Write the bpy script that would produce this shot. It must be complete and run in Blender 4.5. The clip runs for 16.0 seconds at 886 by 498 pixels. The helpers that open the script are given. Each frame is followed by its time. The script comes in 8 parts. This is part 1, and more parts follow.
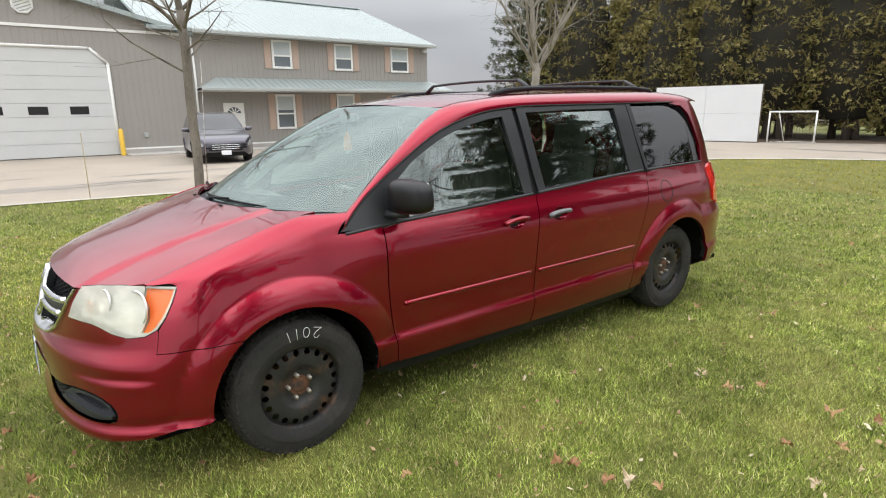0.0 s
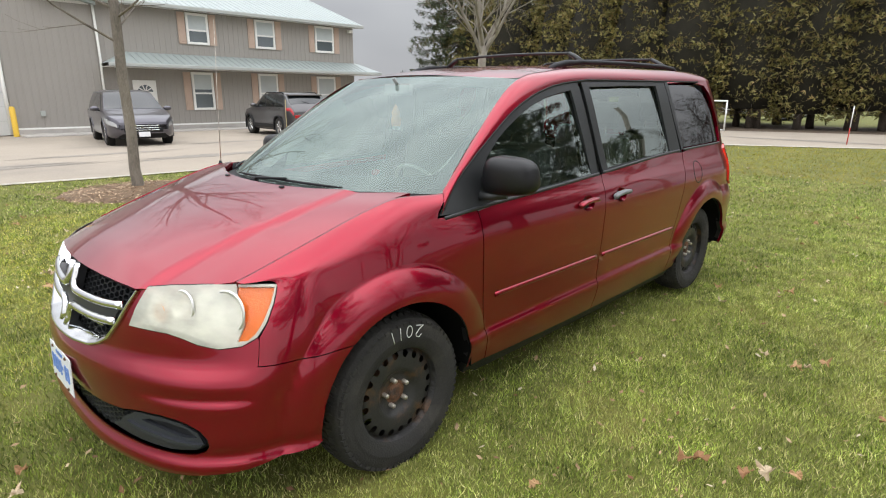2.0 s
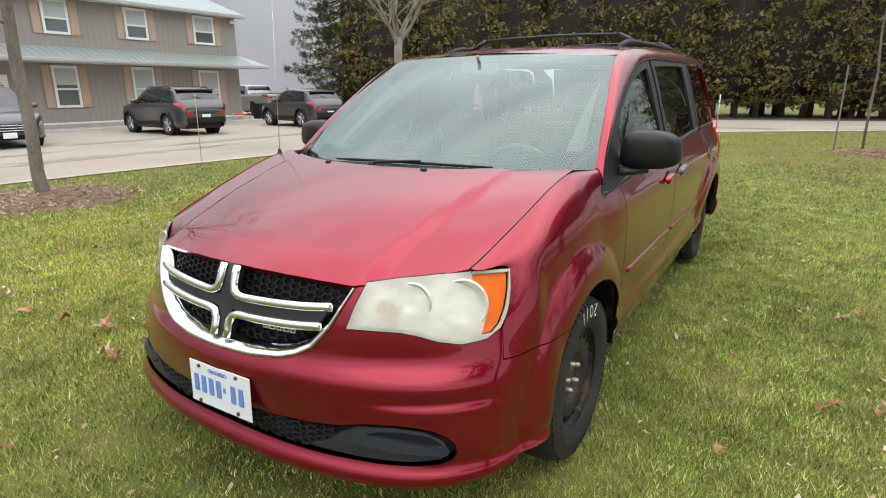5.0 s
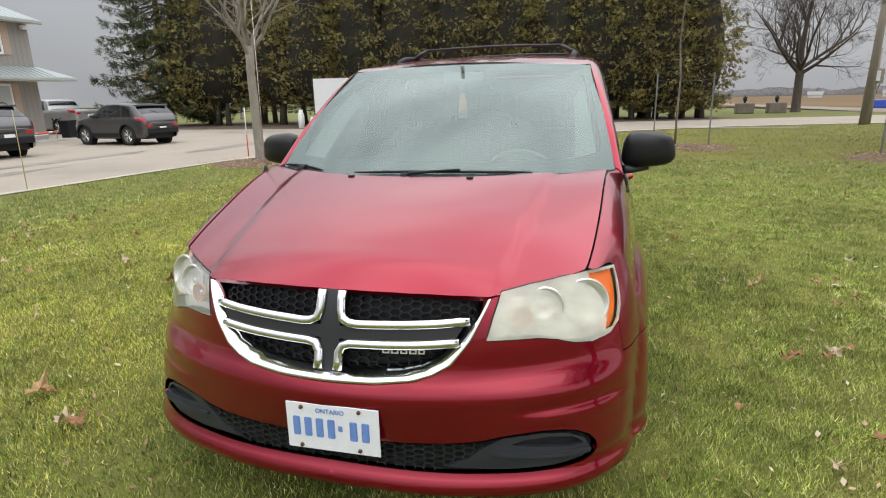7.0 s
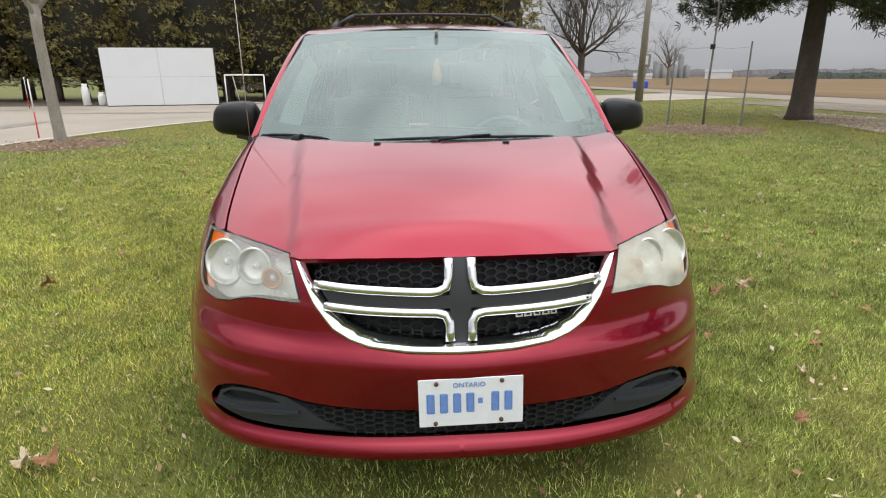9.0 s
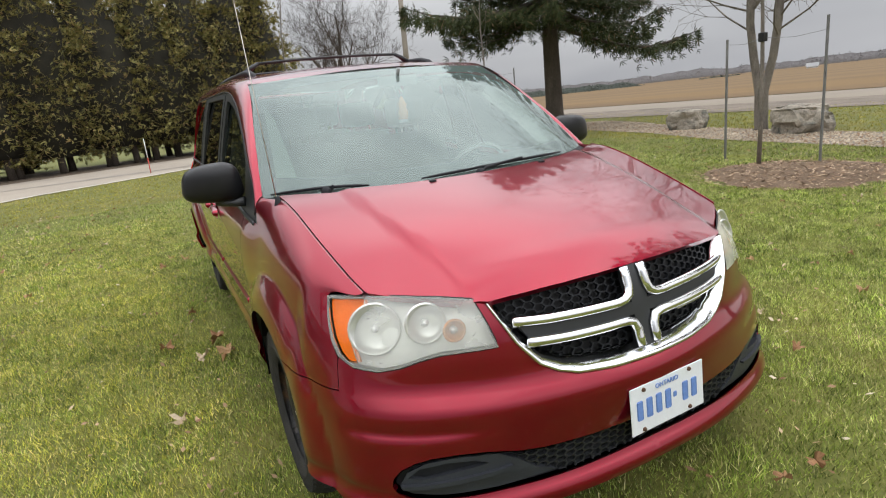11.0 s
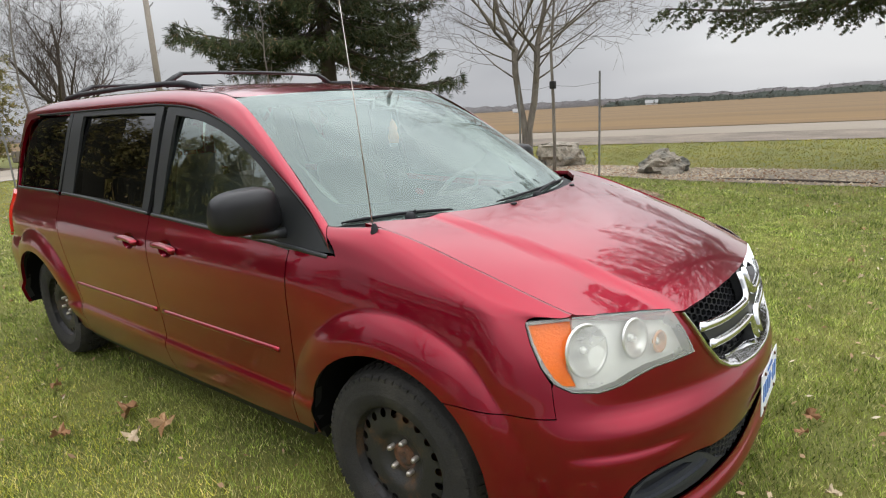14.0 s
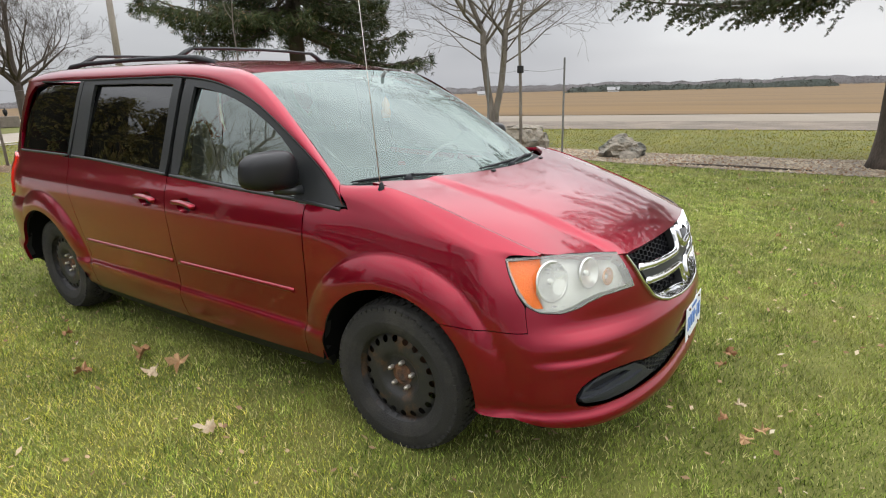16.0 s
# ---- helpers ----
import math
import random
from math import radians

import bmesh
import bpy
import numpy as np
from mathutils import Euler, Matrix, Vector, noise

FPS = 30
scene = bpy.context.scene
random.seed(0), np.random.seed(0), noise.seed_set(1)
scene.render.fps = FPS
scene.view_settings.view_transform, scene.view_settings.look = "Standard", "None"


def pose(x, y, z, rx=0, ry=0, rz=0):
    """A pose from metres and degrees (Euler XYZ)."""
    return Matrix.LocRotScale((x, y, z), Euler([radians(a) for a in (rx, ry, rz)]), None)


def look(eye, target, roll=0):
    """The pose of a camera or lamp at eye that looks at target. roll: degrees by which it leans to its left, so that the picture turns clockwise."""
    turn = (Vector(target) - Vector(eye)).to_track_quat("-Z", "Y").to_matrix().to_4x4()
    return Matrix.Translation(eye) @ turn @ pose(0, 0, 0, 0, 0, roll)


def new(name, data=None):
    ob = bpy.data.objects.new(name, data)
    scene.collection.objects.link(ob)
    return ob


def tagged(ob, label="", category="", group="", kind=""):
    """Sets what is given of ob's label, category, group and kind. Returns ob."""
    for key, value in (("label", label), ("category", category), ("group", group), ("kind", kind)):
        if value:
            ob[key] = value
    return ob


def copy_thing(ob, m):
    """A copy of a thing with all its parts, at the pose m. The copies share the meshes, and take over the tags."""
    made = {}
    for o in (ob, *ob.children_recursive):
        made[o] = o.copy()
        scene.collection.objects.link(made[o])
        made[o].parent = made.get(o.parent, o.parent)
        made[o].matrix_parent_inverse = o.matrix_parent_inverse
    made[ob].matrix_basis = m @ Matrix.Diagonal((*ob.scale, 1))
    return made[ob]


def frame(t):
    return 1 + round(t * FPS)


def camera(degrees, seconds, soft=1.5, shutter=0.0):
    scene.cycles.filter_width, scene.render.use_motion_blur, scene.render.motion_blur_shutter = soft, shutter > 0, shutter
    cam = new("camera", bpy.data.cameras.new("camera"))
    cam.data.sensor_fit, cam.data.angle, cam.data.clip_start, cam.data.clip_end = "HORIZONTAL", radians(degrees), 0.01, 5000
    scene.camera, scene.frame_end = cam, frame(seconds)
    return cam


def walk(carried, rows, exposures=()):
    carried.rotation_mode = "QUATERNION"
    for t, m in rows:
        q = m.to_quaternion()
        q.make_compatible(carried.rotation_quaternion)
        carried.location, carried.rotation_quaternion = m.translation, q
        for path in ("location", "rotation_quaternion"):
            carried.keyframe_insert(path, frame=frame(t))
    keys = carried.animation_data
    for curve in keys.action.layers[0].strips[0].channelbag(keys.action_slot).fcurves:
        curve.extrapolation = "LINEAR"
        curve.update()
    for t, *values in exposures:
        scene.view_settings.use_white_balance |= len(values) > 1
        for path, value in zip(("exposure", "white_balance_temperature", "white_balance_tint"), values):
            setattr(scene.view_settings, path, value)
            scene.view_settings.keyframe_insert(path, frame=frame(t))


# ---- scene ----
cam = camera(76.2, 16.0, soft=1.1)
PATH = [
    (0, (3.258, -0.916, 1.575), (1.701, 0.246, 1.1), -0.8),
    (0.5, (3.045, -0.93, 1.535), (1.471, 0.209, 1.061), -2.6),
    (1, (2.856, -1.028, 1.519), (1.295, 0.125, 1.036), -3.7),
    (1.5, (2.663, -1.26, 1.519), (1.23, 0.031, 0.987), -1.7),
    (2, (2.497, -1.369, 1.508), (1.146, 0.008, 0.984), 0.3),
    (2.5, (2.298, -1.432, 1.502), (0.919, -0.065, 1.021), -1.9),
    (3, (2.192, -1.59, 1.496), (0.872, -0.181, 0.977), -0.7),
    (3.5, (2.122, -1.802, 1.521), (0.897, -0.328, 0.949), 0.4),
    (4, (1.978, -1.878, 1.49), (0.794, -0.375, 0.908), 0.7),
    (4.2, (1.888, -1.891, 1.466), (0.711, -0.377, 0.901), 0.0),
    (6.3, (1.037, -2.217, 1.411), (0.327, -0.43, 0.86), -0.5),
    (6.5, (0.957, -2.237, 1.424), (0.258, -0.443, 0.881), -1.7),
    (7, (0.763, -2.339, 1.431), (0.244, -0.477, 0.915), -1.3),
    (7.5, (0.567, -2.451, 1.463), (0.198, -0.556, 0.938), 0.3),
    (8, (0.358, -2.414, 1.421), (0.091, -0.509, 0.875), 1.1),
    (8.5, (0.121, -2.362, 1.399), (-0.021, -0.449, 0.833), 0.2),
    (9, (-0.15, -2.404, 1.386), (-0.024, -0.499, 0.791), -0.3),
    (9.2, (-0.253, -2.412, 1.407), (-0.039, -0.518, 0.801), -0.3),
    (11.3, (-1.31, -1.981, 1.412), (-0.388, -0.281, 0.904), -7.3),
    (11.5, (-1.364, -1.924, 1.438), (-0.391, -0.262, 0.899), -7.4),
    (12, (-1.568, -1.806, 1.457), (-0.329, -0.298, 1.02), -6.1),
    (12.5, (-1.773, -1.665, 1.489), (-0.386, -0.297, 1.035), -3.7),
    (13, (-1.868, -1.436, 1.455), (-0.437, -0.116, 0.998), -2.7),
    (13.5, (-1.961, -1.27, 1.472), (-0.531, 0.038, 0.978), -4.5),
    (14, (-2.141, -1.226, 1.484), (-0.616, -0.022, 1.009), -3.6),
    (14.5, (-2.34, -1.224, 1.509), (-0.759, -0.102, 1.02), -1.2),
    (15, (-2.405, -1.343, 1.502), (-0.845, -0.191, 1.013), -1.1),
    (15.5, (-2.457, -1.443, 1.496), (-0.906, -0.291, 0.98), -1.2),
    (16, (-2.571, -1.39, 1.487), (-0.983, -0.302, 0.944), -1.7),
]
# the clip's camera darkens its picture a little before the van's front
EXPOSURES = [(0.0, .10), (2.0, .07), (4.0, .03), (6.5, -.12), (8.0, -.19), (9.0, -.16), (11.5, -.12), (12.5, -.11), (14.0, -.05), (15.5, .01), (16.0, .03)]
walk(cam, [(t, look(eye, target, roll)) for t, eye, target, roll in PATH], EXPOSURES)

# ---- daylight: an overcast late-autumn sky ----
SUN_AZ, SUN_EL = radians(120), radians(38)
world = bpy.data.worlds.new("sky")
scene.world = world
world.use_nodes = True
wn, wl = world.node_tree.nodes, world.node_tree.links
wn.clear()
sky = wn.new("ShaderNodeTexSky")
sky.sky_type = "NISHITA"
sky.sun_disc = False
sky.sun_elevation, sky.sun_rotation = SUN_EL, SUN_AZ
sky.air_density, sky.dust_density, sky.ozone_density = 1.0, 3.0, 1.0
wc = wn.new("ShaderNodeTexCoord")
wm = wn.new("ShaderNodeMapping")
wm.inputs["Scale"].default_value = (1.0, 1.0, 3.6)
cloud = wn.new("ShaderNodeTexNoise")
cloud.inputs["Scale"].default_value, cloud.inputs["Detail"].default_value, cloud.inputs["Roughness"].default_value = 1.7, 3.0, 0.45
cramp = wn.new("ShaderNodeValToRGB")
cramp.color_ramp.elements[0].position, cramp.color_ramp.elements[0].color = 0.34, (4.6, 4.7, 5.05, 1)
cramp.color_ramp.elements[1].position, cramp.color_ramp.elements[1].color = 0.70, (7.4, 7.5, 7.7, 1)
wmix = wn.new("ShaderNodeMix")
wmix.data_type = "RGBA"
wmix.inputs[0].default_value = 0.93
wb = wn.new("ShaderNodeBackground")
wb.inputs["Strength"].default_value = 0.10
wo = wn.new("ShaderNodeOutputWorld")
wl.new(wc.outputs["Generated"], wm.inputs["Vector"])
wl.new(wm.outputs["Vector"], cloud.inputs["Vector"])
wl.new(cloud.outputs["Fac"], cramp.inputs["Fac"])
# an overcast sky is about two to three times as bright overhead as at the horizon
wsep = wn.new("ShaderNodeSeparateXYZ")
wl.new(wc.outputs["Generated"], wsep.inputs["Vector"])
lift = wn.new("ShaderNodeMapRange")
lift.inputs["From Min"].default_value, lift.inputs["From Max"].default_value = 0.14, 0.80
lift.inputs["To Min"].default_value, lift.inputs["To Max"].default_value = 0.90, 3.9
wl.new(wsep.outputs["Z"], lift.inputs["Value"])
brighten = wn.new("ShaderNodeVectorMath")
brighten.operation = "SCALE"
wl.new(cramp.outputs["Color"], brighten.inputs[0])
# and it brightens smoothly towards the hidden sun
glow = wn.new("ShaderNodeVectorMath")
glow.operation = "DOT_PRODUCT"
glow.inputs[1].default_value = (math.sin(SUN_AZ) * math.cos(SUN_EL), math.cos(SUN_AZ) * math.cos(SUN_EL), math.sin(SUN_EL))
wl.new(wc.outputs["Generated"], glow.inputs[0])
glow_amount = wn.new("ShaderNodeMapRange")
glow_amount.interpolation_type = "SMOOTHSTEP"
glow_amount.inputs["From Min"].default_value, glow_amount.inputs["From Max"].default_value = -0.5, 1.1
glow_amount.inputs["To Min"].default_value, glow_amount.inputs["To Max"].default_value = 0.92, 1.30
wl.new(glow.outputs["Value"], glow_amount.inputs["Value"])
both = wn.new("ShaderNodeMath")
both.operation = "MULTIPLY"
wl.new(lift.outputs["Result"], both.inputs[0])
wl.new(glow_amount.outputs["Result"], both.inputs[1])
wl.new(both.outputs[0], brighten.inputs["Scale"])
wl.new(sky.outputs["Color"], wmix.inputs[6])
wl.new(brighten.outputs["Vector"], wmix.inputs[7])
wl.new(wmix.outputs[2], wb.inputs["Color"])
wl.new(wb.outputs["Background"], wo.inputs["Surface"])
sun_data = bpy.data.lights.new("sun", "SUN")
sun_data.energy, sun_data.angle, sun_data.color = 0.6, radians(150), (1.0, 0.96, 0.90)
sun = new("sun", sun_data)
sun.matrix_world = look((0, 0, 30), (-30 * math.sin(SUN_AZ) * math.cos(SUN_EL), -30 * math.cos(SUN_AZ) * math.cos(SUN_EL), 30 - 30 * math.sin(SUN_EL)))


# ---- materials ----
def material(name, color, rough=0.6, metal=0.0, var=0.12, scale=6.0, fine=60.0, bump=0.0, coat=0.0, spec=0.5, second=None, blend=(0.45, 0.62), object_var=0.0, coords="Object", stretch=(1, 1, 1), coat_ior=1.5):
    """A principled surface whose colour and relief vary at a coarse and a fine scale; second is a colour of stains or wear in patches."""
    m = bpy.data.materials.new(name)
    m.use_nodes = True
    n, l = m.node_tree.nodes, m.node_tree.links
    b = n["Principled BSDF"]
    b.inputs["Roughness"].default_value, b.inputs["Metallic"].default_value = rough, metal
    b.inputs["Coat Weight"].default_value, b.inputs["Coat Roughness"].default_value = coat, 0.02
    b.inputs["Coat IOR"].default_value = coat_ior
    b.inputs["Specular IOR Level"].default_value = spec
    tc = n.new("ShaderNodeTexCoord")
    mp = n.new("ShaderNodeMapping")
    mp.inputs["Scale"].default_value = stretch
    l.new(tc.outputs[coords], mp.inputs["Vector"])
    big, small = n.new("ShaderNodeTexNoise"), n.new("ShaderNodeTexNoise")
    big.inputs["Scale"].default_value, big.inputs["Detail"].default_value = scale, 5
    small.inputs["Scale"].default_value, small.inputs["Detail"].default_value = fine, 3
    for t in (big, small):
        l.new(mp.outputs["Vector"], t.inputs["Vector"])
    add = n.new("ShaderNodeMath")
    add.operation = "ADD"
    l.new(big.outputs["Fac"], add.inputs[0])
    l.new(small.outputs["Fac"], add.inputs[1])
    rng = n.new("ShaderNodeMapRange")
    rng.inputs["From Min"].default_value, rng.inputs["From Max"].default_value = 0.6, 1.4
    rng.inputs["To Min"].default_value, rng.inputs["To Max"].default_value = 1 - var, 1 + var
    l.new(add.outputs[0], rng.inputs["Value"])
    value = rng.outputs["Result"]
    if object_var:
        oi = n.new("ShaderNodeObjectInfo")
        orr = n.new("ShaderNodeMapRange")
        orr.inputs["To Min"].default_value, orr.inputs["To Max"].default_value = 1 - object_var, 1 + object_var
        l.new(oi.outputs["Random"], orr.inputs["Value"])
        mul = n.new("ShaderNodeMath")
        mul.operation = "MULTIPLY"
        l.new(value, mul.inputs[0])
        l.new(orr.outputs["Result"], mul.inputs[1])
        value = mul.outputs[0]
    hsv = n.new("ShaderNodeHueSaturation")
    hsv.inputs["Color"].default_value = (*color, 1)
    l.new(value, hsv.inputs["Value"])
    out = hsv.outputs["Color"]
    if second:
        patch = n.new("ShaderNodeTexNoise")
        patch.inputs["Scale"].default_value, patch.inputs["Detail"].default_value = scale * 0.6, 8
        patch.inputs["Roughness"].default_value = 0.65
        l.new(mp.outputs["Vector"], patch.inputs["Vector"])
        pr = n.new("ShaderNodeMapRange")
        pr.inputs["From Min"].default_value, pr.inputs["From Max"].default_value = blend
        l.new(patch.outputs["Fac"], pr.inputs["Value"])
        mx = n.new("ShaderNodeMix")
        mx.data_type = "RGBA"
        l.new(pr.outputs["Result"], mx.inputs[0])
        l.new(out, mx.inputs[6])
        h2 = n.new("ShaderNodeHueSaturation")
        h2.inputs["Color"].default_value = (*second, 1)
        l.new(value, h2.inputs["Value"])
        l.new(h2.outputs["Color"], mx.inputs[7])
        out = mx.outputs[2]
    l.new(out, b.inputs["Base Color"])
    if bump:
        bp = n.new("ShaderNodeBump")
        bp.inputs["Strength"].default_value, bp.inputs["Distance"].default_value = min(1, bump), 0.01
        l.new(add.outputs[0], bp.inputs["Height"])
        l.new(bp.outputs["Normal"], b.inputs["Normal"])
    return m


def glass(name, tint, gloss=(1.0, 1.0, 1.0), rough=0.0, haze=0.0, ior=1.75, film_tint=(0.55, 0.58, 0.55)):
    """A pane: tinted see-through light with a Fresnel reflection, and a film of dust, clouding or painted sheen where
    haze is above 0.
    """
    m = bpy.data.materials.new(name)
    m.use_nodes = True
    n, l = m.node_tree.nodes, m.node_tree.links
    n.clear()
    o = n.new("ShaderNodeOutputMaterial")
    tr, gl, fr, mx = n.new("ShaderNodeBsdfTransparent"), n.new("ShaderNodeBsdfGlossy"), n.new("ShaderNodeFresnel"), n.new("ShaderNodeMixShader")
    tr.inputs["Color"].default_value = (*tint, 1)
    gl.inputs["Roughness"].default_value = rough
    gl.inputs["Color"].default_value = (*gloss, 1)
    fr.inputs["IOR"].default_value = ior
    l.new(fr.outputs["Fac"], mx.inputs[0])
    back = tr.outputs[0]
    if haze:
        df, hm, nz = n.new("ShaderNodeBsdfDiffuse"), n.new("ShaderNodeMixShader"), n.new("ShaderNodeTexNoise")
        df.inputs["Color"].default_value = (*film_tint, 1)
        nz.inputs["Scale"].default_value, nz.inputs["Detail"].default_value = 4.0, 6
        rg = n.new("ShaderNodeMapRange")
        rg.inputs["To Min"].default_value, rg.inputs["To Max"].default_value = haze * 0.5, haze * 1.5
        l.new(nz.outputs["Fac"], rg.inputs["Value"])
        l.new(rg.outputs["Result"], hm.inputs[0])
        l.new(back, hm.inputs[1])
        l.new(df.outputs[0], hm.inputs[2])
        back = hm.outputs[0]
    l.new(back, mx.inputs[1])
    l.new(gl.outputs[0], mx.inputs[2])
    l.new(mx.outputs[0], o.inputs["Surface"])
    return m


red_paint = material("red_pearl_paint", (0.280, 0.0014, 0.0180), rough=0.28, metal=0.84, spec=0.15, var=0.05, scale=2.0, fine=900, coat=1.0, coat_ior=1.50)
black_plastic = material("black_plastic", (0.014, 0.015, 0.017), rough=0.50, spec=0.22, var=0.2, scale=9, fine=220, bump=0.12)
pillar_black = material("satin_black_trim", (0.020, 0.0215, 0.023), rough=0.42, spec=0.5, var=0.15, scale=5, fine=300, bump=0.04)
gloss_black = material("dark_gap", (0.006, 0.006, 0.006), rough=0.7)
rubber = material("tyre_rubber", (0.031, 0.030, 0.028), rough=0.85, spec=0.25, var=0.3, scale=10, fine=140, bump=0.35, second=(0.058, 0.053, 0.046), blend=(0.5, 0.75))
steel_wheel = material("black_steel_wheel", (0.034, 0.033, 0.032), rough=0.50, spec=0.4, metal=0.2, var=0.3, scale=14, fine=160, bump=0.2, second=(0.13, 0.068, 0.032), blend=(0.53, 0.70))
rust = material("rusty_steel", (0.135, 0.062, 0.030), rough=0.85, var=0.45, scale=40, fine=240, bump=0.5, second=(0.05, 0.035, 0.028), blend=(0.45, 0.65))
zinc = material("dull_zinc_nut", (0.58, 0.54, 0.48), rough=0.42, metal=0.8, var=0.3, scale=60, fine=300, second=(0.16, 0.09, 0.05), blend=(0.5, 0.7))
chrome = material("chrome", (0.78, 0.79, 0.80), rough=0.10, metal=1.0, var=0.05, scale=8, fine=90)
silver_badge = material("silver_badge", (0.70, 0.71, 0.72), rough=0.22, metal=1.0, var=0.04)


# ---- building helpers ----
def part(name, bm, mat, parent=None, label="", smooth_faces=False):
    """Links a bmesh, a mesh or an object's mesh as one mesh object, under its thing or part if one is given."""
    if isinstance(bm, bpy.types.Mesh):
        me = bm
    else:
        me = bpy.data.meshes.new(name)
        if smooth_faces:
            for f in bm.faces:
                f.smooth = True
        bm.to_mesh(me)
        bm.free()
    if mat is not None:
        me.materials.append(mat)
    ob = new(name, me)
    if parent is not None:
        ob.parent = parent
    return tagged(ob, label)


def thing(name, label, category, loc=(0, 0, 0), rz=0, group="", kind=""):
    ob = new(name)
    ob.empty_display_size = 0.2
    ob.matrix_world = pose(*loc, 0, 0, rz)
    return tagged(ob, label, category, group, kind)


def box(x0, y0, z0, x1, y1, z1, bevel=0.0, seg=2, bm=None):
    bm = bm or bmesh.new()
    v = [bm.verts.new(c) for c in ((x0, y0, z0), (x1, y0, z0), (x1, y1, z0), (x0, y1, z0), (x0, y0, z1), (x1, y0, z1), (x1, y1, z1), (x0, y1, z1))]
    fs = [bm.faces.new([v[i] for i in q]) for q in ((3, 2, 1, 0), (4, 5, 6, 7), (0, 1, 5, 4), (1, 2, 6, 5), (2, 3, 7, 6), (3, 0, 4, 7))]
    if bevel:
        es = list({e for f in fs for e in f.edges})
        bmesh.ops.bevel(bm, geom=es, offset=bevel, segments=seg, affect="EDGES", profile=0.5)
    return bm


def rounded(x0, y0, z0, x1, y1, z1, r, seg=3):
    return box(x0, y0, z0, x1, y1, z1, r, seg)


def tube(points, radii, sides=8, bm=None, cap=True):
    """A tapered tube along a line of points."""
    bm = bm or bmesh.new()
    pts = [Vector(p) for p in points]
    radii = [radii] * len(pts) if isinstance(radii, (int, float)) else radii
    rings, ref = [], Vector((0.31, 0.87, 0.38)).normalized()
    for i, p in enumerate(pts):
        d = (pts[min(i + 1, len(pts) - 1)] - pts[max(i - 1, 0)]).normalized()
        u = (ref - d * ref.dot(d))
        u = u.normalized() if u.length > 1e-4 else d.orthogonal().normalized()
        w = d.cross(u)
        rings.append([bm.verts.new(p + (u * math.cos(2 * math.pi * k / sides) + w * math.sin(2 * math.pi * k / sides)) * radii[i]) for k in range(sides)])
    for a, b in zip(rings, rings[1:]):
        for k in range(sides):
            f = bm.faces.new((a[k], a[(k + 1) % sides], b[(k + 1) % sides], b[k]))
            f.smooth = True
    if cap:
        bm.faces.new(rings[0][::-1])
        bm.faces.new(rings[-1])
    return bm


def lathe(profile, sides=32, bm=None, axis="x"):
    """Turns a profile of (along, radius) about an axis."""
    bm = bm or bmesh.new()
    rings = []
    for a, r in profile:
        ring = []
        for k in range(sides):
            c, s = math.cos(2 * math.pi * k / sides) * r, math.sin(2 * math.pi * k / sides) * r
            ring.append(bm.verts.new((a, c, s) if axis == "x" else (c, s, a) if axis == "z" else (c, a, s)))
        rings.append(ring)
    for p, q in zip(rings, rings[1:]):
        for k in range(sides):
            f = bm.faces.new((p[k], p[(k + 1) % sides], q[(k + 1) % sides], q[k]))
            f.smooth = True
    bmesh.ops.recalc_face_normals(bm, faces=bm.faces)
    return bm


def arrays(name, verts, faces, normals=None):
    me = bpy.data.meshes.new(name)
    me.from_pydata([tuple(v) for v in verts], [], [tuple(f) for f in faces])
    me.update()
    if normals is not None:
        me.polygons.foreach_set("use_smooth", [True] * len(me.polygons))
        me.normals_split_custom_set_from_vertices([tuple(n) for n in normals])
    return me


def fine_line(pts, step):
    out = []
    for (a, b), (c, d) in zip(pts, pts[1:] + pts[:1]):
        k = max(1, int(math.ceil(math.hypot(c - a, d - b) / step)))
        out += [(a + (c - a) * i / k, b + (d - b) * i / k) for i in range(k)]
    return out


def inside(poly, px, pz):
    hit = np.zeros(len(px), bool)
    for (a, b), (c, d) in zip(poly, poly[1:] + poly[:1]):
        if b != d:
            cross = ((b > pz) != (d > pz)) & (px < (c - a) * (pz - b) / (d - b) + a)
            hit ^= cross
    return hit


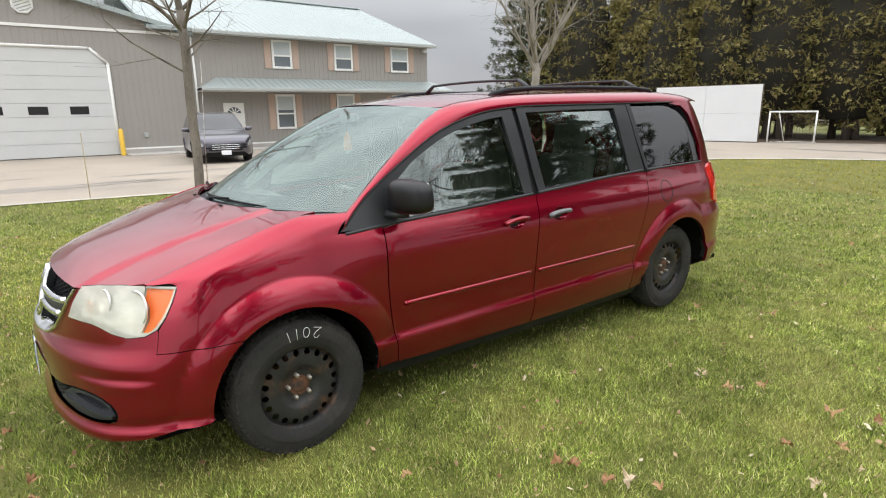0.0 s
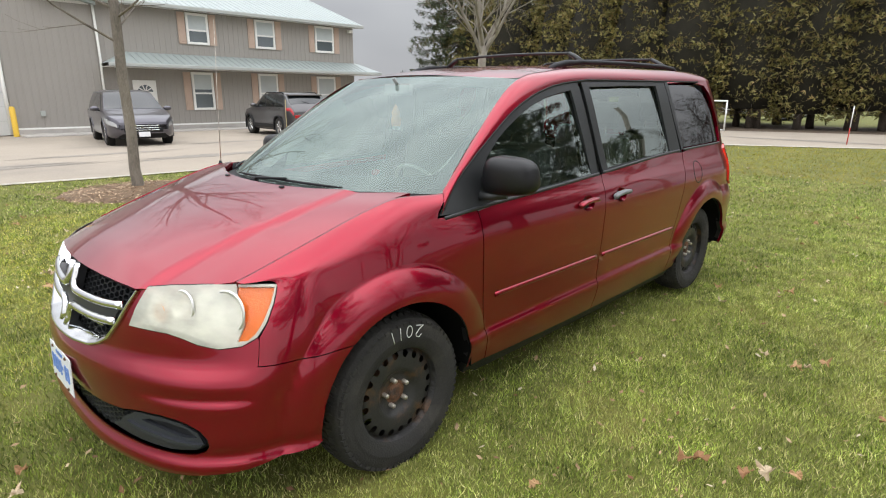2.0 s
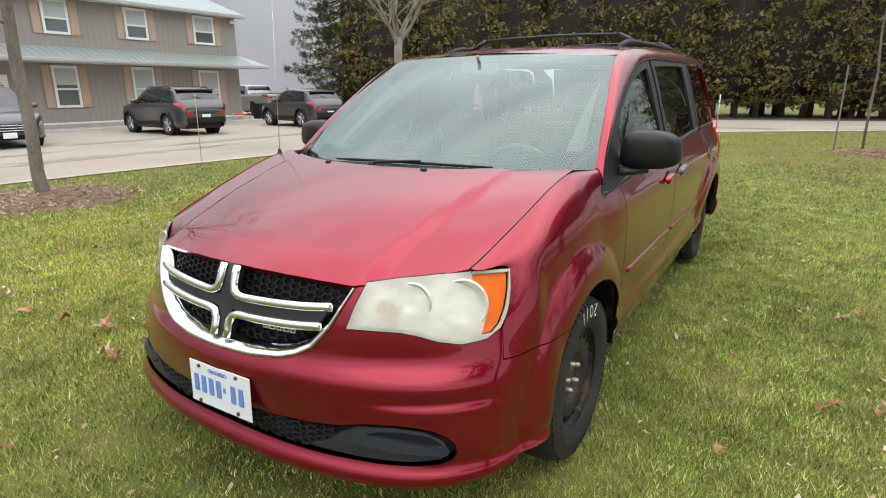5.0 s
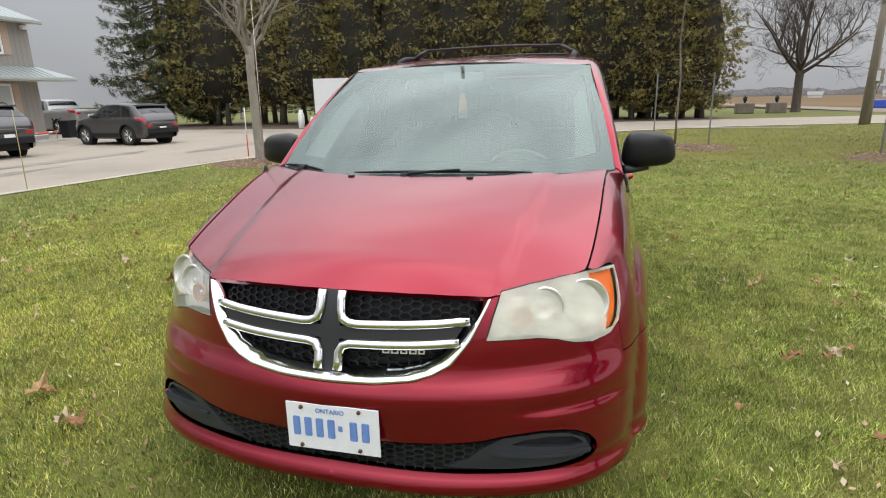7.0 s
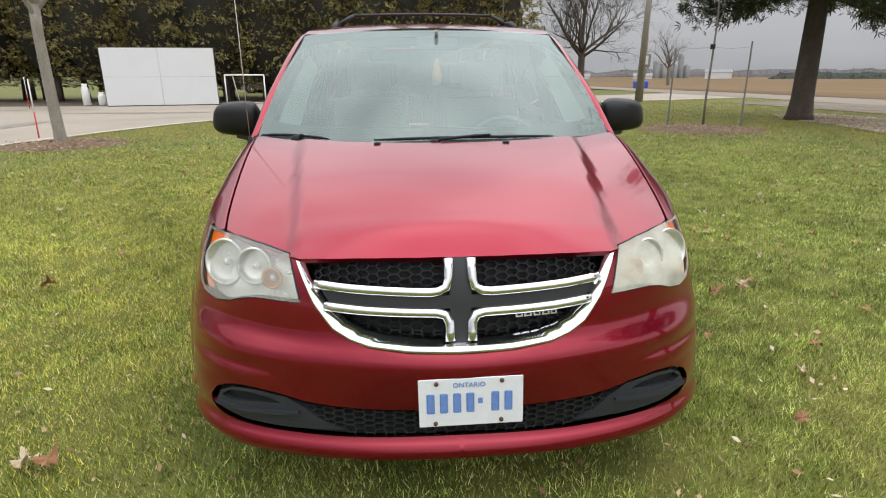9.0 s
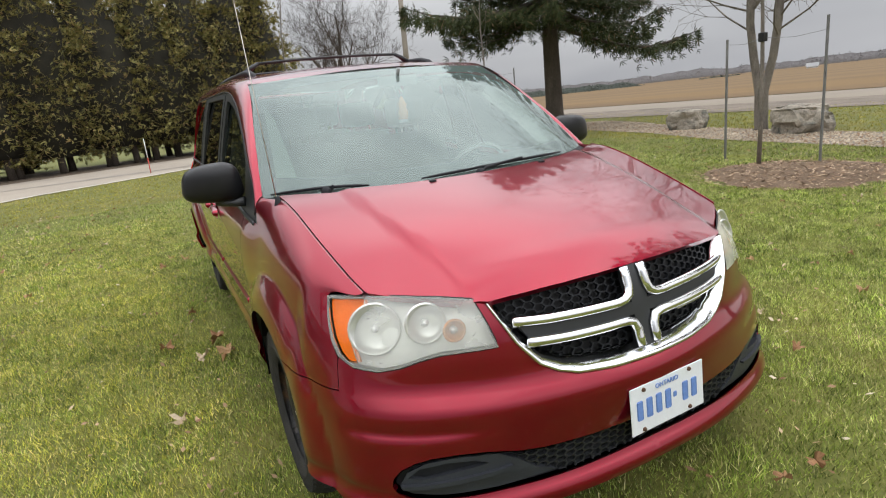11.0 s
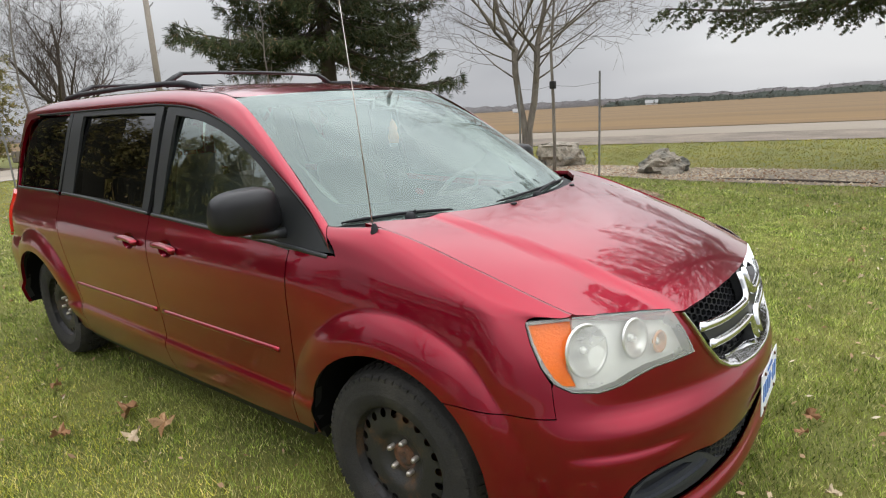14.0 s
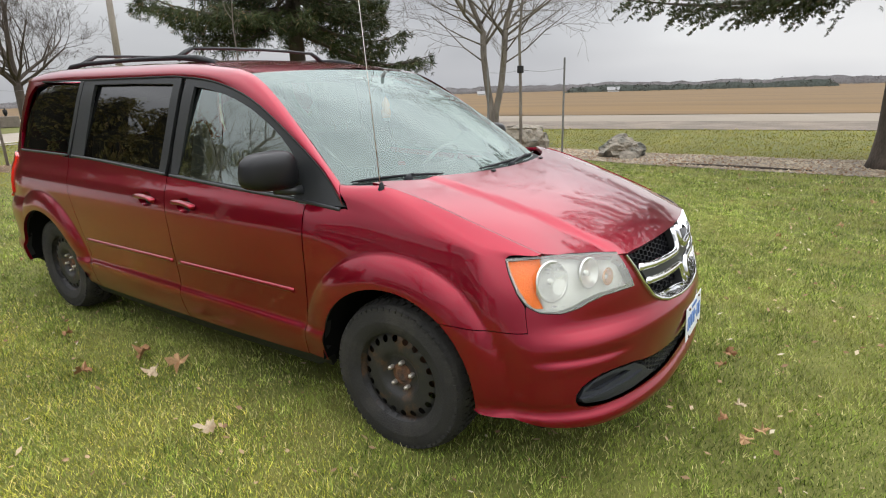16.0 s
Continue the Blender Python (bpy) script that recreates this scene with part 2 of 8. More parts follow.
def flat_mesh(poly, holes=(), step=0.05, extra=()):
    """Triangulates an outline with holes, with points inside on a grid. Gives the points and the triangles."""
    from mathutils.geometry import delaunay_2d_cdt
    lines = [fine_line(list(poly), step)] + [fine_line(list(h), step) for h in holes]
    pts, edges = [], []
    for ln in lines:
        o = len(pts)
        pts += ln
        edges += [(o + i, o + (i + 1) % len(ln)) for i in range(len(ln))]
    b = np.array(pts)
    lo, hi = b.min(0), b.max(0)
    gx, gz = np.meshgrid(np.arange(lo[0] + step / 2, hi[0], step), np.arange(lo[1] + step / 2, hi[1], step))
    gx, gz = gx.ravel(), gz.ravel()
    if len(extra):
        ex = np.array(extra)
        clear = np.min((gx[:, None] - ex[None, :, 0]) ** 2 + (gz[:, None] - ex[None, :, 1]) ** 2, axis=1) > (0.6 * step) ** 2
        gx, gz = np.concatenate([ex[:, 0], gx[clear]]), np.concatenate([ex[:, 1], gz[clear]])
    ok = inside(lines[0], gx, gz)
    for h in lines[1:]:
        ok &= ~inside(h, gx, gz)
    gx, gz = gx[ok], gz[ok]
    if len(gx):
        near = np.min((gx[:, None] - b[None, :, 0]) ** 2 + (gz[:, None] - b[None, :, 1]) ** 2, axis=1) > (0.45 * step) ** 2
        gx, gz = gx[near], gz[near]
    allp = [Vector(p) for p in pts] + [Vector((x, z)) for x, z in zip(gx, gz)]
    v, _, f, *_ = delaunay_2d_cdt(allp, edges, [], 1, 1e-6)
    v = np.array([tuple(p) for p in v])
    f = [t for t in f]
    if holes:
        c = np.array([v[list(t)].mean(0) for t in f])
        bad = np.zeros(len(f), bool)
        for h in lines[1:]:
            bad |= inside(h, c[:, 0], c[:, 1])
        f = [t for t, k in zip(f, bad) if not k]
    return v, f


def panel(name, poly, mat, parent, surf=None, norm=None, off=0.0, step=0.05, thick=0.012, holes=(), side=1, both=False, label="", extra=()):
    """A sheet of bodywork cut out of a smooth surface along an outline, with its edges turned inwards. side=-1: the mirrored one; both: both halves in one mesh."""
    surf, norm = surf or bare, norm or normal
    v, f = flat_mesh(poly, holes, step, extra)
    n = norm(v[:, 0], v[:, 1])
    p = surf(v[:, 0], v[:, 1]) + n * off
    a = p[f[0][1]] - p[f[0][0]]
    flip = np.dot(np.cross(a, p[f[0][2]] - p[f[0][0]]), n[f[0][0]]) < 0
    f = [t[::-1] if flip else t for t in f]
    count = {}
    for t in f:
        for i in range(3):
            e = (t[i], t[(i + 1) % 3])
            count[tuple(sorted(e))] = count.get(tuple(sorted(e)), []) + [e]
    rim = [es[0] for k, es in count.items() if len(es) == 1]
    verts, norms, faces = list(p), list(n), list(f)
    cache = {}
    for i, j in rim:
        if both and abs(p[i][0]) < 1e-3 and abs(p[j][0]) < 1e-3:
            continue
        d = p[j] - p[i]
        o = np.cross(d, (n[i] + n[j]))
        o = o / (np.linalg.norm(o) + 1e-9)
        q = []
        for k in (i, j):
            q.append((len(verts)))
            verts += [p[k] - n[k] * 0.0006, p[k] - n[k] * thick]
            norms += [o, o]
        faces.append((q[0] + 1, q[0], q[1], q[1] + 1)[::-1])
    verts, norms = np.array(verts), np.array(norms)
    if side < 0 or both:
        mv, mn = verts * (-1, 1, 1), norms * (-1, 1, 1)
        mf = [t[::-1] for t in faces]
        if both:
            faces = faces + [tuple(i + len(verts) for i in t) for t in mf]
            verts, norms = np.concatenate([verts, mv]), np.concatenate([norms, mn])
        else:
            verts, norms, faces = mv, mn, mf
    return part(name, arrays(name, verts, faces, norms), mat, parent, label)


def outline(name, line, width, height, mat, parent, surf=None, norm=None, side=1, off=0.0, closed=False, both=False, label=""):
    """A raised strip of half-round section that follows a line on a surface: mouldings, seals, chrome edges."""
    surf, norm = surf or bare, norm or normal
    q = np.array(line, float)
    if closed:
        q = np.concatenate([q, q[:1]])
    seg = np.hypot(*np.diff(q, axis=0).T)
    s = np.concatenate([[0], np.cumsum(seg)])
    t = np.linspace(0, s[-1], max(4, int(s[-1] / 0.025) + 1))
    a, z = np.interp(t, s, q[:, 0]), np.interp(t, s, q[:, 1])
    p, n = surf(a, z), norm(a, z)
    d = np.gradient(p, axis=0)
    w = np.cross(n, d)
    w /= np.linalg.norm(w, axis=1)[:, None] + 1e-9
    verts, faces, k = [], [], 7
    for i in range(len(t)):
        for j in range(k):
            th = math.pi * j / (k - 1)
            verts.append(p[i] + n[i] * (off + height * math.sin(th)) + w[i] * width / 2 * math.cos(th))
    for i in range(len(t) - 1):
        for j in range(k - 1):
            faces.append((i * k + j, i * k + j + 1, (i + 1) * k + j + 1, (i + 1) * k + j))
    for i in (0, len(t) - 1):
        faces.append(tuple(range(i * k, i * k + k)))
    verts = np.array(verts)
    if both:
        faces = faces + [tuple(x + len(verts) for x in f[::-1]) for f in faces]
        verts = np.concatenate([verts, verts * (-1, 1, 1)])
    elif side < 0:
        verts = verts * (-1, 1, 1)
        faces = [f[::-1] for f in faces]
    me = arrays(name, verts, faces)
    me.polygons.foreach_set("use_smooth", [True] * len(me.polygons))
    bm = bmesh.new()
    bm.from_mesh(me)
    bmesh.ops.recalc_face_normals(bm, faces=bm.faces)
    bm.to_mesh(me)
    bm.free()
    return part(name, me, mat, parent, label)


def words(text, size, depth=0.001):
    """A mesh of letters in the built-in font, centred, lying in the x-y plane."""
    cu = bpy.data.curves.new("letters", "FONT")
    cu.body, cu.size, cu.extrude, cu.align_x, cu.align_y = text, size, depth, "CENTER", "CENTER"
    ob = new("letters", cu)
    me = bpy.data.meshes.new_from_object(ob)
    bpy.data.objects.remove(ob)
    return me


def grid_mesh(name, rows, first=None):
    """A sheet from rows of points, with smooth normals."""
    r = np.array(rows)
    k, m = r.shape[:2]
    faces = [(i * m + j, i * m + j + 1, (i + 1) * m + j + 1, (i + 1) * m + j) for i in range(k - 1) for j in range(m - 1)]
    du, dv = np.gradient(r, axis=1), np.gradient(r, axis=0)
    n = np.cross(du, dv).reshape(-1, 3)
    n /= np.linalg.norm(n, axis=1)[:, None] + 1e-12
    if first is not None:
        n[:m] = first
    return arrays(name, r.reshape(-1, 3), faces, n)


# ---- ground, lot, road and field ----
lawn_soil = material("lawn_ground", (0.115, 0.122, 0.022), rough=0.95, var=0.35, scale=1.3, fine=45, bump=0.6, second=(0.170, 0.150, 0.036), blend=(0.50, 0.72))
asphalt = material("worn_asphalt", (0.325, 0.280, 0.225), rough=0.9, var=0.14, scale=0.35, fine=30, bump=0.25, second=(0.26, 0.227, 0.187), blend=(0.50, 0.68))
gravel_edge = material("pale_gravel", (0.44, 0.40, 0.34), rough=0.95, var=0.35, scale=2, fine=55, bump=0.8)
field_mat = material("stubble_field", (0.150, 0.086, 0.024), rough=0.95, var=0.30, scale=0.12, fine=3.0, bump=0.3, second=(0.100, 0.058, 0.019), blend=(0.44, 0.60), stretch=(1, 0.05, 1))


def sheet(name, poly, z, mat, label, category, step=1.5, wave=0.0, thick=0.05):
    """A flat piece of ground with an outline, as a thin slab with finely waved edges."""
    v, f = flat_mesh(poly, (), step)
    zz = np.full(len(v), z)
    if wave:
        zz = zz + np.array([wave * noise.noise(Vector((x * .35, y * .35, 3.1))) for x, y in v])
    me = arrays(name, np.stack([v[:, 0], v[:, 1], zz], -1), f, np.tile((0, 0, 1.0), (len(v), 1)))
    ob = part(name, me, mat)
    return tagged(ob, label, category, kind="structure")


R = [0, 4, 8, 12, 16, 22, 30, 45, 70, 110, 200, 400, 900, 2000, 4000]
gv, gf = [(0, 0, 0)], []
for i, r in enumerate(R[1:]):
    for k in range(72):
        a = 2 * math.pi * k / 72
        gv.append((r * math.cos(a), r * math.sin(a), 0))
for k in range(72):
    gf.append((0, 1 + k, 1 + (k + 1) % 72))
for i in range(len(R) - 2):
    for k in range(72):
        a, b = 1 + i * 72, 1 + (i + 1) * 72
        gf.append((a + k, b + k, b + (k + 1) % 72, a + (k + 1) % 72))
ground = tagged(part("ground", arrays("ground", gv, gf), lawn_soil), "flat autumn lawn with short green and straw-coloured grass", "lawn", kind="structure")
FALL, FLAT = 0.011, 45.0


def gz(r):
    """The land falls away gently beyond the yard."""
    return -min(5.0, FALL * max(0.0, r - FLAT))


for v in ground.data.vertices:
    v.co.z = gz(math.hypot(v.co.x, v.co.y))
lawn_edge = [(-10.0, -8), (-9.55, -.9), (-9.2, 1.5), (-9.0, 4.4), (-8.72, 7), (-8.35, 10), (-7.65, 12.4), (-6.75, 14.7), (-5.6, 16.6), (-4.2, 18.0), (-1.1, 19.7), (2.5, 22.1), (5.8, 24.3), (9, 25.3), (13, 26.4), (18, 28.4)]
lot_line = [(-60, -60), (-10.3, -60)] + lawn_edge + [(22, 29.2), (23.5, 37.0), (17.4, 35.6), (13, 33.6), (8, 31.9), (4, 30.4), (-1, 29.0), (-5, 27.5), (-9, 26.2), (-14, 25.5), (-22, 25.6), (-30, 27), (-40, 30), (-60, 30)]
lot = sheet("parking_lot", lot_line, 0.012, asphalt, "worn pale asphalt lot with dark damp patches", "lot", 3.0)
edge_line = [(-10.5, -40)] + [(x - .16, y + .34) for x, y in lawn_edge] + [(x, y) for x, y in lawn_edge[::-1]] + [(-10.2, -40)]
sheet("lot_edge", edge_line, 0.018, gravel_edge, "pale gravel strip along the lawn", "gravel", 1.2)
dark_patch = material("damp_asphalt", (0.235, 0.208, 0.175), rough=0.7, var=0.3, scale=1.2, fine=40, bump=0.2)
for i, (cx, cy, a, b) in enumerate(((-12.1, -1.5, .50, 4.5), (-11.9, 5.6, .42, 3.2), (-13.9, 3.0, .22, 2.2), (-14.8, -3.2, .35, 2.4), (-13.2, 10.0, .40, 3.0), (-15.6, 7.2, .20, 1.6), (-11.2, 14.5, .45, 2.6), (-10.2, 20.0, 3.6, .35), (-14.5, 22.5, 3.0, .3), (-3.0, 22.3, 4.0, .35), (6.0, 23.3, 3.5, .4), (-12.4, 1.2, .12, 1.1))):
    rnd = random.Random(i)
    pl = [(cx + a * w * math.cos(t), cy + b * w * math.sin(t)) for t in np.linspace(0, 2 * math.pi, 120)[:-1] for w in [.8 + .55 * noise.noise(Vector((2.2 * math.cos(t), 2.2 * math.sin(t), i * 3.7))) + .40 * noise.noise(Vector((9 * math.cos(t), 9 * math.sin(t), i * 1.9)))]]
    sheet("damp_patch", pl, 0.016 + .0005 * i, dark_patch, "dark damp patch on the asphalt", "asphalt patch", 1.0)
road_line = [(21.9 + .12 * 150, -150), (27.2 + .15 * 150, -150), (27.2, 0), (27.2 - .15 * 40, 40), (27.2 - .15 * 150, 150), (21.9 - .12 * 150, 150), (21.9, 0)]
road_mat = material("pale_road", (0.215, 0.180, 0.136), rough=0.9, var=0.12, scale=0.3, fine=25, bump=0.2)
sheet("road", road_line, 0.024, road_mat, "pale country road beside the lawn", "road", 6.0)
shoulder_mat = material("grey_shoulder", (0.175, 0.140, 0.105), rough=0.95, var=0.4, scale=1, fine=20, bump=0.5, second=(0.115, 0.095, 0.072), blend=(0.45, 0.65))
sheet("road_shoulder", [(17.6 + .12 * 120, -120), (22.0 + .12 * 120, -120), (22.0, 0), (22.0 - .12 * 24, 24), (17.6 - .12 * 24, 24), (17.6, 0)], 0.020, shoulder_mat, "grey gravel shoulder along the road", "gravel", 4.0)
# the stubble field, laid on the same rings as the land
fv, ff = [], []
ring_a = np.radians(np.linspace(-80, 80, 33))
FR = (0, 45, 70, 110, 200, 400, 900, 2000, 3900)
for rr in FR:
    for a in ring_a:
        r = max(rr, 27.5 / max(0.10, (math.cos(a) + .15 * math.sin(a))))
        fv.append((r * math.cos(a), r * math.sin(a), .03 + gz(r)))
na = len(ring_a)
for i in range(len(FR) - 1):
    for k in range(na - 1):
        q = (i * na + k, (i + 1) * na + k, (i + 1) * na + k + 1, i * na + k + 1)
        if Vector(fv[q[0]]) != Vector(fv[q[1]]) and Vector(fv[q[2]]) != Vector(fv[q[3]]):
            ff.append(q)
tagged(part("field", arrays("field", fv, ff), field_mat), "wide tan stubble field beyond the road", "field", kind="structure")

# ---- the grey metal-clad building ----
X = -23.2
cladding = material("grey_metal_cladding", (0.285, 0.267, 0.243), rough=0.55, var=0.06, scale=0.8, fine=25, bump=0.04)
white_trim = material("white_painted_trim", (0.74, 0.74, 0.71), rough=0.5, var=0.05, scale=4, fine=40)
roof_metal = material("pale_green_metal_roof", (0.32, 0.365, 0.355), rough=0.35, metal=0.25, var=0.06, scale=0.6, fine=20)
gutter_mat = material("grey_green_gutter", (0.36, 0.38, 0.36), rough=0.45, var=0.05)
shutter_mat = material("tan_shutter", (0.44, 0.33, 0.26), rough=0.7, var=0.08, scale=3, fine=30)
pane_mat = material("window_pane", (0.10, 0.12, 0.13), rough=0.06, metal=0.0, spec=0.9, var=0.15, scale=1.5)
blind_mat = material("pale_blind", (0.42, 0.46, 0.46), rough=0.35, var=0.08, scale=2, fine=30)
door_white = material("white_sectional_door", (0.52, 0.53, 0.52), rough=0.5, var=0.04, scale=1.5, fine=30)
concrete = material("concrete", (0.40, 0.38, 0.35), rough=0.9, var=0.2, scale=2, fine=40, bump=0.3)
yellow = material("yellow_paint", (0.70, 0.45, 0.05), rough=0.5, var=0.15, scale=6, fine=60)
house = thing("building", "grey metal-clad two-storey shop with a pale metal roof", "building", (0, -.18, -.03))


def ribbed(name, y0, y1, z0, top, parent, pitch=0.23):
    """A wall sheet with upright ribs; top gives its height at each y."""
    ysr, xs = [], []
    y = y0
    while y < y1 - 1e-6:
        for d, h in ((0, 0), (.06, 0), (.07, .011), (.105, .011), (.115, 0)):
            if y + d <= y1:
                ysr.append(y + d), xs.append(h)
        y += pitch
    ysr.append(y1), xs.append(0)
    v, f = [], []
    for yy, h in zip(ysr, xs):
        v += [(X + h, yy, z0), (X + h, yy, top(yy))]
    for i in range(len(ysr) - 1):
        f.append((2 * i, 2 * i + 2, 2 * i + 3, 2 * i + 1))
    return part(name, arrays(name, v, f), cladding, parent)


APEX, SLOPE = 0.3, 0.243
gable = lambda y: 6.28 - SLOPE * abs(y - APEX)
ribbed("wall", -5.3, 5.87, .25, gable, house)
ribbed("wall", 5.87, 18.1, .25, lambda y: 5.02, house)
part("wall_core", box(X - 12, -5.3, 0, X - .02, 5.87, 4.75), cladding, house)
part("wall_core", box(X - 15, 5.88, 0, X - .02, 18.1, 5.0), cladding, house)
part("plinth", box(X - .02, 2.75, 0, X + .05, 18.12, .25), concrete, house)
part("base_trim", box(X, 2.75, .25, X + .045, 18.12, .31), white_trim, house)
part("band", box(X, -5.3, 4.78, X + .05, 5.8, 4.88), white_trim, house)
# main roof: a sheet with standing ribs, over the right wing
RX, RZ, EX, EZ = -31.0, 7.97, -22.72, 5.06
main_roof = part("roof", box(0, 0, 0, .01, .01, .01), roof_metal, house)
bm = bmesh.new()
for x0, z0, x1, z1 in ((EX, EZ, RX, RZ), (RX, RZ, 2 * RX - EX, EZ)):
    vs = [bm.verts.new(c) for c in ((x0, 4.2, z0), (x0, 18.35, z0), (x1, 18.35, z1), (x1, 4.2, z1), (x0, 4.2, z0 - .12), (x0, 18.35, z0 - .12), (x1, 18.35, z1 - .12), (x1, 4.2, z1 - .12))]
    for q in ((0, 1, 2, 3), (7, 6, 5, 4), (0, 4, 5, 1), (1, 5, 6, 2), (3, 2, 6, 7), (0, 3, 7, 4)):
        bm.faces.new([vs[i] for i in q])
bmesh.ops.recalc_face_normals(bm, faces=bm.faces)
bm.to_mesh(main_roof.data)
bm.free()


def ribs(parent, x0, z0, x1, z1, y0, count, pitch):
    """Standing ribs of a metal roof, from the eave (x0, z0) up to (x1, z1)."""
    me = arrays("rib", [(x0, 0, z0), (x0, .03, z0 + .028), (x0, .06, z0), (x1, 0, z1), (x1, .03, z1 + .028), (x1, .06, z1)], [(0, 1, 4, 3), (1, 2, 5, 4), (0, 2, 1), (3, 4, 5)])
    me.materials.append(roof_metal)
    for k in range(count):
        rib = new("rib", me)
        rib.parent = parent
        rib.matrix_basis = Matrix.Translation((0, y0 + k * pitch, 0))


part("ridge_cap", box(RX - .2, 4.2, RZ - .02, RX + .2, 18.35, RZ + .06, .02, 1), roof_metal, main_roof)
part("gable_end", arrays("gable_end", [(X, 18.1, 5.0), (2 * RX - X, 18.1, 5.0), (RX, 18.1, 7.85)], [(0, 1, 2)]), cladding, house)
part("gutter", box(EX - .02, 5.9, EZ - .17, EX + .10, 18.40, EZ - .02, .02, 1), gutter_mat, main_roof)
part("soffit", box(X, 5.9, EZ - .14, EX, 18.35, EZ - .11), white_trim, main_roof)
bm = bmesh.new()
for sg, ye in ((1, 5.95), (-1, -5.6)):
    z1 = 6.32 - SLOPE * abs(ye - APEX)
    vs = [bm.verts.new(c) for c in ((X + .35, APEX, 6.36), (X + .35, ye, z1), (X - 12, ye, z1), (X - 12, APEX, 6.36), (X + .35, APEX, 6.18), (X + .35, ye, z1 - .18), (X - 12, ye, z1 - .18), (X - 12, APEX, 6.18))]
    for q in ((0, 1, 2, 3), (7, 6, 5, 4), (0, 4, 5, 1), (1, 5, 6, 2)):
        bm.faces.new([vs[i] for i in q])
bmesh.ops.recalc_face_normals(bm, faces=bm.faces)
part("garage_roof", bm, roof_metal, house)
vent = part("gable_vent", lathe([(X + .01, .36), (X + .06, .36), (X + .06, .30), (X + .03, .29), (X + .03, .001)], 8), white_trim, house)
vent.matrix_basis = pose(0, .3, 5.55, 22.5, 0, 0)
for k in range(5):
    sl = part("louvre", box(X + .03, -.24, -.02, X + .055, .24, .01), gutter_mat, vent)
    sl.matrix_basis = Matrix.Translation((0, 0, -.2 + .1 * k))
# porch roof
PX, PZ = -21.95, 2.70
bm = bmesh.new()
pv = [bm.verts.new(c) for c in ((X, 6.8, 3.16), (X, 18.3, 3.16), (PX, 18.9, PZ), (PX, 5.9, PZ), (PX, 18.9, PZ - .13), (PX, 5.9, PZ - .13), (X, 18.9, PZ - .05), (X, 5.9, PZ - .05))]
for q in ((0, 3, 2, 1), (3, 5, 4, 2), (0, 7, 3), (1, 2, 6)):
    bm.faces.new([pv[i] for i in q])
bmesh.ops.recalc_face_normals(bm, faces=bm.faces)
porch = part("porch_roof", bm, roof_metal, house)
ribs(main_roof, EX, EZ + .002, RX, RZ + .002, 4.3, 47, .30)
ribs(porch, PX, PZ + .003, X, 3.163, 6.9, 39, .29)
part("gutter", box(PX - .02, 5.85, PZ - .16, PX + .09, 18.95, PZ - .02, .02, 1), gutter_mat, porch)
part("soffit", box(X, 5.95, PZ - .15, PX, 18.8, PZ - .13), white_trim, porch)
part("downspout", tube([(X + .10, 5.90, 5.0), (X + .10, 5.92, 2.9), (X + .10, 5.86, .2)], .045, 8), white_trim, house)


def house_window(y0, y1, z0, z1, lower, shutters=True):
    win = new("window")
    win.parent = house
    part("pane", box(X + .03, y0 + .05, z0 + .05, X + .045, y1 - .05, z1 - .05), pane_mat, win)
    part("blind", box(X + .048, y0 + .06, z0 + (z1 - z0) * lower, X + .052, y1 - .06, z1 - .06), blind_mat, win)
    for a, b, c, d in ((y0 - .04, z0 - .04, y1 + .04, z0 + .06), (y0 - .04, z1 - .06, y1 + .04, z1 + .04), (y0 - .04, z0 + .06, y0 + .06, z1 - .06), (y1 - .06, z0 + .06, y1 + .04, z1 - .06),
                       (y0 + .06, z0 + (z1 - z0) * .42, y1 - .06, z0 + (z1 - z0) * .42 + .07)):
        part("frame", box(X, a, b, X + .075, c, d, .008, 1), white_trim, win)
    if shutters:
        for a, b in ((y0 - .38, y0 - .07), (y1 + .07, y1 + .38)):
            sh = part("shutter", box(X + .02, a, z0 - .04, X + .055, b, z1 + .04, .006, 1), shutter_mat, win)
            for k in range(2):
                zz = z0 + (z1 - z0) * (.04 + .5 * k)
                part("shutter_panel", box(X + .05, a + .05, zz, X + .066, b - .05, zz + (z1 - z0) * .42, .008, 1), shutter_mat, sh)


for y0, y1 in ((9.40, 10.28), (12.53, 13.46), (15.76, 16.80)):
    house_window(y0, y1, 3.64, 4.82, .42)
house_window(9.40, 10.28, .91, 2.42, .55)
house_window(12.53, 13.46, .91, 2.45, .04)
house_window(15.76, 16.80, .88, 2.40, .30)
front = part("entry_door", box(X, 6.98, .05, X + .05, 7.88, 2.08, .01, 1), white_trim, house, "white panelled entry door with a fanlight")
for k in range(5):
    a = math.pi * (k + .5) / 5
    bm = bmesh.new()
    v0 = bm.verts.new((X + .056, 7.43 + .06 * math.cos(a), 1.62 + .06 * math.sin(a)))
    q = [bm.verts.new((X + .056, 7.43 + .30 * math.cos(a + d), 1.60 + .30 * math.sin(a + d))) for d in (-.24, 0, .24)]
    bm.faces.new((v0, *q))
    part("fanlight_pane", bm, pane_mat, front)
for yy, zz in ((7.10, .25), (7.48, .25), (7.10, .85), (7.48, .85)):
    part("door_panel", box(X + .05, yy, zz, X + .062, yy + .28, zz + .48, .008, 1), white_trim, front)
part("knob", lathe([(X + .05, .03), (X + .09, .03), (X + .11, .02), (X + .115, .001)], 10), zinc, front).matrix_basis = Matrix.Translation((0, 7.80, 1.0))
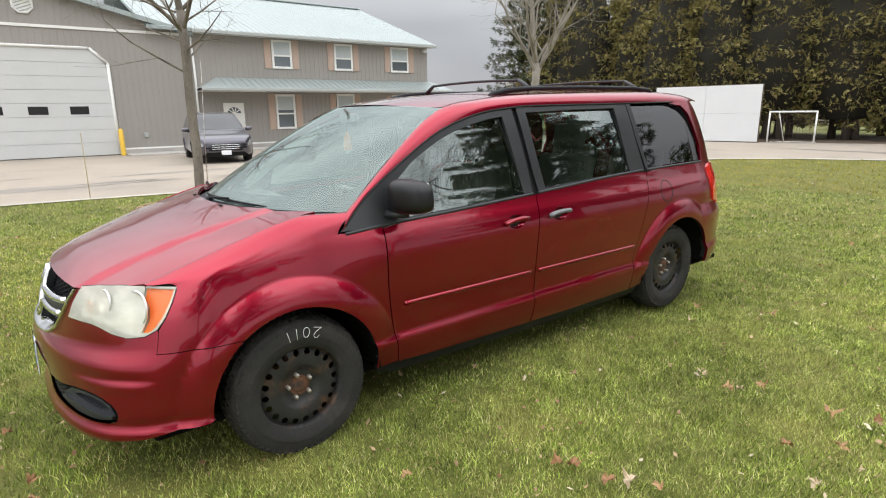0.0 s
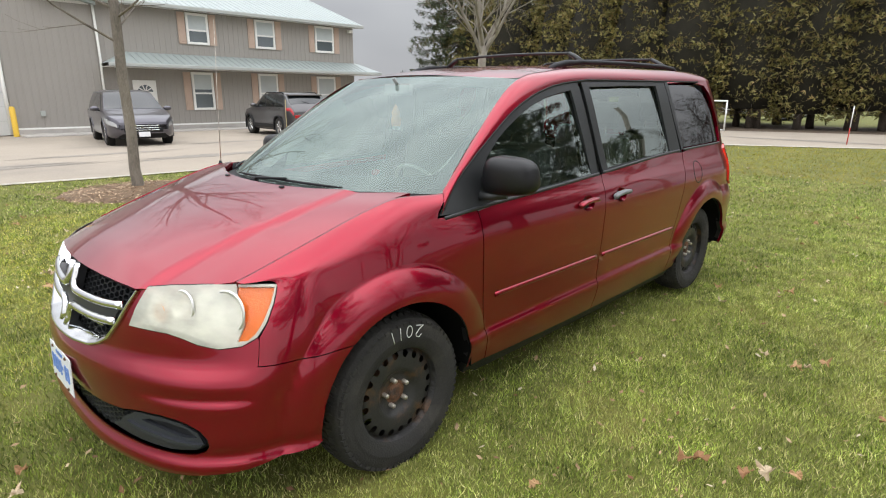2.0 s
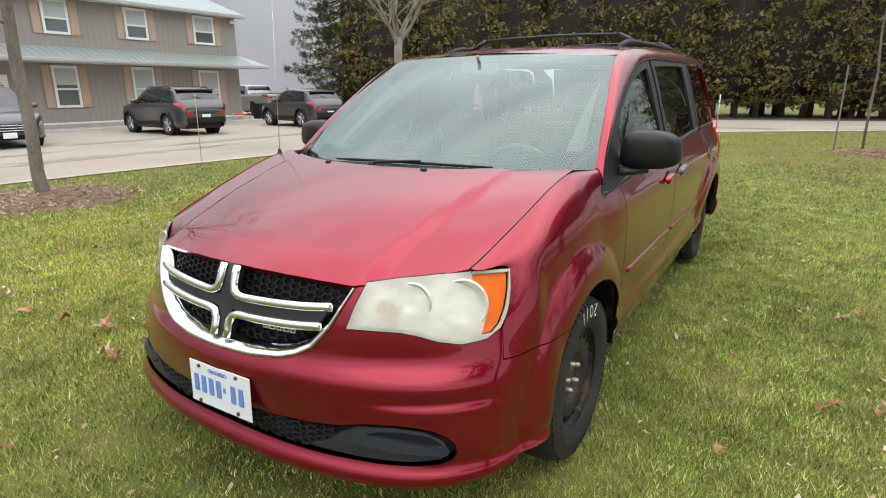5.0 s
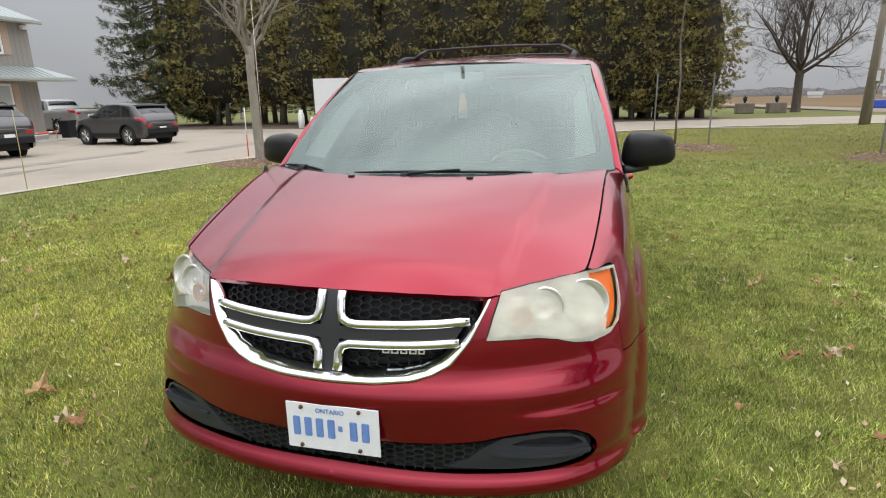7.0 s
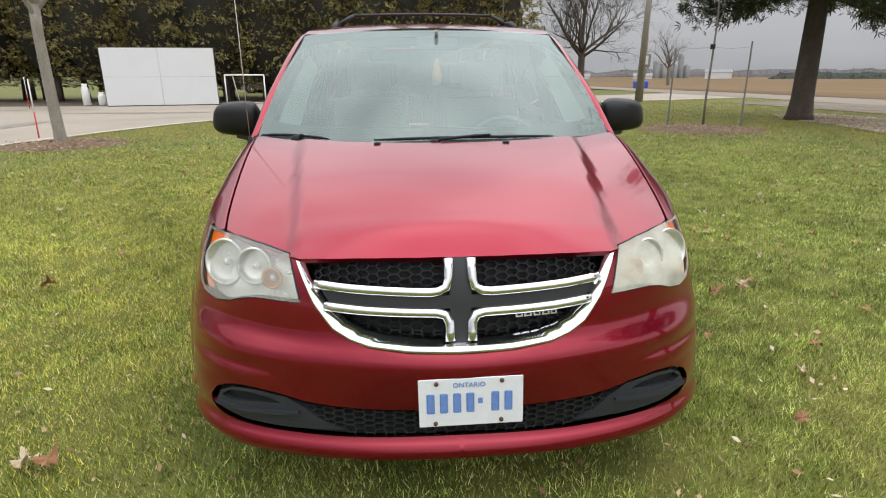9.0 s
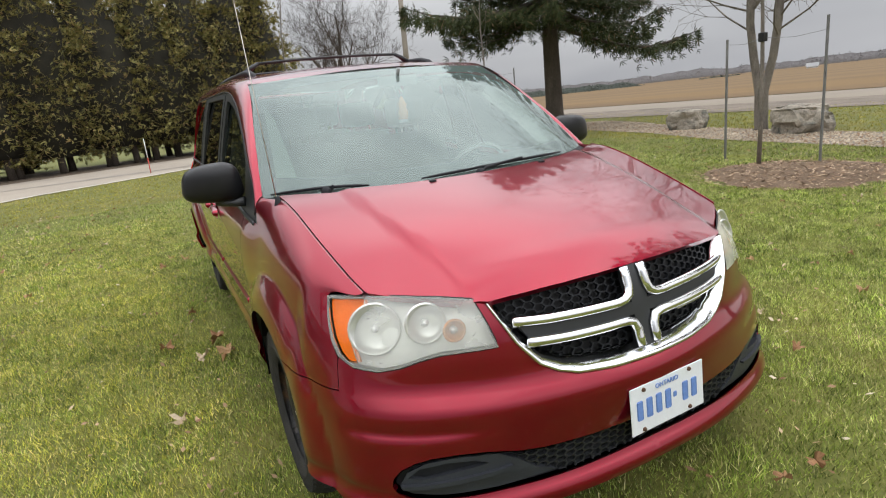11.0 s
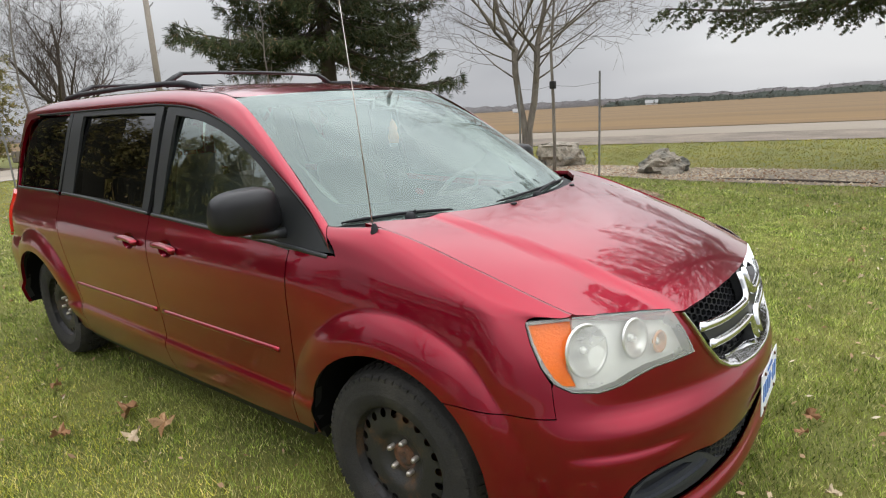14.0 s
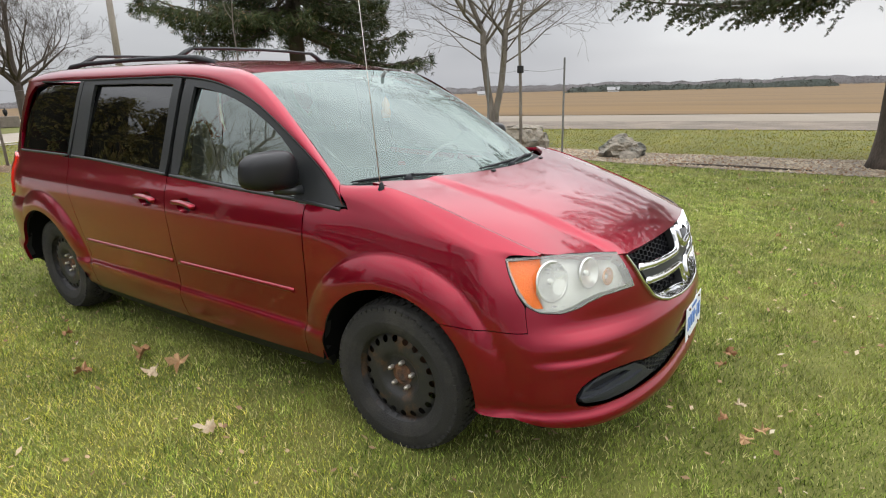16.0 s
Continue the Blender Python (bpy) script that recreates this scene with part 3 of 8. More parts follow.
# sectional door: eight boards, cut corners
gd = new("garage_door")
gd.parent = house
tagged(gd, "white sectional overhead door with three small windows")
for k in range(8):
    z0, z1 = .08 + k * .5, .08 + (k + 1) * .5 - .012
    c0, c1 = (max(0, z0 - 3.52) * 1.0), (max(0, z1 - 3.52) * 1.0)
    y0, y1 = -2.10, 2.68
    bm = bmesh.new()
    fr = [(y0 + c0, z0), (y1 - c0, z0), (y1 - c1, z1), (y0 + c1, z1)]
    a = [bm.verts.new((X + .05, y, z)) for y, z in fr]
    b = [bm.verts.new((X + .0, y, z)) for y, z in fr]
    bm.faces.new(a), bm.faces.new(b[::-1])
    for i in range(4):
        bm.faces.new((a[i], b[i], b[(i + 1) % 4], a[(i + 1) % 4]))
    bmesh.ops.recalc_face_normals(bm, faces=bm.faces)
    part("door_section", bm, door_white, gd)
    part("section_joint", box(X, y0 + c1, z1, X + .03, y1 - c1, z1 + .012), gutter_mat, gd)
for y0 in (-1.45, -.08, 1.24):
    part("door_window", box(X + .045, y0, 1.66, X + .058, y0 + .62, 1.96), gloss_black, gd)
for pts in ([(2.72, .08), (2.72, 3.58), (2.16, 4.12), (-1.58, 4.12), (-2.14, 3.58), (-2.14, .08)],):
    for (a, b), (c, d) in zip(pts, pts[1:]):
        part("door_trim", tube([(X + .06, a, b), (X + .06, c, d)], .06, 6), white_trim, gd)
part("bollard", lathe([(0, .09), (1.02, .09), (1.08, .06), (1.09, .001)], 14, axis="z"), yellow, house).matrix_basis = Matrix.Translation((X + .45, 2.78, 0))
part("meter_box", box(X + .02, 3.68, .72, X + .12, 3.84, .92, .01, 1), gutter_mat, house)
part("walk_edge", box(X + .05, 2.9, 0, X + 1.3, 18.6, .10, .02, 1), concrete, house)
part("flood_lamp", box(X + .05, 17.7, 4.66, X + .25, 17.95, 4.82, .03, 2), white_trim, house)
corner_bin = thing("wheeled_bin", "black plastic wheeled bin at the building's corner", "bin", (-22.55, 18.45, .012), 8)
bm = box(-.24, -.27, .06, .24, .27, .78, .03)
for v in bm.verts:
    v.co.x, v.co.y = v.co.x * (.82 + .23 * v.co.z), v.co.y * (.82 + .23 * v.co.z)
part("bin_body", bm, black_plastic, corner_bin)
part("lid", rounded(-.26, -.29, .775, .26, .31, .83, .025), black_plastic, corner_bin)
for sd in (1, -1):
    part("wheel", lathe([(-.025, .001), (-.025, .10), (.025, .10), (.025, .001)], 16), rubber, corner_bin).matrix_basis = pose(sd * .20, .24, .10)
pylon = part("striped_barrier", tube([(-22.3, 16.6, .35), (-22.3, 17.7, .38)], .05, 8), material("red_white_barrier", (0.62, 0.60, 0.58), rough=0.6, var=0.1, second=(0.55, 0.10, 0.06), blend=(0.5, 0.52), scale=3.0))
tagged(pylon, "red and white barrier board by the wall", "barrier")
for yy in (16.7, 17.6):
    part("barrier_leg", tube([(-22.3, yy, .012), (-22.3, yy, .36)], .02, 6), zinc, pylon)

# ---- white board, goal, tanks and markers by the hedge ----
board_mat = material("white_board", (0.66, 0.67, 0.68), rough=0.45, var=0.035, scale=1.2, fine=18)
timber = material("weathered_timber", (0.13, 0.10, 0.08), rough=0.9, var=0.3, scale=5, fine=60, bump=0.3)
board = thing("display_board", "large plain white board standing before the hedge", "board", (-11.1, 25.15, 0), 10)
for i in range(2):
    for k in range(2):
        part("panel", box(-2.35 + i * 2.355, -.04, .05 + k * 1.235, -.005 + i * 2.355, .0, 1.28 + k * 1.235, .004, 1), board_mat, board)
part("frame", box(-2.37, 0.002, .0, 2.37, .10, 2.54), timber, board)
goal = thing("goal_frame", "small white metal goal frame with dark netting", "goal", (-8.45, 25.75, 0), 14)
part("post", tube([(0, 0, 0), (0, 0, 1.32)], .035, 8), white_trim, goal)
part("post", tube([(1.75, 0, 0), (1.75, 0, 1.32)], .035, 8), white_trim, goal)
part("crossbar", tube([(-.03, 0, 1.34), (1.78, 0, 1.34)], .038, 8), white_trim, goal)
part("stay", tube([(.35, 0, 1.32), (.55, .7, .02)], .02, 6), white_trim, goal)
part("back_bar", tube([(0, .75, .03), (1.75, .75, .03)], .02, 6), white_trim, goal)
net = bmesh.new()
for k in range(15):
    tube([(k * .125, .03, 1.30), (k * .125, .74, .04)], .004, 4, net)
for k in range(9):
    tube([(0, .03 + .085 * k, 1.30 - .15 * k), (1.75, .03 + .085 * k, 1.30 - .15 * k)], .004, 4, net)
tagged(part("net", net, timber, goal), kind="stuff")
for tx, ty, h in ((-14.9, 25.9, .98), (-14.15, 25.8, .6)):
    tank = thing("gas_cylinder", "white gas cylinder beside the white board", "gas cylinder", (tx, ty, 0.012), 0, "gas cylinders")
    part("body", lathe([(0, .001), (0, .15), (.05, .17), (h * .72, .17), (h * .85, .12), (h * .88, .05)], 18, axis="z"), white_trim, tank)
    part("collar", lathe([(h * .84, .11), (h, .11), (h, .10), (h * .84, .10)], 18, axis="z"), white_trim, tank)
red_mat = material("red_marker", (0.55, 0.05, 0.03), rough=0.5, var=0.1)
for mx, my, h in ((-1.25, 21.4, 1.25), (-16.3, 23.9, 1.3), (-8.5, 11.3, 1.3)):
    mk = thing("driveway_marker", "thin driveway marker, red below and white above", "marker", (mx, my, 0), 0, "driveway markers")
    part("lower", tube([(0, 0, 0), (.01, 0, h * .45)], .016, 6), red_mat, mk)
    part("upper", tube([(.01, 0, h * .45), (.02, 0, h)], .016, 6), white_trim, mk)
for mx, my, h in ((-9.75, .15, 1.25), (-9.1, 5.4, 1.4)):
    mk = thing("lawn_stake", "thin yellowed stake at the lawn's edge", "stake", (mx, my, 0), 0, "lawn stakes")
    part("rod", tube([(0, 0, 0), (.02, .01, h)], .007, 6), material("old_stake", (0.42, 0.34, 0.16), rough=0.7, var=0.2), mk)


# ---- the van's outer skin as smooth functions of length, height and plan ----
def spl(xs, ys):
    """A smooth curve through the points (xs, ys), held level-limited so that it never overshoots."""
    xs, ys = np.array(xs, float), np.array(ys, float)
    h = np.diff(xs)
    d = np.diff(ys) / h
    m = np.zeros_like(ys)
    m[1:-1] = np.where(d[:-1] * d[1:] > 0, (h[1:] * d[:-1] + h[:-1] * d[1:]) / (h[1:] + h[:-1]), 0)
    m[0], m[-1] = d[0], d[-1]
    lim = 2.6 * np.minimum(np.abs(d[:-1]), np.abs(d[1:]))
    m[1:-1] = np.clip(m[1:-1], -lim, lim)

    def at(x):
        x = np.clip(np.asarray(x, float), xs[0], xs[-1])
        i = np.clip(np.searchsorted(xs, x, side="right") - 1, 0, len(h) - 1)
        t = (x - xs[i]) / h[i]
        return ((2 * t**3 - 3 * t**2 + 1) * ys[i] + (t**3 - 2 * t**2 + t) * h[i] * m[i]
                + (3 * t**2 - 2 * t**3) * ys[i + 1] + (t**3 - t**2) * h[i] * m[i + 1])
    return at


def soft(f, a, b, s):
    """The curve f between a and b with its corners rounded over a length s."""
    g = np.linspace(a, b, int((b - a) / .002) + 1)
    w = np.exp(-.5 * (np.arange(-int(3 * s / .002), int(3 * s / .002) + 1) * .002 / s) ** 2)
    k = len(w) // 2
    v = f(g)
    v = np.concatenate([v[0] - (v[1:k + 1] - v[0])[::-1], v, v[-1] + (v[-1] - v[-k - 1:-1])[::-1]])
    v = np.convolve(v, w / w.sum(), "valid")
    return lambda x: np.interp(x, g, v)


def smooth(a, b, x):
    t = np.clip((np.asarray(x, float) - a) / (b - a), 0, 1)
    return t * t * (3 - 2 * t)


Y0, Y1 = -0.30, 3.35          # the straight flank lies between these
AXLE, HUB_Z, ARCH = 3.078, 0.335, 0.405
flank = spl([.10, .18, .24, .30, .37, .438, .468, .55, .68, .82, .93, .99, 1.03, 1.07, 1.30, 1.56, 1.62, 1.68],
            [.82, .85, .886, .912, .932, .943, .926, .930, .940, .943, .934, .917, .897, .882, .821, .747, .724, .685])
seam_z = spl([-.75, -.564, -.30, .078, .34, .6], [.86, .921, 1.01, 1.120, 1.150, 1.16])   # hood shut line
seam_x = spl([-.75, -.564, -.30, .078, .34, .6], [.70, .742, .770, .790, .81, .83])
crest = spl([-.75, -.54, -.45, -.30, 0, .27, .6], [.86, .898, .908, .932, .978, 1.021, 1.05])   # edge along the top of the fender
crest_x = spl([-.75, -.54, -.45, -.30, -.10, .10, .30, .6], [.70, .812, .842, .869, .886, .892, .890, .89])
shoulder = spl([-.3, -.1, 0, .03, .08, .15, .25, .40, .8], [-.2, -.05, 0, .008, .020, .033, .047, .060, .064])


flank = soft(flank, .10, 1.68, .009)
crest, crest_x = soft(crest, -.75, .6, .05), soft(crest_x, -.75, .6, .05)
shoulder = soft(shoulder, -.3, .8, .016)
seam_z, seam_x = soft(seam_z, -.75, .6, .05), soft(seam_x, -.75, .6, .05)


def F(y, z):
    """Half width of the flank at length y and height z."""
    y, z = np.asarray(y, float), np.asarray(z, float)
    x = flank(z)
    fen = crest_x(y) + shoulder(crest(y) - z)
    low = .5 * (x + fen - np.sqrt((x - fen) ** 2 + .016 ** 2)) + .002
    x = x + smooth(.50, .16, y) * (low - x)
    return x


def flare(y, z):
    """How far the lips of the wheel arches stand out from the flank."""
    x = 0
    for wy in (0.0, AXLE):
        u = (.538 - np.hypot(y - wy, z - HUB_Z)) / .135
        u = np.clip(.5 * (u + np.sqrt(u * u + .0007)), 0, 1)          # a soft concave root, then a convex band
        inward = (np.asarray(y) - wy) * (1 if wy == 0 else -1) > 0          # towards the doors the lip dies away lower down
        x = x + .040 * (1 - (1 - u) ** 2.2) * np.where(inward, smooth(.30, .60, z), smooth(.10, .34, z))
    return x


LEVEL_Z = [.20, .27, .39, .56, .612, .65, .72, .80, .90, 1.0]
ARC = [0, .14, .33, .58, .91, 1.28]
FRONT_X = [[.918, .924, .924, .922, .922, .920, .912, .895, .858, .80],
           [.86, .873, .872, .866, .861, .853, .840, .820, .780, .74],
           [.69, .70, .70, .69, .686, .672, .662, .645, .61, .58],
           [.375, .38, .38, .378, .377, .37, .368, .365, .362, .35],
           [0, 0, 0, 0, 0, 0, 0, 0, 0, 0]]
FRONT_Y = [[-.41, -.445, -.449, -.444, -.439, -.433, -.423, -.411, -.395, -.37],
           [-.60, -.652, -.648, -.620, -.608, -.590, -.572, -.552, -.515, -.48],
           [-.76, -.825, -.81, -.785, -.778, -.745, -.735, -.722, -.685, -.63],
           [-.86, -.93, -.912, -.915, -.911, -.885, -.868, -.85, -.812, -.75],
           [-.89, -.958, -.935, -.968, -.965, -.935, -.908, -.888, -.850, -.79]]
front_x = [soft(spl(LEVEL_Z, c), .20, 1.0, .018) for c in FRONT_X]
front_y = [soft(spl(LEVEL_Z, c), .20, 1.0, .018) for c in FRONT_Y]
back_y = spl([.2, .40, .70, .78, 1.05, 1.4, 1.70], [4.10, 4.18, 4.18, 4.12, 4.07, 3.93, 3.66])


def skin(s, z, off=0.0):
    """A point of the +x half of the skin: s is the length along the flank, ahead of Y0 the way round the nose, behind Y1 round the tail."""
    s, z = np.broadcast_arrays(np.asarray(s, float), np.asarray(z, float))
    s, z = s.ravel(), z.ravel()
    p = bare(s, z)
    if np.any(off):
        p = p + normal(s, z) * np.reshape(off, (-1, 1))
    return p


def bare(s, z):
    mid = np.clip(s, Y0, Y1)
    x, y = F(mid, z) + flare(mid, z), mid.copy()
    a = np.clip(Y0 - s, 0, None)
    i = a > 0
    if i.any():
        zi, ai = z[i], a[i]
        X = [F(np.full_like(zi, Y0 + .16), zi), F(np.full_like(zi, Y0), zi)] + [c(zi) for c in front_x]
        Yc = [np.full_like(zi, Y0 + .16), np.full_like(zi, Y0)] + [c(zi) for c in front_y]
        X.append(-X[-2]), Yc.append(Yc[-2])
        kn = np.array([-.16] + ARC + [1.65])
        X, Yc = np.array(X), np.array(Yc)
        j = np.clip(np.searchsorted(kn, ai, side="right") - 1, 1, len(kn) - 3)
        col = np.arange(len(ai))

        def run(V):
            m0 = (V[j + 1, col] - V[j - 1, col]) / (kn[j + 1] - kn[j - 1])
            m1 = (V[j + 2, col] - V[j, col]) / (kn[j + 2] - kn[j])
            h = kn[j + 1] - kn[j]
            t = (ai - kn[j]) / h
            return ((2 * t**3 - 3 * t**2 + 1) * V[j, col] + (t**3 - 2 * t**2 + t) * h * m0
                    + (3 * t**2 - 2 * t**3) * V[j + 1, col] + (t**3 - t**2) * h * m1)
        xi, yi = run(X), run(Yc)
        xi = xi + flare(yi, zi)
        # lip along the foot of the bumper, and a crescent fold above each intake
        bump = .012 * np.exp(-((zi - .318) / .022) ** 2) * smooth(.03, .15, ai) - .006 * np.exp(-((zi - .365) / .02) ** 2) * smooth(.03, .15, ai)
        fold = smooth(.26, .42, ai) * smooth(.80, .60, ai)
        bump = bump + fold * (.0050 * np.exp(-((zi - .522) / .018) ** 2) - .0050 * np.exp(-((zi - .553) / .018) ** 2))
        dx, dy = xi, yi + .15
        ln = np.hypot(dx, dy) + 1e-9
        x[i], y[i] = xi + bump * dx / ln, yi + bump * dy / ln
    b = np.clip((s - Y1) / 1.5, 0, 1)
    k = b > 0
    if k.any():
        th = b[k] * math.pi / 2
        x[k] = (F(np.full(k.sum(), Y1), z[k]) + flare(np.full(k.sum(), Y1), z[k])) * np.cos(th) ** 0.72
        y[k] = Y1 + (back_y(z[k]) - Y1) * np.sin(th) ** 0.92
    return np.stack([x, y, z], -1)


def normal(s, z, e=0.003):
    n = np.cross(bare(s + e, z) - bare(s - e, z), bare(s, z + e) - bare(s, z - e))
    return n / (np.linalg.norm(n, axis=1)[:, None] + 1e-12)


# hood, windscreen, roof: functions of (x, y) or (a, v)
hood_mid = spl([-.87, -.847, -.78, -.65, -.45, -.25, -.08, .12, .3], [.885, .902, .940, .985, 1.043, 1.090, 1.124, 1.152, 1.17])


def hood(x, y):
    x, y = np.asarray(x, float), np.asarray(y, float)
    c, w = hood_mid(y - .055 * (np.minimum(np.abs(x), .6) / .47) ** 2 * smooth(-.35, -.72, y)), seam_x(y)
    q = np.clip(np.abs(x) / w, 0, 1.2)
    z = c - (c - seam_z(y)) * q ** 2.3
    ridge = .50 + .08 * smooth(-.8, .1, y)
    return z + .013 * smooth(ridge + .026, ridge - .026, np.abs(x)) * smooth(-.86, -.70, y) - .004


def screen(a, v, off=0.0):
    """The windscreen: a across from -1 to 1, v from its foot to its top."""
    a, v = np.asarray(a, float), np.asarray(v, float)
    q = np.abs(a) ** 2.2
    bx, by, bz = .835 * a, -.055 + .385 * q, 1.125 - .012 * q
    tx, ty, tz = .690 * a, .905 + .125 * q, 1.612 - .022 * q
    bow = .030 * 4 * v * (1 - v)
    return np.stack([bx + (tx - bx) * v, by + (ty - by) * v - bow * .45 - off * .45,
                     bz + (tz - bz) * v + bow * .9 + off * .9], -1)


# ---- the red minivan ----
van = thing("minivan", "dark red minivan with black steel wheels parked on the lawn", "car")
van.matrix_world = pose(0, 0, -.011, .7)
# a dusty film, made paler to stand in for sky sheen and cabin light
wind_glass = glass("windscreen_glass", (0.52, 0.64, 0.58), gloss=(0.90, 1.0, 0.97), haze=0.13, ior=1.72, film_tint=(0.60, 0.75, 0.70))
door_glass = glass("door_glass", (0.50, 0.64, 0.57), gloss=(0.90, 1.0, 0.96), ior=3.1)
dark_glass = glass("privacy_glass", (0.05, 0.055, 0.055), ior=1.8)


def arc_points(cy, r, a0, a1, k=18):
    return [(cy + r * math.cos(radians(a0 + (a1 - a0) * i / k)), HUB_Z + r * math.sin(radians(a0 + (a1 - a0) * i / k))) for i in range(k + 1)]


GAP = 0.003
door_front = spl([.2, .30, .55, .75, 1.04], [.545, .535, .500, .482, .490])
door_mid = spl([.2, .30, .5, .72, 1.08], [1.520, 1.522, 1.524, 1.530, 1.578])
door_rear = spl([.2, .27, .46, .60, .75, .95, 1.12], [2.545, 2.540, 2.530, 2.560, 2.605, 2.675, 2.722])
belt = spl([.25, .48, 1.0, 1.55, 2.5, 3.5], [1.024, 1.040, 1.058, 1.080, 1.122, 1.132])
sill = spl([.3, .5, 1.5, 2.6], [.300, .298, .270, .262])
frame_y = [.27, .387, .687, .930, 1.183, 1.453, 1.9, 2.6, 3.15, 3.33, 3.45]
frame_z = [1.028, 1.140, 1.337, 1.464, 1.541, 1.577, 1.588, 1.590, 1.572, 1.50, 1.36]
frame_top = spl(frame_y, frame_z)
ys = lambda f, a, b, k=8: [(a + (b - a) * i / k, float(f(a + (b - a) * i / k))) for i in range(k + 1)]

LAMP = [(-1.034, .893), (-.92, .904), (-.80, .909), (-.66, .908), (-.537, .904), (-.553, .85), (-.580, .79), (-.612, .748), (-.665, .722), (-.745, .714),
        (-.815, .726), (-.87, .744), (-.93, .756), (-1.02, .760), (-1.098, .763), (-1.07, .83)]
GRILLE = [(-1.072, .877), (-1.105, .83), (-1.145, .765), (-1.204, .696), (-1.255, .667), (-1.313, .649), (-1.43, .639), (-1.58, .637)]
INTAKE_TOP = [(-.751, .40), (-.758, .424), (-.786, .451), (-.83, .471), (-.88, .483), (-.95, .488), (-1.03, .485), (-1.08, .478), (-1.12, .470), (-1.2, .463), (-1.35, .458), (-1.58, .455)]
INTAKE_LOW = [(-1.58, .358), (-1.34, .357), (-1.20, .357), (-1.09, .358), (-.98, .358), (-.88, .360), (-.80, .364), (-.763, .376)]

front_edge = lambda x: -.850 + .055 * (np.abs(x) / .47) ** 2.0
# bumper: one skin across the nose
bumper_out = ([(-.372, .655)] + [(-.45, .652), (-.55, .650), (-.607, .652), (-.607, .735)]
              + [(s, z - GAP) for s, z in LAMP[7:15]] + [(-1.098, .765), (-1.062, .845), (-1.030, .885), (-1.060, .882)]
              + [(s, z) for s, z in GRILLE] + [(-1.58, .292), (-1.25, .292), (-.95, .290), (-.80, .293), (-.66, .304), (-.52, .328), (-.42, .335)]
              + [(-.398, .345), (-.4035, .38), (-.399, .42), (-.388, .47), (-.371, .53), (-.352, .575), (-.36, .62)])
arch_x = lambda z: -math.sqrt(max(0, ARCH ** 2 - (z - HUB_Z) ** 2))
bumper_out = bumper_out[:-6] + [(arch_x(z), z) for z in (.345, .38, .42, .47, .53, .58, .62)]
bumper_out[0] = (arch_x(.652) - .001, .652)
bumper = panel("front_bumper", bumper_out, red_paint, van, step=0.02, holes=[INTAKE_TOP[:-1] + [(-1.5799, .455), (-1.5799, .358)] + INTAKE_LOW[1:]], both=True, thick=0.02)

# lower intake: a recessed tray with a honeycomb behind it
tray = [(s, z - .004) for s, z in INTAKE_TOP] + [(s, z + .004) for s, z in INTAKE_LOW]
intake = panel("lower_intake", tray, black_plastic, van, off=-0.026, step=0.04, both=True, thick=-0.024, label="black plastic lower air intake")


def honeycomb(name, poly, cell, mat, parent, off, squash=0.62, depth=0.012, wall=0.16):
    """A grille of six-sided openings, laid on the nose; both halves."""
    verts, faces = [], []
    lo, hi = np.min(poly, 0), np.max(poly, 0)
    dx, dz = cell * 1.5, cell * math.sqrt(3) * squash
    i = 0
    x = lo[0]
    while x < hi[0] + dx:
        z = lo[1] + (dz / 2 if i % 2 else 0)
        while z < hi[1] + dz:
            ring = [(x + cell * math.cos(radians(60 * k)), z + cell * squash * math.sin(radians(60 * k))) for k in range(6)]
            if inside(poly, np.array([c[0] for c in ring]), np.array([c[1] for c in ring])).sum() >= 4:
                inner = [(x + (cx - x) * (1 - wall), z + (cz - z) * (1 - wall)) for cx, cz in ring]
                o = len(verts)
                a = np.array(ring + inner + inner)
                a[:, 0] = np.clip(a[:, 0], -1.58, None)
                p, n = bare(a[:, 0], a[:, 1]), normal(a[:, 0], a[:, 1])
                p += n * off
                p[12:] -= n[12:] * depth
                verts += list(p)
                for k in range(6):
                    m = (k + 1) % 6
                    faces += [(o + k, o + m, o + 6 + m, o + 6 + k), (o + 6 + k, o + 6 + m, o + 12 + m, o + 12 + k)]
            z += dz
        x += dx
        i += 1
    verts = np.array(verts)
    faces = faces + [tuple(q + len(verts) for q in f[::-1]) for f in faces]
    verts = np.concatenate([verts, verts * (-1, 1, 1)])
    return part(name, arrays(name, verts, faces), mat, parent)


honeycomb("intake_mesh", [(-1.10, .462), (-1.2, .456), (-1.58, .448), (-1.58, .364), (-1.2, .364)], 0.020, pillar_black, intake, -0.012)
bezel_grey = material("slate_plastic", (0.030, 0.033, 0.039), rough=0.42, spec=0.4, var=0.2, scale=9, fine=220, bump=0.1)
for sd in (1, -1):
    fin = panel("fog_bezel", [(-.772, .40), (-.80, .44), (-.86, .466), (-.95, .476), (-1.06, .470), (-1.12, .44), (-1.17, .40), (-1.23, .372), (-1.06, .367), (-.90, .368), (-.80, .376)], bezel_grey, intake, off=-0.008, step=0.03, side=sd, thick=0.018,
                holes=[[(-.80, .424), (-.84, .451), (-.92, .463), (-1.00, .460), (-1.04, .446), (-.93, .432), (-.85, .420)]])
    panel("fin", [(-.778, .404), (-.85, .408), (-.95, .416), (-1.05, .424), (-1.10, .432), (-1.10, .424), (-1.05, .413), (-.95, .404), (-.85, .397), (-.785, .394)], bezel_grey, intake, off=0.004, step=0.03, side=sd, thick=0.02)

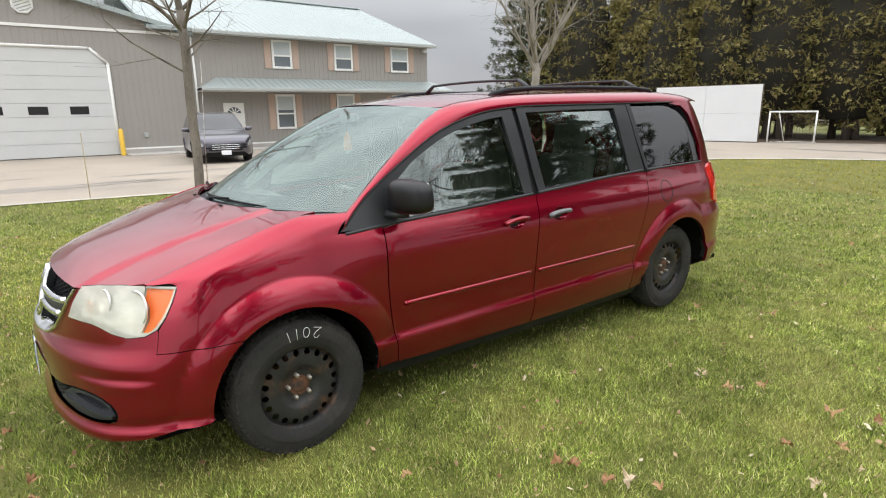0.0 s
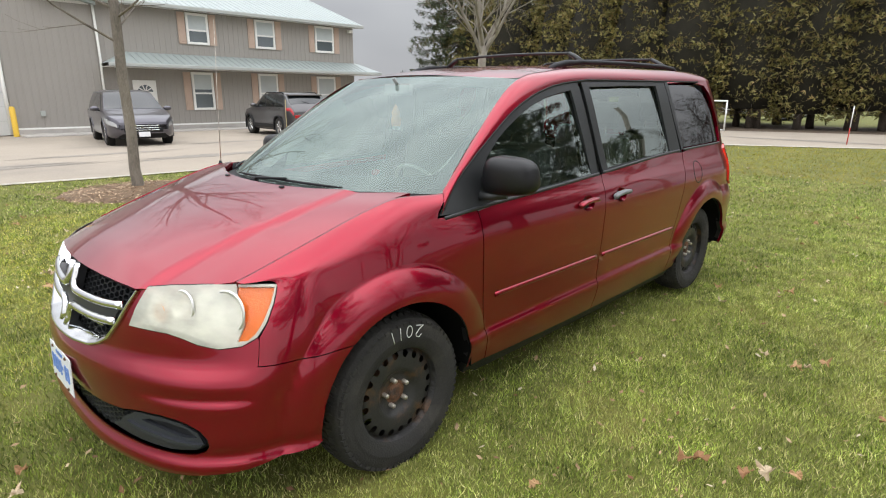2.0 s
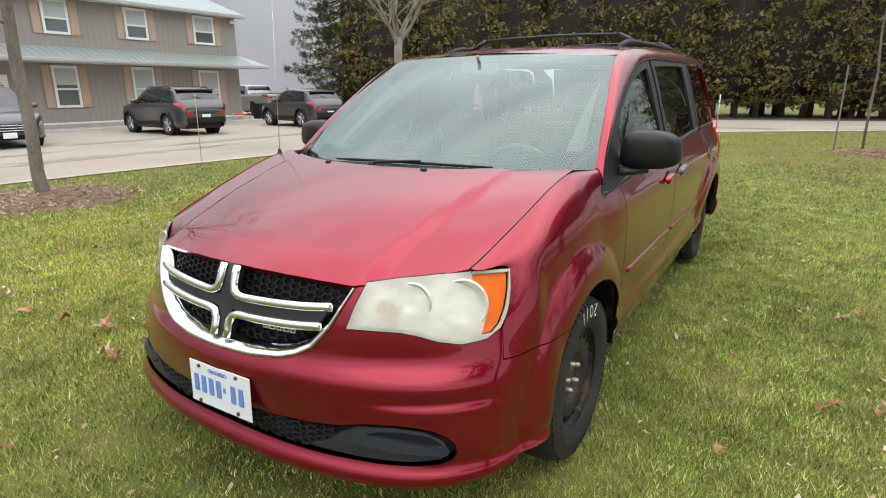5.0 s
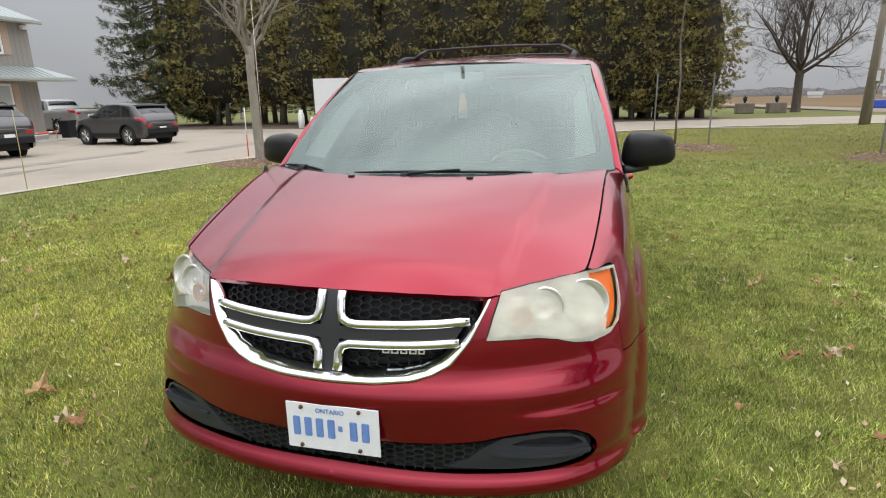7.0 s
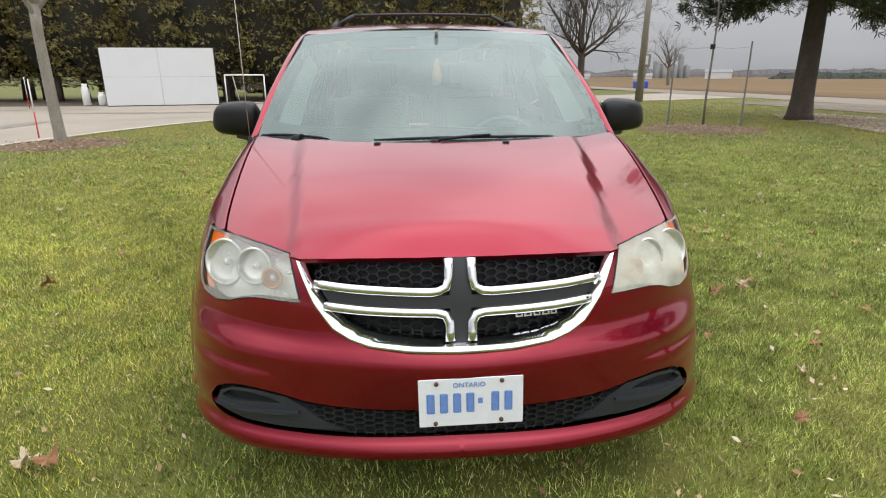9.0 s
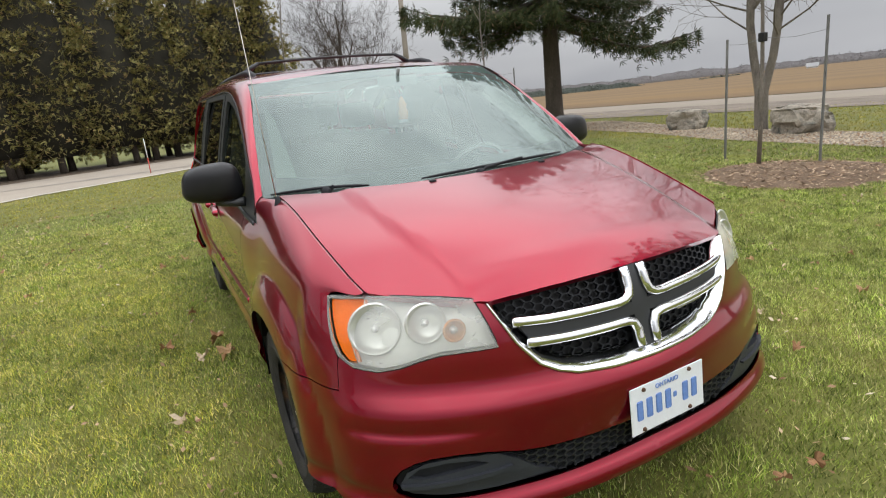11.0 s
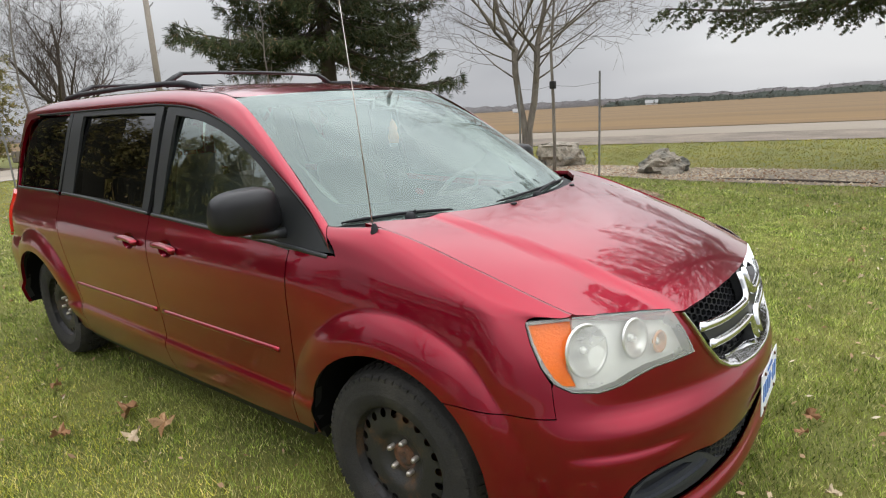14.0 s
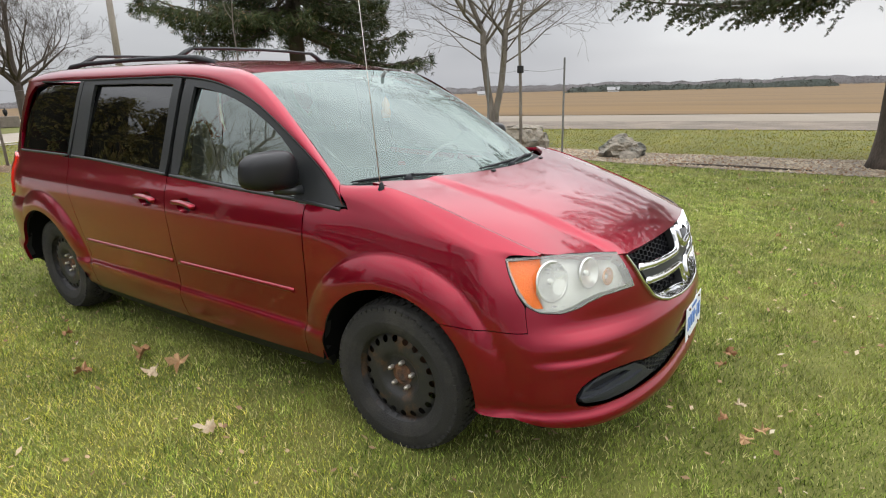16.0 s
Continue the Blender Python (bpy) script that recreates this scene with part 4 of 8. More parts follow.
# grille: chrome surround, cross, honeycomb
INNER = [(-1.110, .877), (-1.142, .83), (-1.184, .776), (-1.243, .724), (-1.293, .702), (-1.350, .692), (-1.45, .687), (-1.58, .686)]
grille = panel("grille", GRILLE + [(-1.58, .905), (-1.35, .902), (-1.2, .895)], gloss_black, van, off=-0.060, step=0.05, both=True, thick=-0.05, label="black grille with a chrome cross and surround")


def surround(side):
    """The chrome ring of the grille: a rounded outer lip, then a face that slopes in towards the mesh."""
    a, b = np.array(GRILLE), np.array(INNER)
    t0, t1 = np.linspace(0, 1, len(a)), np.linspace(0, 1, 48)
    a = np.stack([np.interp(t1, t0, a[:, i]) for i in (0, 1)], -1)
    b = np.stack([np.interp(t1, t0, b[:, i]) for i in (0, 1)], -1)
    rows = []
    for u, o in ((0, -.004), (.02, .008), (.10, .013), (.22, .013), (.40, .006), (.62, -.006), (.82, -.018), (1.0, -.032), (1.05, -.05)):
        q = a + (b - a) * u
        rows.append(bare(q[:, 0], q[:, 1]) + normal(q[:, 0], q[:, 1]) * o)
    r = np.array(rows)
    if side > 0:
        r = r[:, ::-1]
    else:
        r = r * (-1, 1, 1)
    return part("grille_surround", grid_mesh("grille_surround", r), chrome, grille)


surround(1), surround(-1)
honeycomb("grille_mesh", [(-1.10, .885), (-1.14, .80), (-1.22, .72), (-1.33, .675), (-1.58, .66), (-1.58, .91), (-1.3, .905)], 0.0215, black_plastic, grille, -0.038)
# black bar of the cross with a chrome edge above and below
bar_in = [(-1.165, .808), (-1.35, .800), (-1.50, .797), (-1.548, .797), (-1.548, .90), (-1.58, .90), (-1.58, .655), (-1.551, .657), (-1.549, .760), (-1.35, .764), (-1.19, .774)]
panel("cross_bar", bar_in, pillar_black, grille, off=-0.004, step=0.02, both=True, thick=0.03)
for nm, ln in (("cross_edge", [(-1.148, .822), (-1.25, .815), (-1.38, .810), (-1.50, .806), (-1.534, .812), (-1.545, .832), (-1.547, .897)]),
               ("cross_edge", [(-1.182, .762), (-1.30, .755), (-1.42, .751), (-1.51, .749), (-1.537, .742), (-1.547, .722), (-1.549, .670)])):
    for sd in (1, -1):
        outline(nm, ln, 0.030, 0.014, chrome, grille, side=sd, off=0.0)
badge = new("badge")
badge.parent = grille
for i, (a, w) in enumerate(((-1.405, .022), (-1.378, .024), (-1.350, .022), (-1.322, .024), (-1.296, .020))):
    panel("badge_mark", [(a - w / 2, .724), (a + w / 2, .724), (a + w / 2, .738), (a - w / 2, .738)], silver_badge, badge, off=-0.018, step=0.02, thick=0.006,
          holes=[[(a - w / 4, .728), (a + w / 4, .728), (a + w / 4, .734), (a - w / 4, .734)]])

# number plate with bars for its writing
plate_white = material("plate_white", (0.74, 0.76, 0.78), rough=0.45, var=0.05, scale=20, fine=200)
plate_blue = material("plate_blue", (0.14, 0.25, 0.56), rough=0.5, var=0.15, scale=60, fine=300)
plate = part("number_plate", rounded(-.1525, -.002, -.076, .1525, .002, .076, 0.0015, 1), plate_white, van, "white plate with blue marks, dirty and bent")
plate.matrix_parent_inverse.identity()
plate.matrix_basis = pose(.024, -.970, .497, -3, -1.0, 0)
for i in range(7):
    if i == 4:
        continue
    x = -.118 + i * .0385 - (0.004 if i > 4 else 0)
    part("plate_mark", box(x - .0115, -.0045, -.032, x + .0115, -.0015, .030, 0.003, 1), plate_blue, plate)
part("plate_mark", box(.020, -.0045, -.006, .034, -.0015, .012, 0.002, 1), plate_blue, plate)
txt = part("plate_word", words("ONTARIO", 0.021), plate_blue, plate)
txt.matrix_basis = pose(-.005, -.0035, .055, 90, 0, 0)
for x, z in ((-.10, .062), (.09, .064), (-.105, -.065), (.088, -.062)):
    b = part("bolt", lathe([(-.004, .0), (-.004, .006), (.001, .007)], 8, axis="y"), rust, plate)
    b.matrix_basis = pose(x, -.003, z)

# headlamps
lens_cloudy = glass("clouded_lamp_lens", (0.95, 0.94, 0.86), haze=0.46, ior=1.5, film_tint=(0.96, 0.95, 0.82))
lens_plastic = glass("hazy_lamp_lens", (0.96, 0.97, 0.93), haze=0.24, ior=1.5, film_tint=(0.94, 0.95, 0.89))
clear_lens = glass("clear_lamp_lens", (0.97, 0.95, 0.90), ior=1.30)
bowl_chrome = material("lamp_bowl", (0.74, 0.74, 0.71), rough=0.30, metal=0.7, var=0.08)
lamp_white = material("lamp_housing", (0.92, 0.93, 0.89), rough=0.35, metal=0.0, var=0.06)
amber = material("amber_reflector", (1.0, 0.215, 0.0), rough=0.35, var=0.10, scale=30, fine=120, coat=0.35, bump=0.15)
bulb_glass = material("lamp_bulb", (0.80, 0.80, 0.78), rough=0.12, metal=0.6)
bowl_small = material("parking_lamp", (0.62, 0.30, 0.12), rough=0.2)
AMBER = [(-.547, .896), (-.690, .901), (-.690, .862), (-.664, .830), (-.658, .786), (-.682, .735), (-.645, .738), (-.618, .758), (-.590, .797), (-.563, .852)]
for sd in (1, -1):
    lamp = panel("headlamp", LAMP, lens_cloudy if sd > 0 else lens_plastic, van, off=0.004, step=0.03, side=sd, thick=0.005, holes=[AMBER], label="clouded clear headlamp with an amber corner")
    lamp.visible_shadow = False
    panel("housing", [(s * .996 - .003, z * .99 + .0083) for s, z in LAMP], lamp_white, lamp, off=-0.040, step=0.03, side=sd, thick=-0.041)
    panel("amber_lens", AMBER, clear_lens, lamp, off=0.003, step=0.03, side=sd, thick=0.004).visible_shadow = False
    panel("amber_corner", AMBER, amber, lamp, off=-0.012, step=0.03, side=sd, thick=0.010)
    for nm, (s0, z0, r, mt) in {"bowl": (-.730, .823, .070, bowl_chrome), "bowl ": (-.885, .838, .052, bowl_chrome), "parking_bowl": (-.975, .815, .026, bowl_small)}.items():
        c, n = bare(np.array([s0]), np.array([z0]))[0], normal(np.array([s0]), np.array([z0]))[0]
        n = np.array([n[0] * .4, n[1], n[2] * .3])
        n /= np.linalg.norm(n)
        bm = lathe([(-.024, .006), (-.022, r * .45), (-.016, r * .75), (-.008, r * .95), (-.001, r), (.001, r + .006), (-.005, r + .008)], 28)
        m = Vector((1, 0, 0)).rotation_difference(Vector(n)).to_matrix().to_4x4()
        m.translation = Vector(c - n * .009)
        bm.transform(m)
        if sd < 0:
            bm.transform(Matrix.Diagonal((-1, 1, 1, 1)))
            bmesh.ops.reverse_faces(bm, faces=bm.faces)
        bw = part(nm.strip(), bm, mt, lamp)
        bm = lathe([(-.022, .011), (-.012, .012), (-.006, .008), (-.004, .0005)], 12)
        bm.transform(m)
        if sd < 0:
            bm.transform(Matrix.Diagonal((-1, 1, 1, 1)))
            bmesh.ops.reverse_faces(bm, faces=bm.faces)
        part("bulb", bm, bulb_glass, bw)
    outline("lamp_seal", LAMP, 0.008, 0.003, gloss_black, lamp, side=sd, closed=True, off=-0.001)


# hood
def hood_p(x, y):
    return np.stack([x, y, hood(x, y)], -1)


def hood_n(x, y, e=0.004):
    n = np.stack([-(hood(x + e, y) - hood(x - e, y)) / (2 * e), -(hood(x, y + e) - hood(x, y - e)) / (2 * e), np.ones_like(x)], -1)
    return n / np.linalg.norm(n, axis=1)[:, None]


hood_back = lambda x: -.095 + .290 * (abs(x) / .79) ** 2.3
half = [(x, float(front_edge(x)) + .004) for x in (0, .12, .24, .36, .47)] + [(.53, -.748), (.60, -.695), (.68, -.622), (.735, -.566)]
half += [(float(seam_x(y)) - .003, y) for y in np.linspace(-.545, .185, 19)]
half += [(x, hood_back(x)) for x in (.74, .66, .54, .40, .26, .12, 0)]
hood_line = half + [(-x, y) for x, y in half[::-1]][1:-1]
hood_ob = panel("hood", hood_line, red_paint, van, surf=hood_p, norm=hood_n, step=0.025, thick=0.02)
for x in (-.26, .26):
    nz = part("washer_nozzle", rounded(x - .014, -.10, 1.112, x + .014, -.082, 1.134, 0.005), black_plastic, van)

# fenders, doors, quarters
E = 0.004
rings = lambda cy: [(cy + r * math.cos(a), HUB_Z + r * math.sin(a)) for r in (.43, .455, .48, .503, .518, .530, .540, .552, .568) for a in np.linspace(-.1, math.pi + .1, 96)]
within = lambda pts, poly: [p for p in pts if inside(poly, np.array([p[0]]), np.array([p[1]]))[0]]


def fender_top(side):
    """The rounded top of a fender, from the flank's crest to the hood's shut line and back to the windscreen pillar."""
    s = np.linspace(-.535, .25, 40)
    z = crest(s)
    p0 = bare(s, z)
    t0 = (bare(s, z + E) - bare(s, z - E)) / (2 * E)
    t0 /= np.linalg.norm(t0, axis=1)[:, None]
    y1 = np.linspace(-.560, .335, 40)
    n0 = normal(s, z)
    p1 = np.stack([seam_x(y1) + .003, y1, seam_z(y1) - .001], -1)
    k = smooth(.07, .335, y1)
    p1[:, 0] += k * .022
    p1[:, 2] -= k * .030
    ln = np.linalg.norm(p1 - p0, axis=1)[:, None]
    t1 = np.tile((-.93, 0, .37), (40, 1))
    way = (p1 - p0) / ln
    t0 = t0 * .88 + way * .12          # upright above the crest, then over to the hood
    t0 /= np.linalg.norm(t0, axis=1)[:, None]
    rows = []
    for u in np.linspace(0, 1, 22):
        rows.append((2 * u**3 - 3 * u**2 + 1) * p0 + (u**3 - 2 * u**2 + u) * ln * t0 + (3 * u**2 - 2 * u**3) * p1 + (u**3 - u**2) * ln * t1)
    rows.append(p1 + np.array([(0, 0, -.02)]))
    r = np.array(rows)
    if side < 0:
        r = r[:, ::-1] * (-1, 1, 1)
    top_n = np.cross(np.gradient(p0, axis=0), t0)
    top_n /= np.linalg.norm(top_n, axis=1)[:, None]
    top_n *= np.sign((top_n * n0).sum(1))[:, None]
    first = n0 * .85 + top_n * .15
    first /= np.linalg.norm(first, axis=1)[:, None]
    first = first if side > 0 else first[::-1] * (-1, 1, 1)
    return part("fender_top", grid_mesh("fender_top", r, first), red_paint)


cup_line = lambda y0: [(y0 + .026 + .066 * math.cos(a), .938 + .040 * math.sin(a)) for a in np.linspace(0, 2 * math.pi, 25)[:-1]]
for sd in (1, -1):
    arch = [(y, z) for y, z in arc_points(0, ARCH, 0, 128, 22)]
    top = fender_top(sd)
    fen = ([(float(door_front(.31)) - GAP, .31), (.405, .305), (.4045, .335)] + arch[1:] + [(arch_x(.6555), .6555), (-.45, .6555), (-.55, .6535), (-.6045, .6555), (-.6045, .745)]
           + [(-.575, .79), (-.549, .85), (-.535, .905)] + [(s, float(crest(s))) for s in np.linspace(-.51, .23, 20)] + [(.262, 1.028)] + [(y, float(belt(y)) - .004) for y in (.30, .40)]
           + [(float(door_front(z)) - GAP, z) for z in (1.030, .95, .85, .75, .65, .55, .45, .37)])
    fender = panel("front_fender", fen, red_paint, van, step=0.02, side=sd, thick=0.0, extra=within(rings(0), fen))
    top.parent = fender
    fd = ([(float(door_front(z)) + GAP, z) for z in (.305, .37, .45, .55, .65, .75, .85, .95, 1.025)] + [(y, float(belt(y)) - .012) for y in np.linspace(.60, 1.45, 8)]
          + [(float(door_mid(z)) - GAP, z) for z in (1.068, .95, .80, .65, .50, .38, .272)] + [(y, float(sill(y))) for y in (1.3, 1.0, .75)])
    door = panel("front_door", fd, red_paint, van, step=0.028, side=sd, thick=0.02, holes=[cup_line(1.345)])
    sd_line = ([(float(door_mid(z)) + GAP, z) for z in (.272, .38, .50, .65, .80, .95, 1.070)] + [(y, float(belt(y)) - .012) for y in np.linspace(1.7, 2.6, 8)]
               + [(float(door_rear(z)) - GAP, z) for z in (1.105, 1.0, .9, .8, .72, .65, .58, .50, .42, .35, .265)] + [(y, float(sill(y))) for y in (2.2, 1.9)])
    slide = panel("sliding_door", sd_line, red_paint, van, step=0.03, side=sd, thick=0.02, holes=[cup_line(1.715)])
    arch_r = arc_points(AXLE, ARCH, 182, 0, 30)
    q = ([(float(door_rear(z)) + GAP, z) for z in (.265, .35, .42, .50, .58, .65, .72, .8, .9, 1.0, 1.105)] + [(y, float(belt(y)) - .012) for y in (2.85, 3.1, 3.35)] + [(3.49, 1.125), (3.52, 1.25), (3.47, 1.38), (3.40, 1.49), (3.30, 1.562), (3.15, 1.578), (3.3, 1.60), (3.6, 1.585), (3.86, 1.5), (3.95, 1.30), (3.98, 1.10), (3.98, .80), (4.85, .80), (4.85, .26), (3.9, .27), (3.60, .28), (3.50, .31)]
         + arch_r[::-1][1:-1] + [(2.668, .28)])
    quarter = panel("rear_quarter", q, red_paint, van, step=0.03, side=sd, thick=0.02, extra=within(rings(AXLE), q))
    panel("tailgate", [(3.99, .81), (4.85, .81), (4.85, 1.60), (3.9, 1.585), (3.96, 1.32), (3.99, 1.10)], red_paint, van, step=0.08, side=sd)
    fuel = outline("fuel_door", [(2.905 + .072 * math.cos(a), .955 + .078 * math.sin(a)) for a in np.linspace(0, 2 * math.pi, 25)[:-1]], 0.007, 0.0018, gloss_black, quarter, side=sd, closed=True) if sd > 0 else None
    # sill and dark inner shell behind the gaps
    panel("rocker", [(.52, .225), (.42, .29)] + [(y, float(sill(y)) - .006) for y in np.linspace(.55, 2.5, 9)] + [(2.66, .25), (2.665, .19), (1.6, .185)], black_plastic, van, off=-.012, step=0.05, side=sd, thick=0.03)
    shell = [(-.50, .68), (-.42, .62)] + arc_points(0, ARCH + .012, 125, 0, 14) + [(.43, .24), (2.63, .22)] + arc_points(AXLE, ARCH + .012, 180, 0, 16) + [(3.6, .32), (3.9, .32), (3.9, 1.05), (3.4, 1.10), (2.7, 1.08), (1.5, 1.04), (.5, 1.0), (.28, 1.0), (-.1, .98), (-.4, .86)]
    panel("inner_shell", shell, gloss_black, van, off=-.022, step=0.08, side=sd, thick=0.03)
    # strips
    outline("body_moulding", [(y, .622 - .012 * (y - .56) ) for y in np.linspace(.575, 1.49, 8)], 0.024, 0.010, red_paint, door, side=sd)
    outline("body_moulding", [(y, .622 - .012 * (y - .56)) for y in np.linspace(1.555, 2.53, 8)], 0.024, 0.010, red_paint, slide, side=sd)
    for nm, a, b, par in (("window_seal", .29, 1.555, door), ("window_seal", 1.60, 2.68, slide), ("window_seal", 2.74, 3.47, quarter)):
        outline(nm, [(y, float(belt(y)) - .004) for y in np.linspace(a, b, 9)], 0.017, 0.007, pillar_black, par, side=sd, off=-.001)
    # dark pillars inside the door gaps
    panel("inner_pillar", [(1.44, 1.04), (1.70, 1.05), (1.66, 1.30), (1.625, 1.57), (1.40, 1.56), (1.44, 1.30)], gloss_black, van, off=-.026, step=0.08, side=sd, thick=0.02)
    panel("inner_pillar", [(2.52, 1.07), (2.78, 1.08), (2.74, 1.35), (2.68, 1.57), (2.48, 1.57), (2.52, 1.30)], gloss_black, van, off=-.026, step=0.08, side=sd, thick=0.02)
    # side glass
    g1 = [(.575, 1.055), (.62, 1.24)] + [(y, float(frame_top(y)) - .040) for y in (.72, .80, .93, 1.05, 1.18, 1.32, 1.415)] + [(1.455, 1.30), (1.485, 1.084)]
    w1 = panel("door_window", g1, door_glass, door, off=-.007, step=0.07, side=sd, thick=0.004)
    g2 = [(1.672, 1.100), (1.640, 1.30), (1.612, 1.552), (2.05, 1.560), (2.47, 1.560), (2.50, 1.35), (2.535, 1.128), (2.1, 1.118)]
    w2 = panel("sliding_window", g2, door_glass if sd > 0 else dark_glass, slide, off=-.007, step=0.08, side=sd, thick=0.004)
    g3 = [(2.745, 1.138), (2.70, 1.35), (2.655, 1.572), (2.9, 1.574), (3.15, 1.562), (3.27, 1.52), (3.36, 1.44), (3.42, 1.33), (3.455, 1.20), (3.465, 1.142)]
    w3 = panel("quarter_window", g3, dark_glass, quarter, off=-.006, step=0.08, side=sd, thick=0.004)
    for w in (w1, w2, w3):
        w.visible_shadow = False
        for v in w.data.vertices:          # the panes lean inwards a little more than the frames
            v.co.x -= sd * .045 * (v.co.z - 1.10)
    # black window frames and pillars
    fr1 = [(.268, 1.036)] + [(y, float(belt(y))) for y in (.40, .60, .9, 1.2, 1.555)] + [(1.553, 1.20), (1.527, 1.40), (1.500, float(frame_top(1.50)))] + [(y, float(frame_top(y)) - .002) for y in (1.45, 1.32, 1.18, 1.05, .93, .80, .687, .53, .387, .32)]
    panel("door_frame", fr1, pillar_black, door, off=-.004, step=0.05, side=sd, holes=[[(y, z) for y, z in g1]], thick=0.015)
    fr2 = [(1.612, 1.076)] + [(y, float(belt(y))) for y in (1.9, 2.2, 2.70)] + [(2.700, 1.13), (2.655, 1.33), (2.607, 1.587), (2.2, 1.588), (1.9, 1.586), (1.540, 1.580), (1.562, 1.40), (1.590, 1.20)]
    panel("door_frame", fr2, pillar_black, slide, off=-.004, step=0.05, side=sd, holes=[g2], thick=0.015)
    panel("pillar_trim", [(2.722, 1.125), (2.748, 1.128), (2.703, 1.35), (2.658, 1.586), (2.612, 1.587), (2.662, 1.33)], pillar_black, quarter, off=-.002, step=0.05, side=sd)
    # handles with their cups
    for par, y0, mt in ((door, 1.345, red_paint), (slide, 1.715, zinc if sd > 0 else red_paint)):
        rows = []
        for k, o in ((1.0, 0), (.97, -.003), (.85, -.014), (.65, -.024), (.4, -.028), (.01, -.029)):
            c = np.array([(y0 + .026 + (p - y0 - .026) * k, .938 + (q_ - .938) * k) for p, q_ in cup_line(y0) + cup_line(y0)[:1]])
            rows.append(skin(c[:, 0], c[:, 1], o) * (sd, 1, 1))
        cup = part("handle_cup", grid_mesh("handle_cup", rows if sd > 0 else [r[::-1] for r in rows]), red_paint, par)
        hl = [(y0 - .075, .935), (y0 - .03, .945), (y0 + .05, .950), (y0 + .105, .947)]
        h = outline("door_handle", hl, 0.030, 0.028, red_paint if mt is red_paint else silver_badge, par, side=sd, off=.006, label="" if mt is red_paint else "grey unpainted handle")
        if mt is zinc:
            h.data.materials[0] = material("grey_primer_handle", (0.16, 0.165, 0.17), rough=0.4, var=0.1)
    # tail lamp
    tail = panel("tail_lamp", [(3.57, 1.075), (3.66, 1.10), (3.97, 1.09), (3.97, .80), (3.68, .78), (3.605, .82), (3.58, .95)], material("tail_lens", (0.80, 0.030, 0.020), rough=0.12, coat=1.0, var=0.08), van, off=.014, step=0.04, side=sd, thick=0.02)


# ---- the van's pillars, roof, glass ahead and fittings ----
c1x = spl([.33, .6, 1.03, 1.3, 1.8, 2.8, 3.4, 3.85], [.834, .777, .692, .680, .670, .667, .645, .57])
c1z = spl([.33, .6, 1.03, 1.3, 1.8, 2.8, 3.4, 3.85], [1.118, 1.33, 1.592, 1.632, 1.658, 1.664, 1.645, 1.575])
roof_mid = spl([.905, 1.1, 1.3, 1.8, 2.5, 3.3, 3.9], [1.616, 1.644, 1.665, 1.688, 1.695, 1.680, 1.61])


def rail_rows(side):
    rows = []
    for t in np.linspace(0, 1, 60):
        y1, y2 = .335 + t * 3.45, .275 + t * 3.50
        z2 = float(frame_top(y2)) if y2 < 1.9 else 1.588
        a = np.array([float(c1x(y1)), y1, float(c1z(y1))])
        b = bare(np.array([y2]), np.array([z2]))[0]
        bulge = .030 if y1 > 1.3 else .020 + .010 * smooth(.9, 1.3, y1)
        ahead = float(smooth(1.5, .9, y1))          # along the windscreen the pillar turns a sharp edge and faces sideways
        mid = a * (.5 + .24 * ahead) + b * (.5 - .24 * ahead) + np.array([.92 + .04 * ahead, -.20 * smooth(1.4, .8, y1), .40 - .10 * ahead]) * (bulge * (1.25 + .35 * ahead))
        row = [(1 - u) ** 2 * a + 2 * u * (1 - u) * mid + u * u * b for u in np.linspace(0, 1, 9)]
        rows.append([(p[0] * side, p[1], p[2]) for p in (row if side > 0 else row[::-1])])
    return rows


for sd in (1, -1):
    rail = part("roof_side_rail", grid_mesh("roof_side_rail", [r[::-1] for r in rail_rows(sd)]), red_paint, van)
    ln = [(y, float(frame_top(y)) + .001) for y in np.linspace(.30, 1.5, 16)] + [(y, 1.589) for y in np.linspace(1.6, 3.2, 10)]
    outline("drip_seal", ln, 0.010, 0.004, gloss_black, rail, side=sd)
roof_rows = []
for v in np.linspace(0, 1, 50):
    row = []
    for a in np.linspace(-1, 1, 33):
        q = abs(a) ** 2.2
        yf = .905 + .125 * q
        y = yf + (3.74 - yf) * v
        w = float(c1x(y))
        zc, ze = float(roof_mid(y - .10 * q * (1 - v))), float(c1z(y))
        row.append((w * a, y, zc - (zc - ze) * abs(a) ** 2.6 + .002))
    roof_rows.append(row)
roof = part("roof", grid_mesh("roof", roof_rows), red_paint, van)
liner = material("headliner", (0.42, 0.42, 0.40), rough=0.9, var=0.06, scale=20, fine=200)
part("headliner", grid_mesh("headliner", [[(x * .97, y + .02, z - .03) for x, y, z in r] for r in roof_rows[::3]]), liner, van, "pale grey fabric headliner")
rear_glass = part("rear_window", grid_mesh("rear_window", [[(a * .60, 3.99 - .36 * v, 1.13 + .44 * v) for a in np.linspace(1, -1, 9)] for v in np.linspace(0, 1, 6)]), dark_glass, van)

# windscreen with its black border
sa, sv = np.linspace(-1, 1, 29), np.linspace(0, 1, 15)
screen_ob = part("windscreen", grid_mesh("windscreen", [[tuple(screen(a, v)) for a in sa] for v in sv]), wind_glass, van, "hazy windscreen reflecting bare branches")
screen_ob.visible_shadow = False


def screen_p(a, v):
    return screen(a, v, -.004)


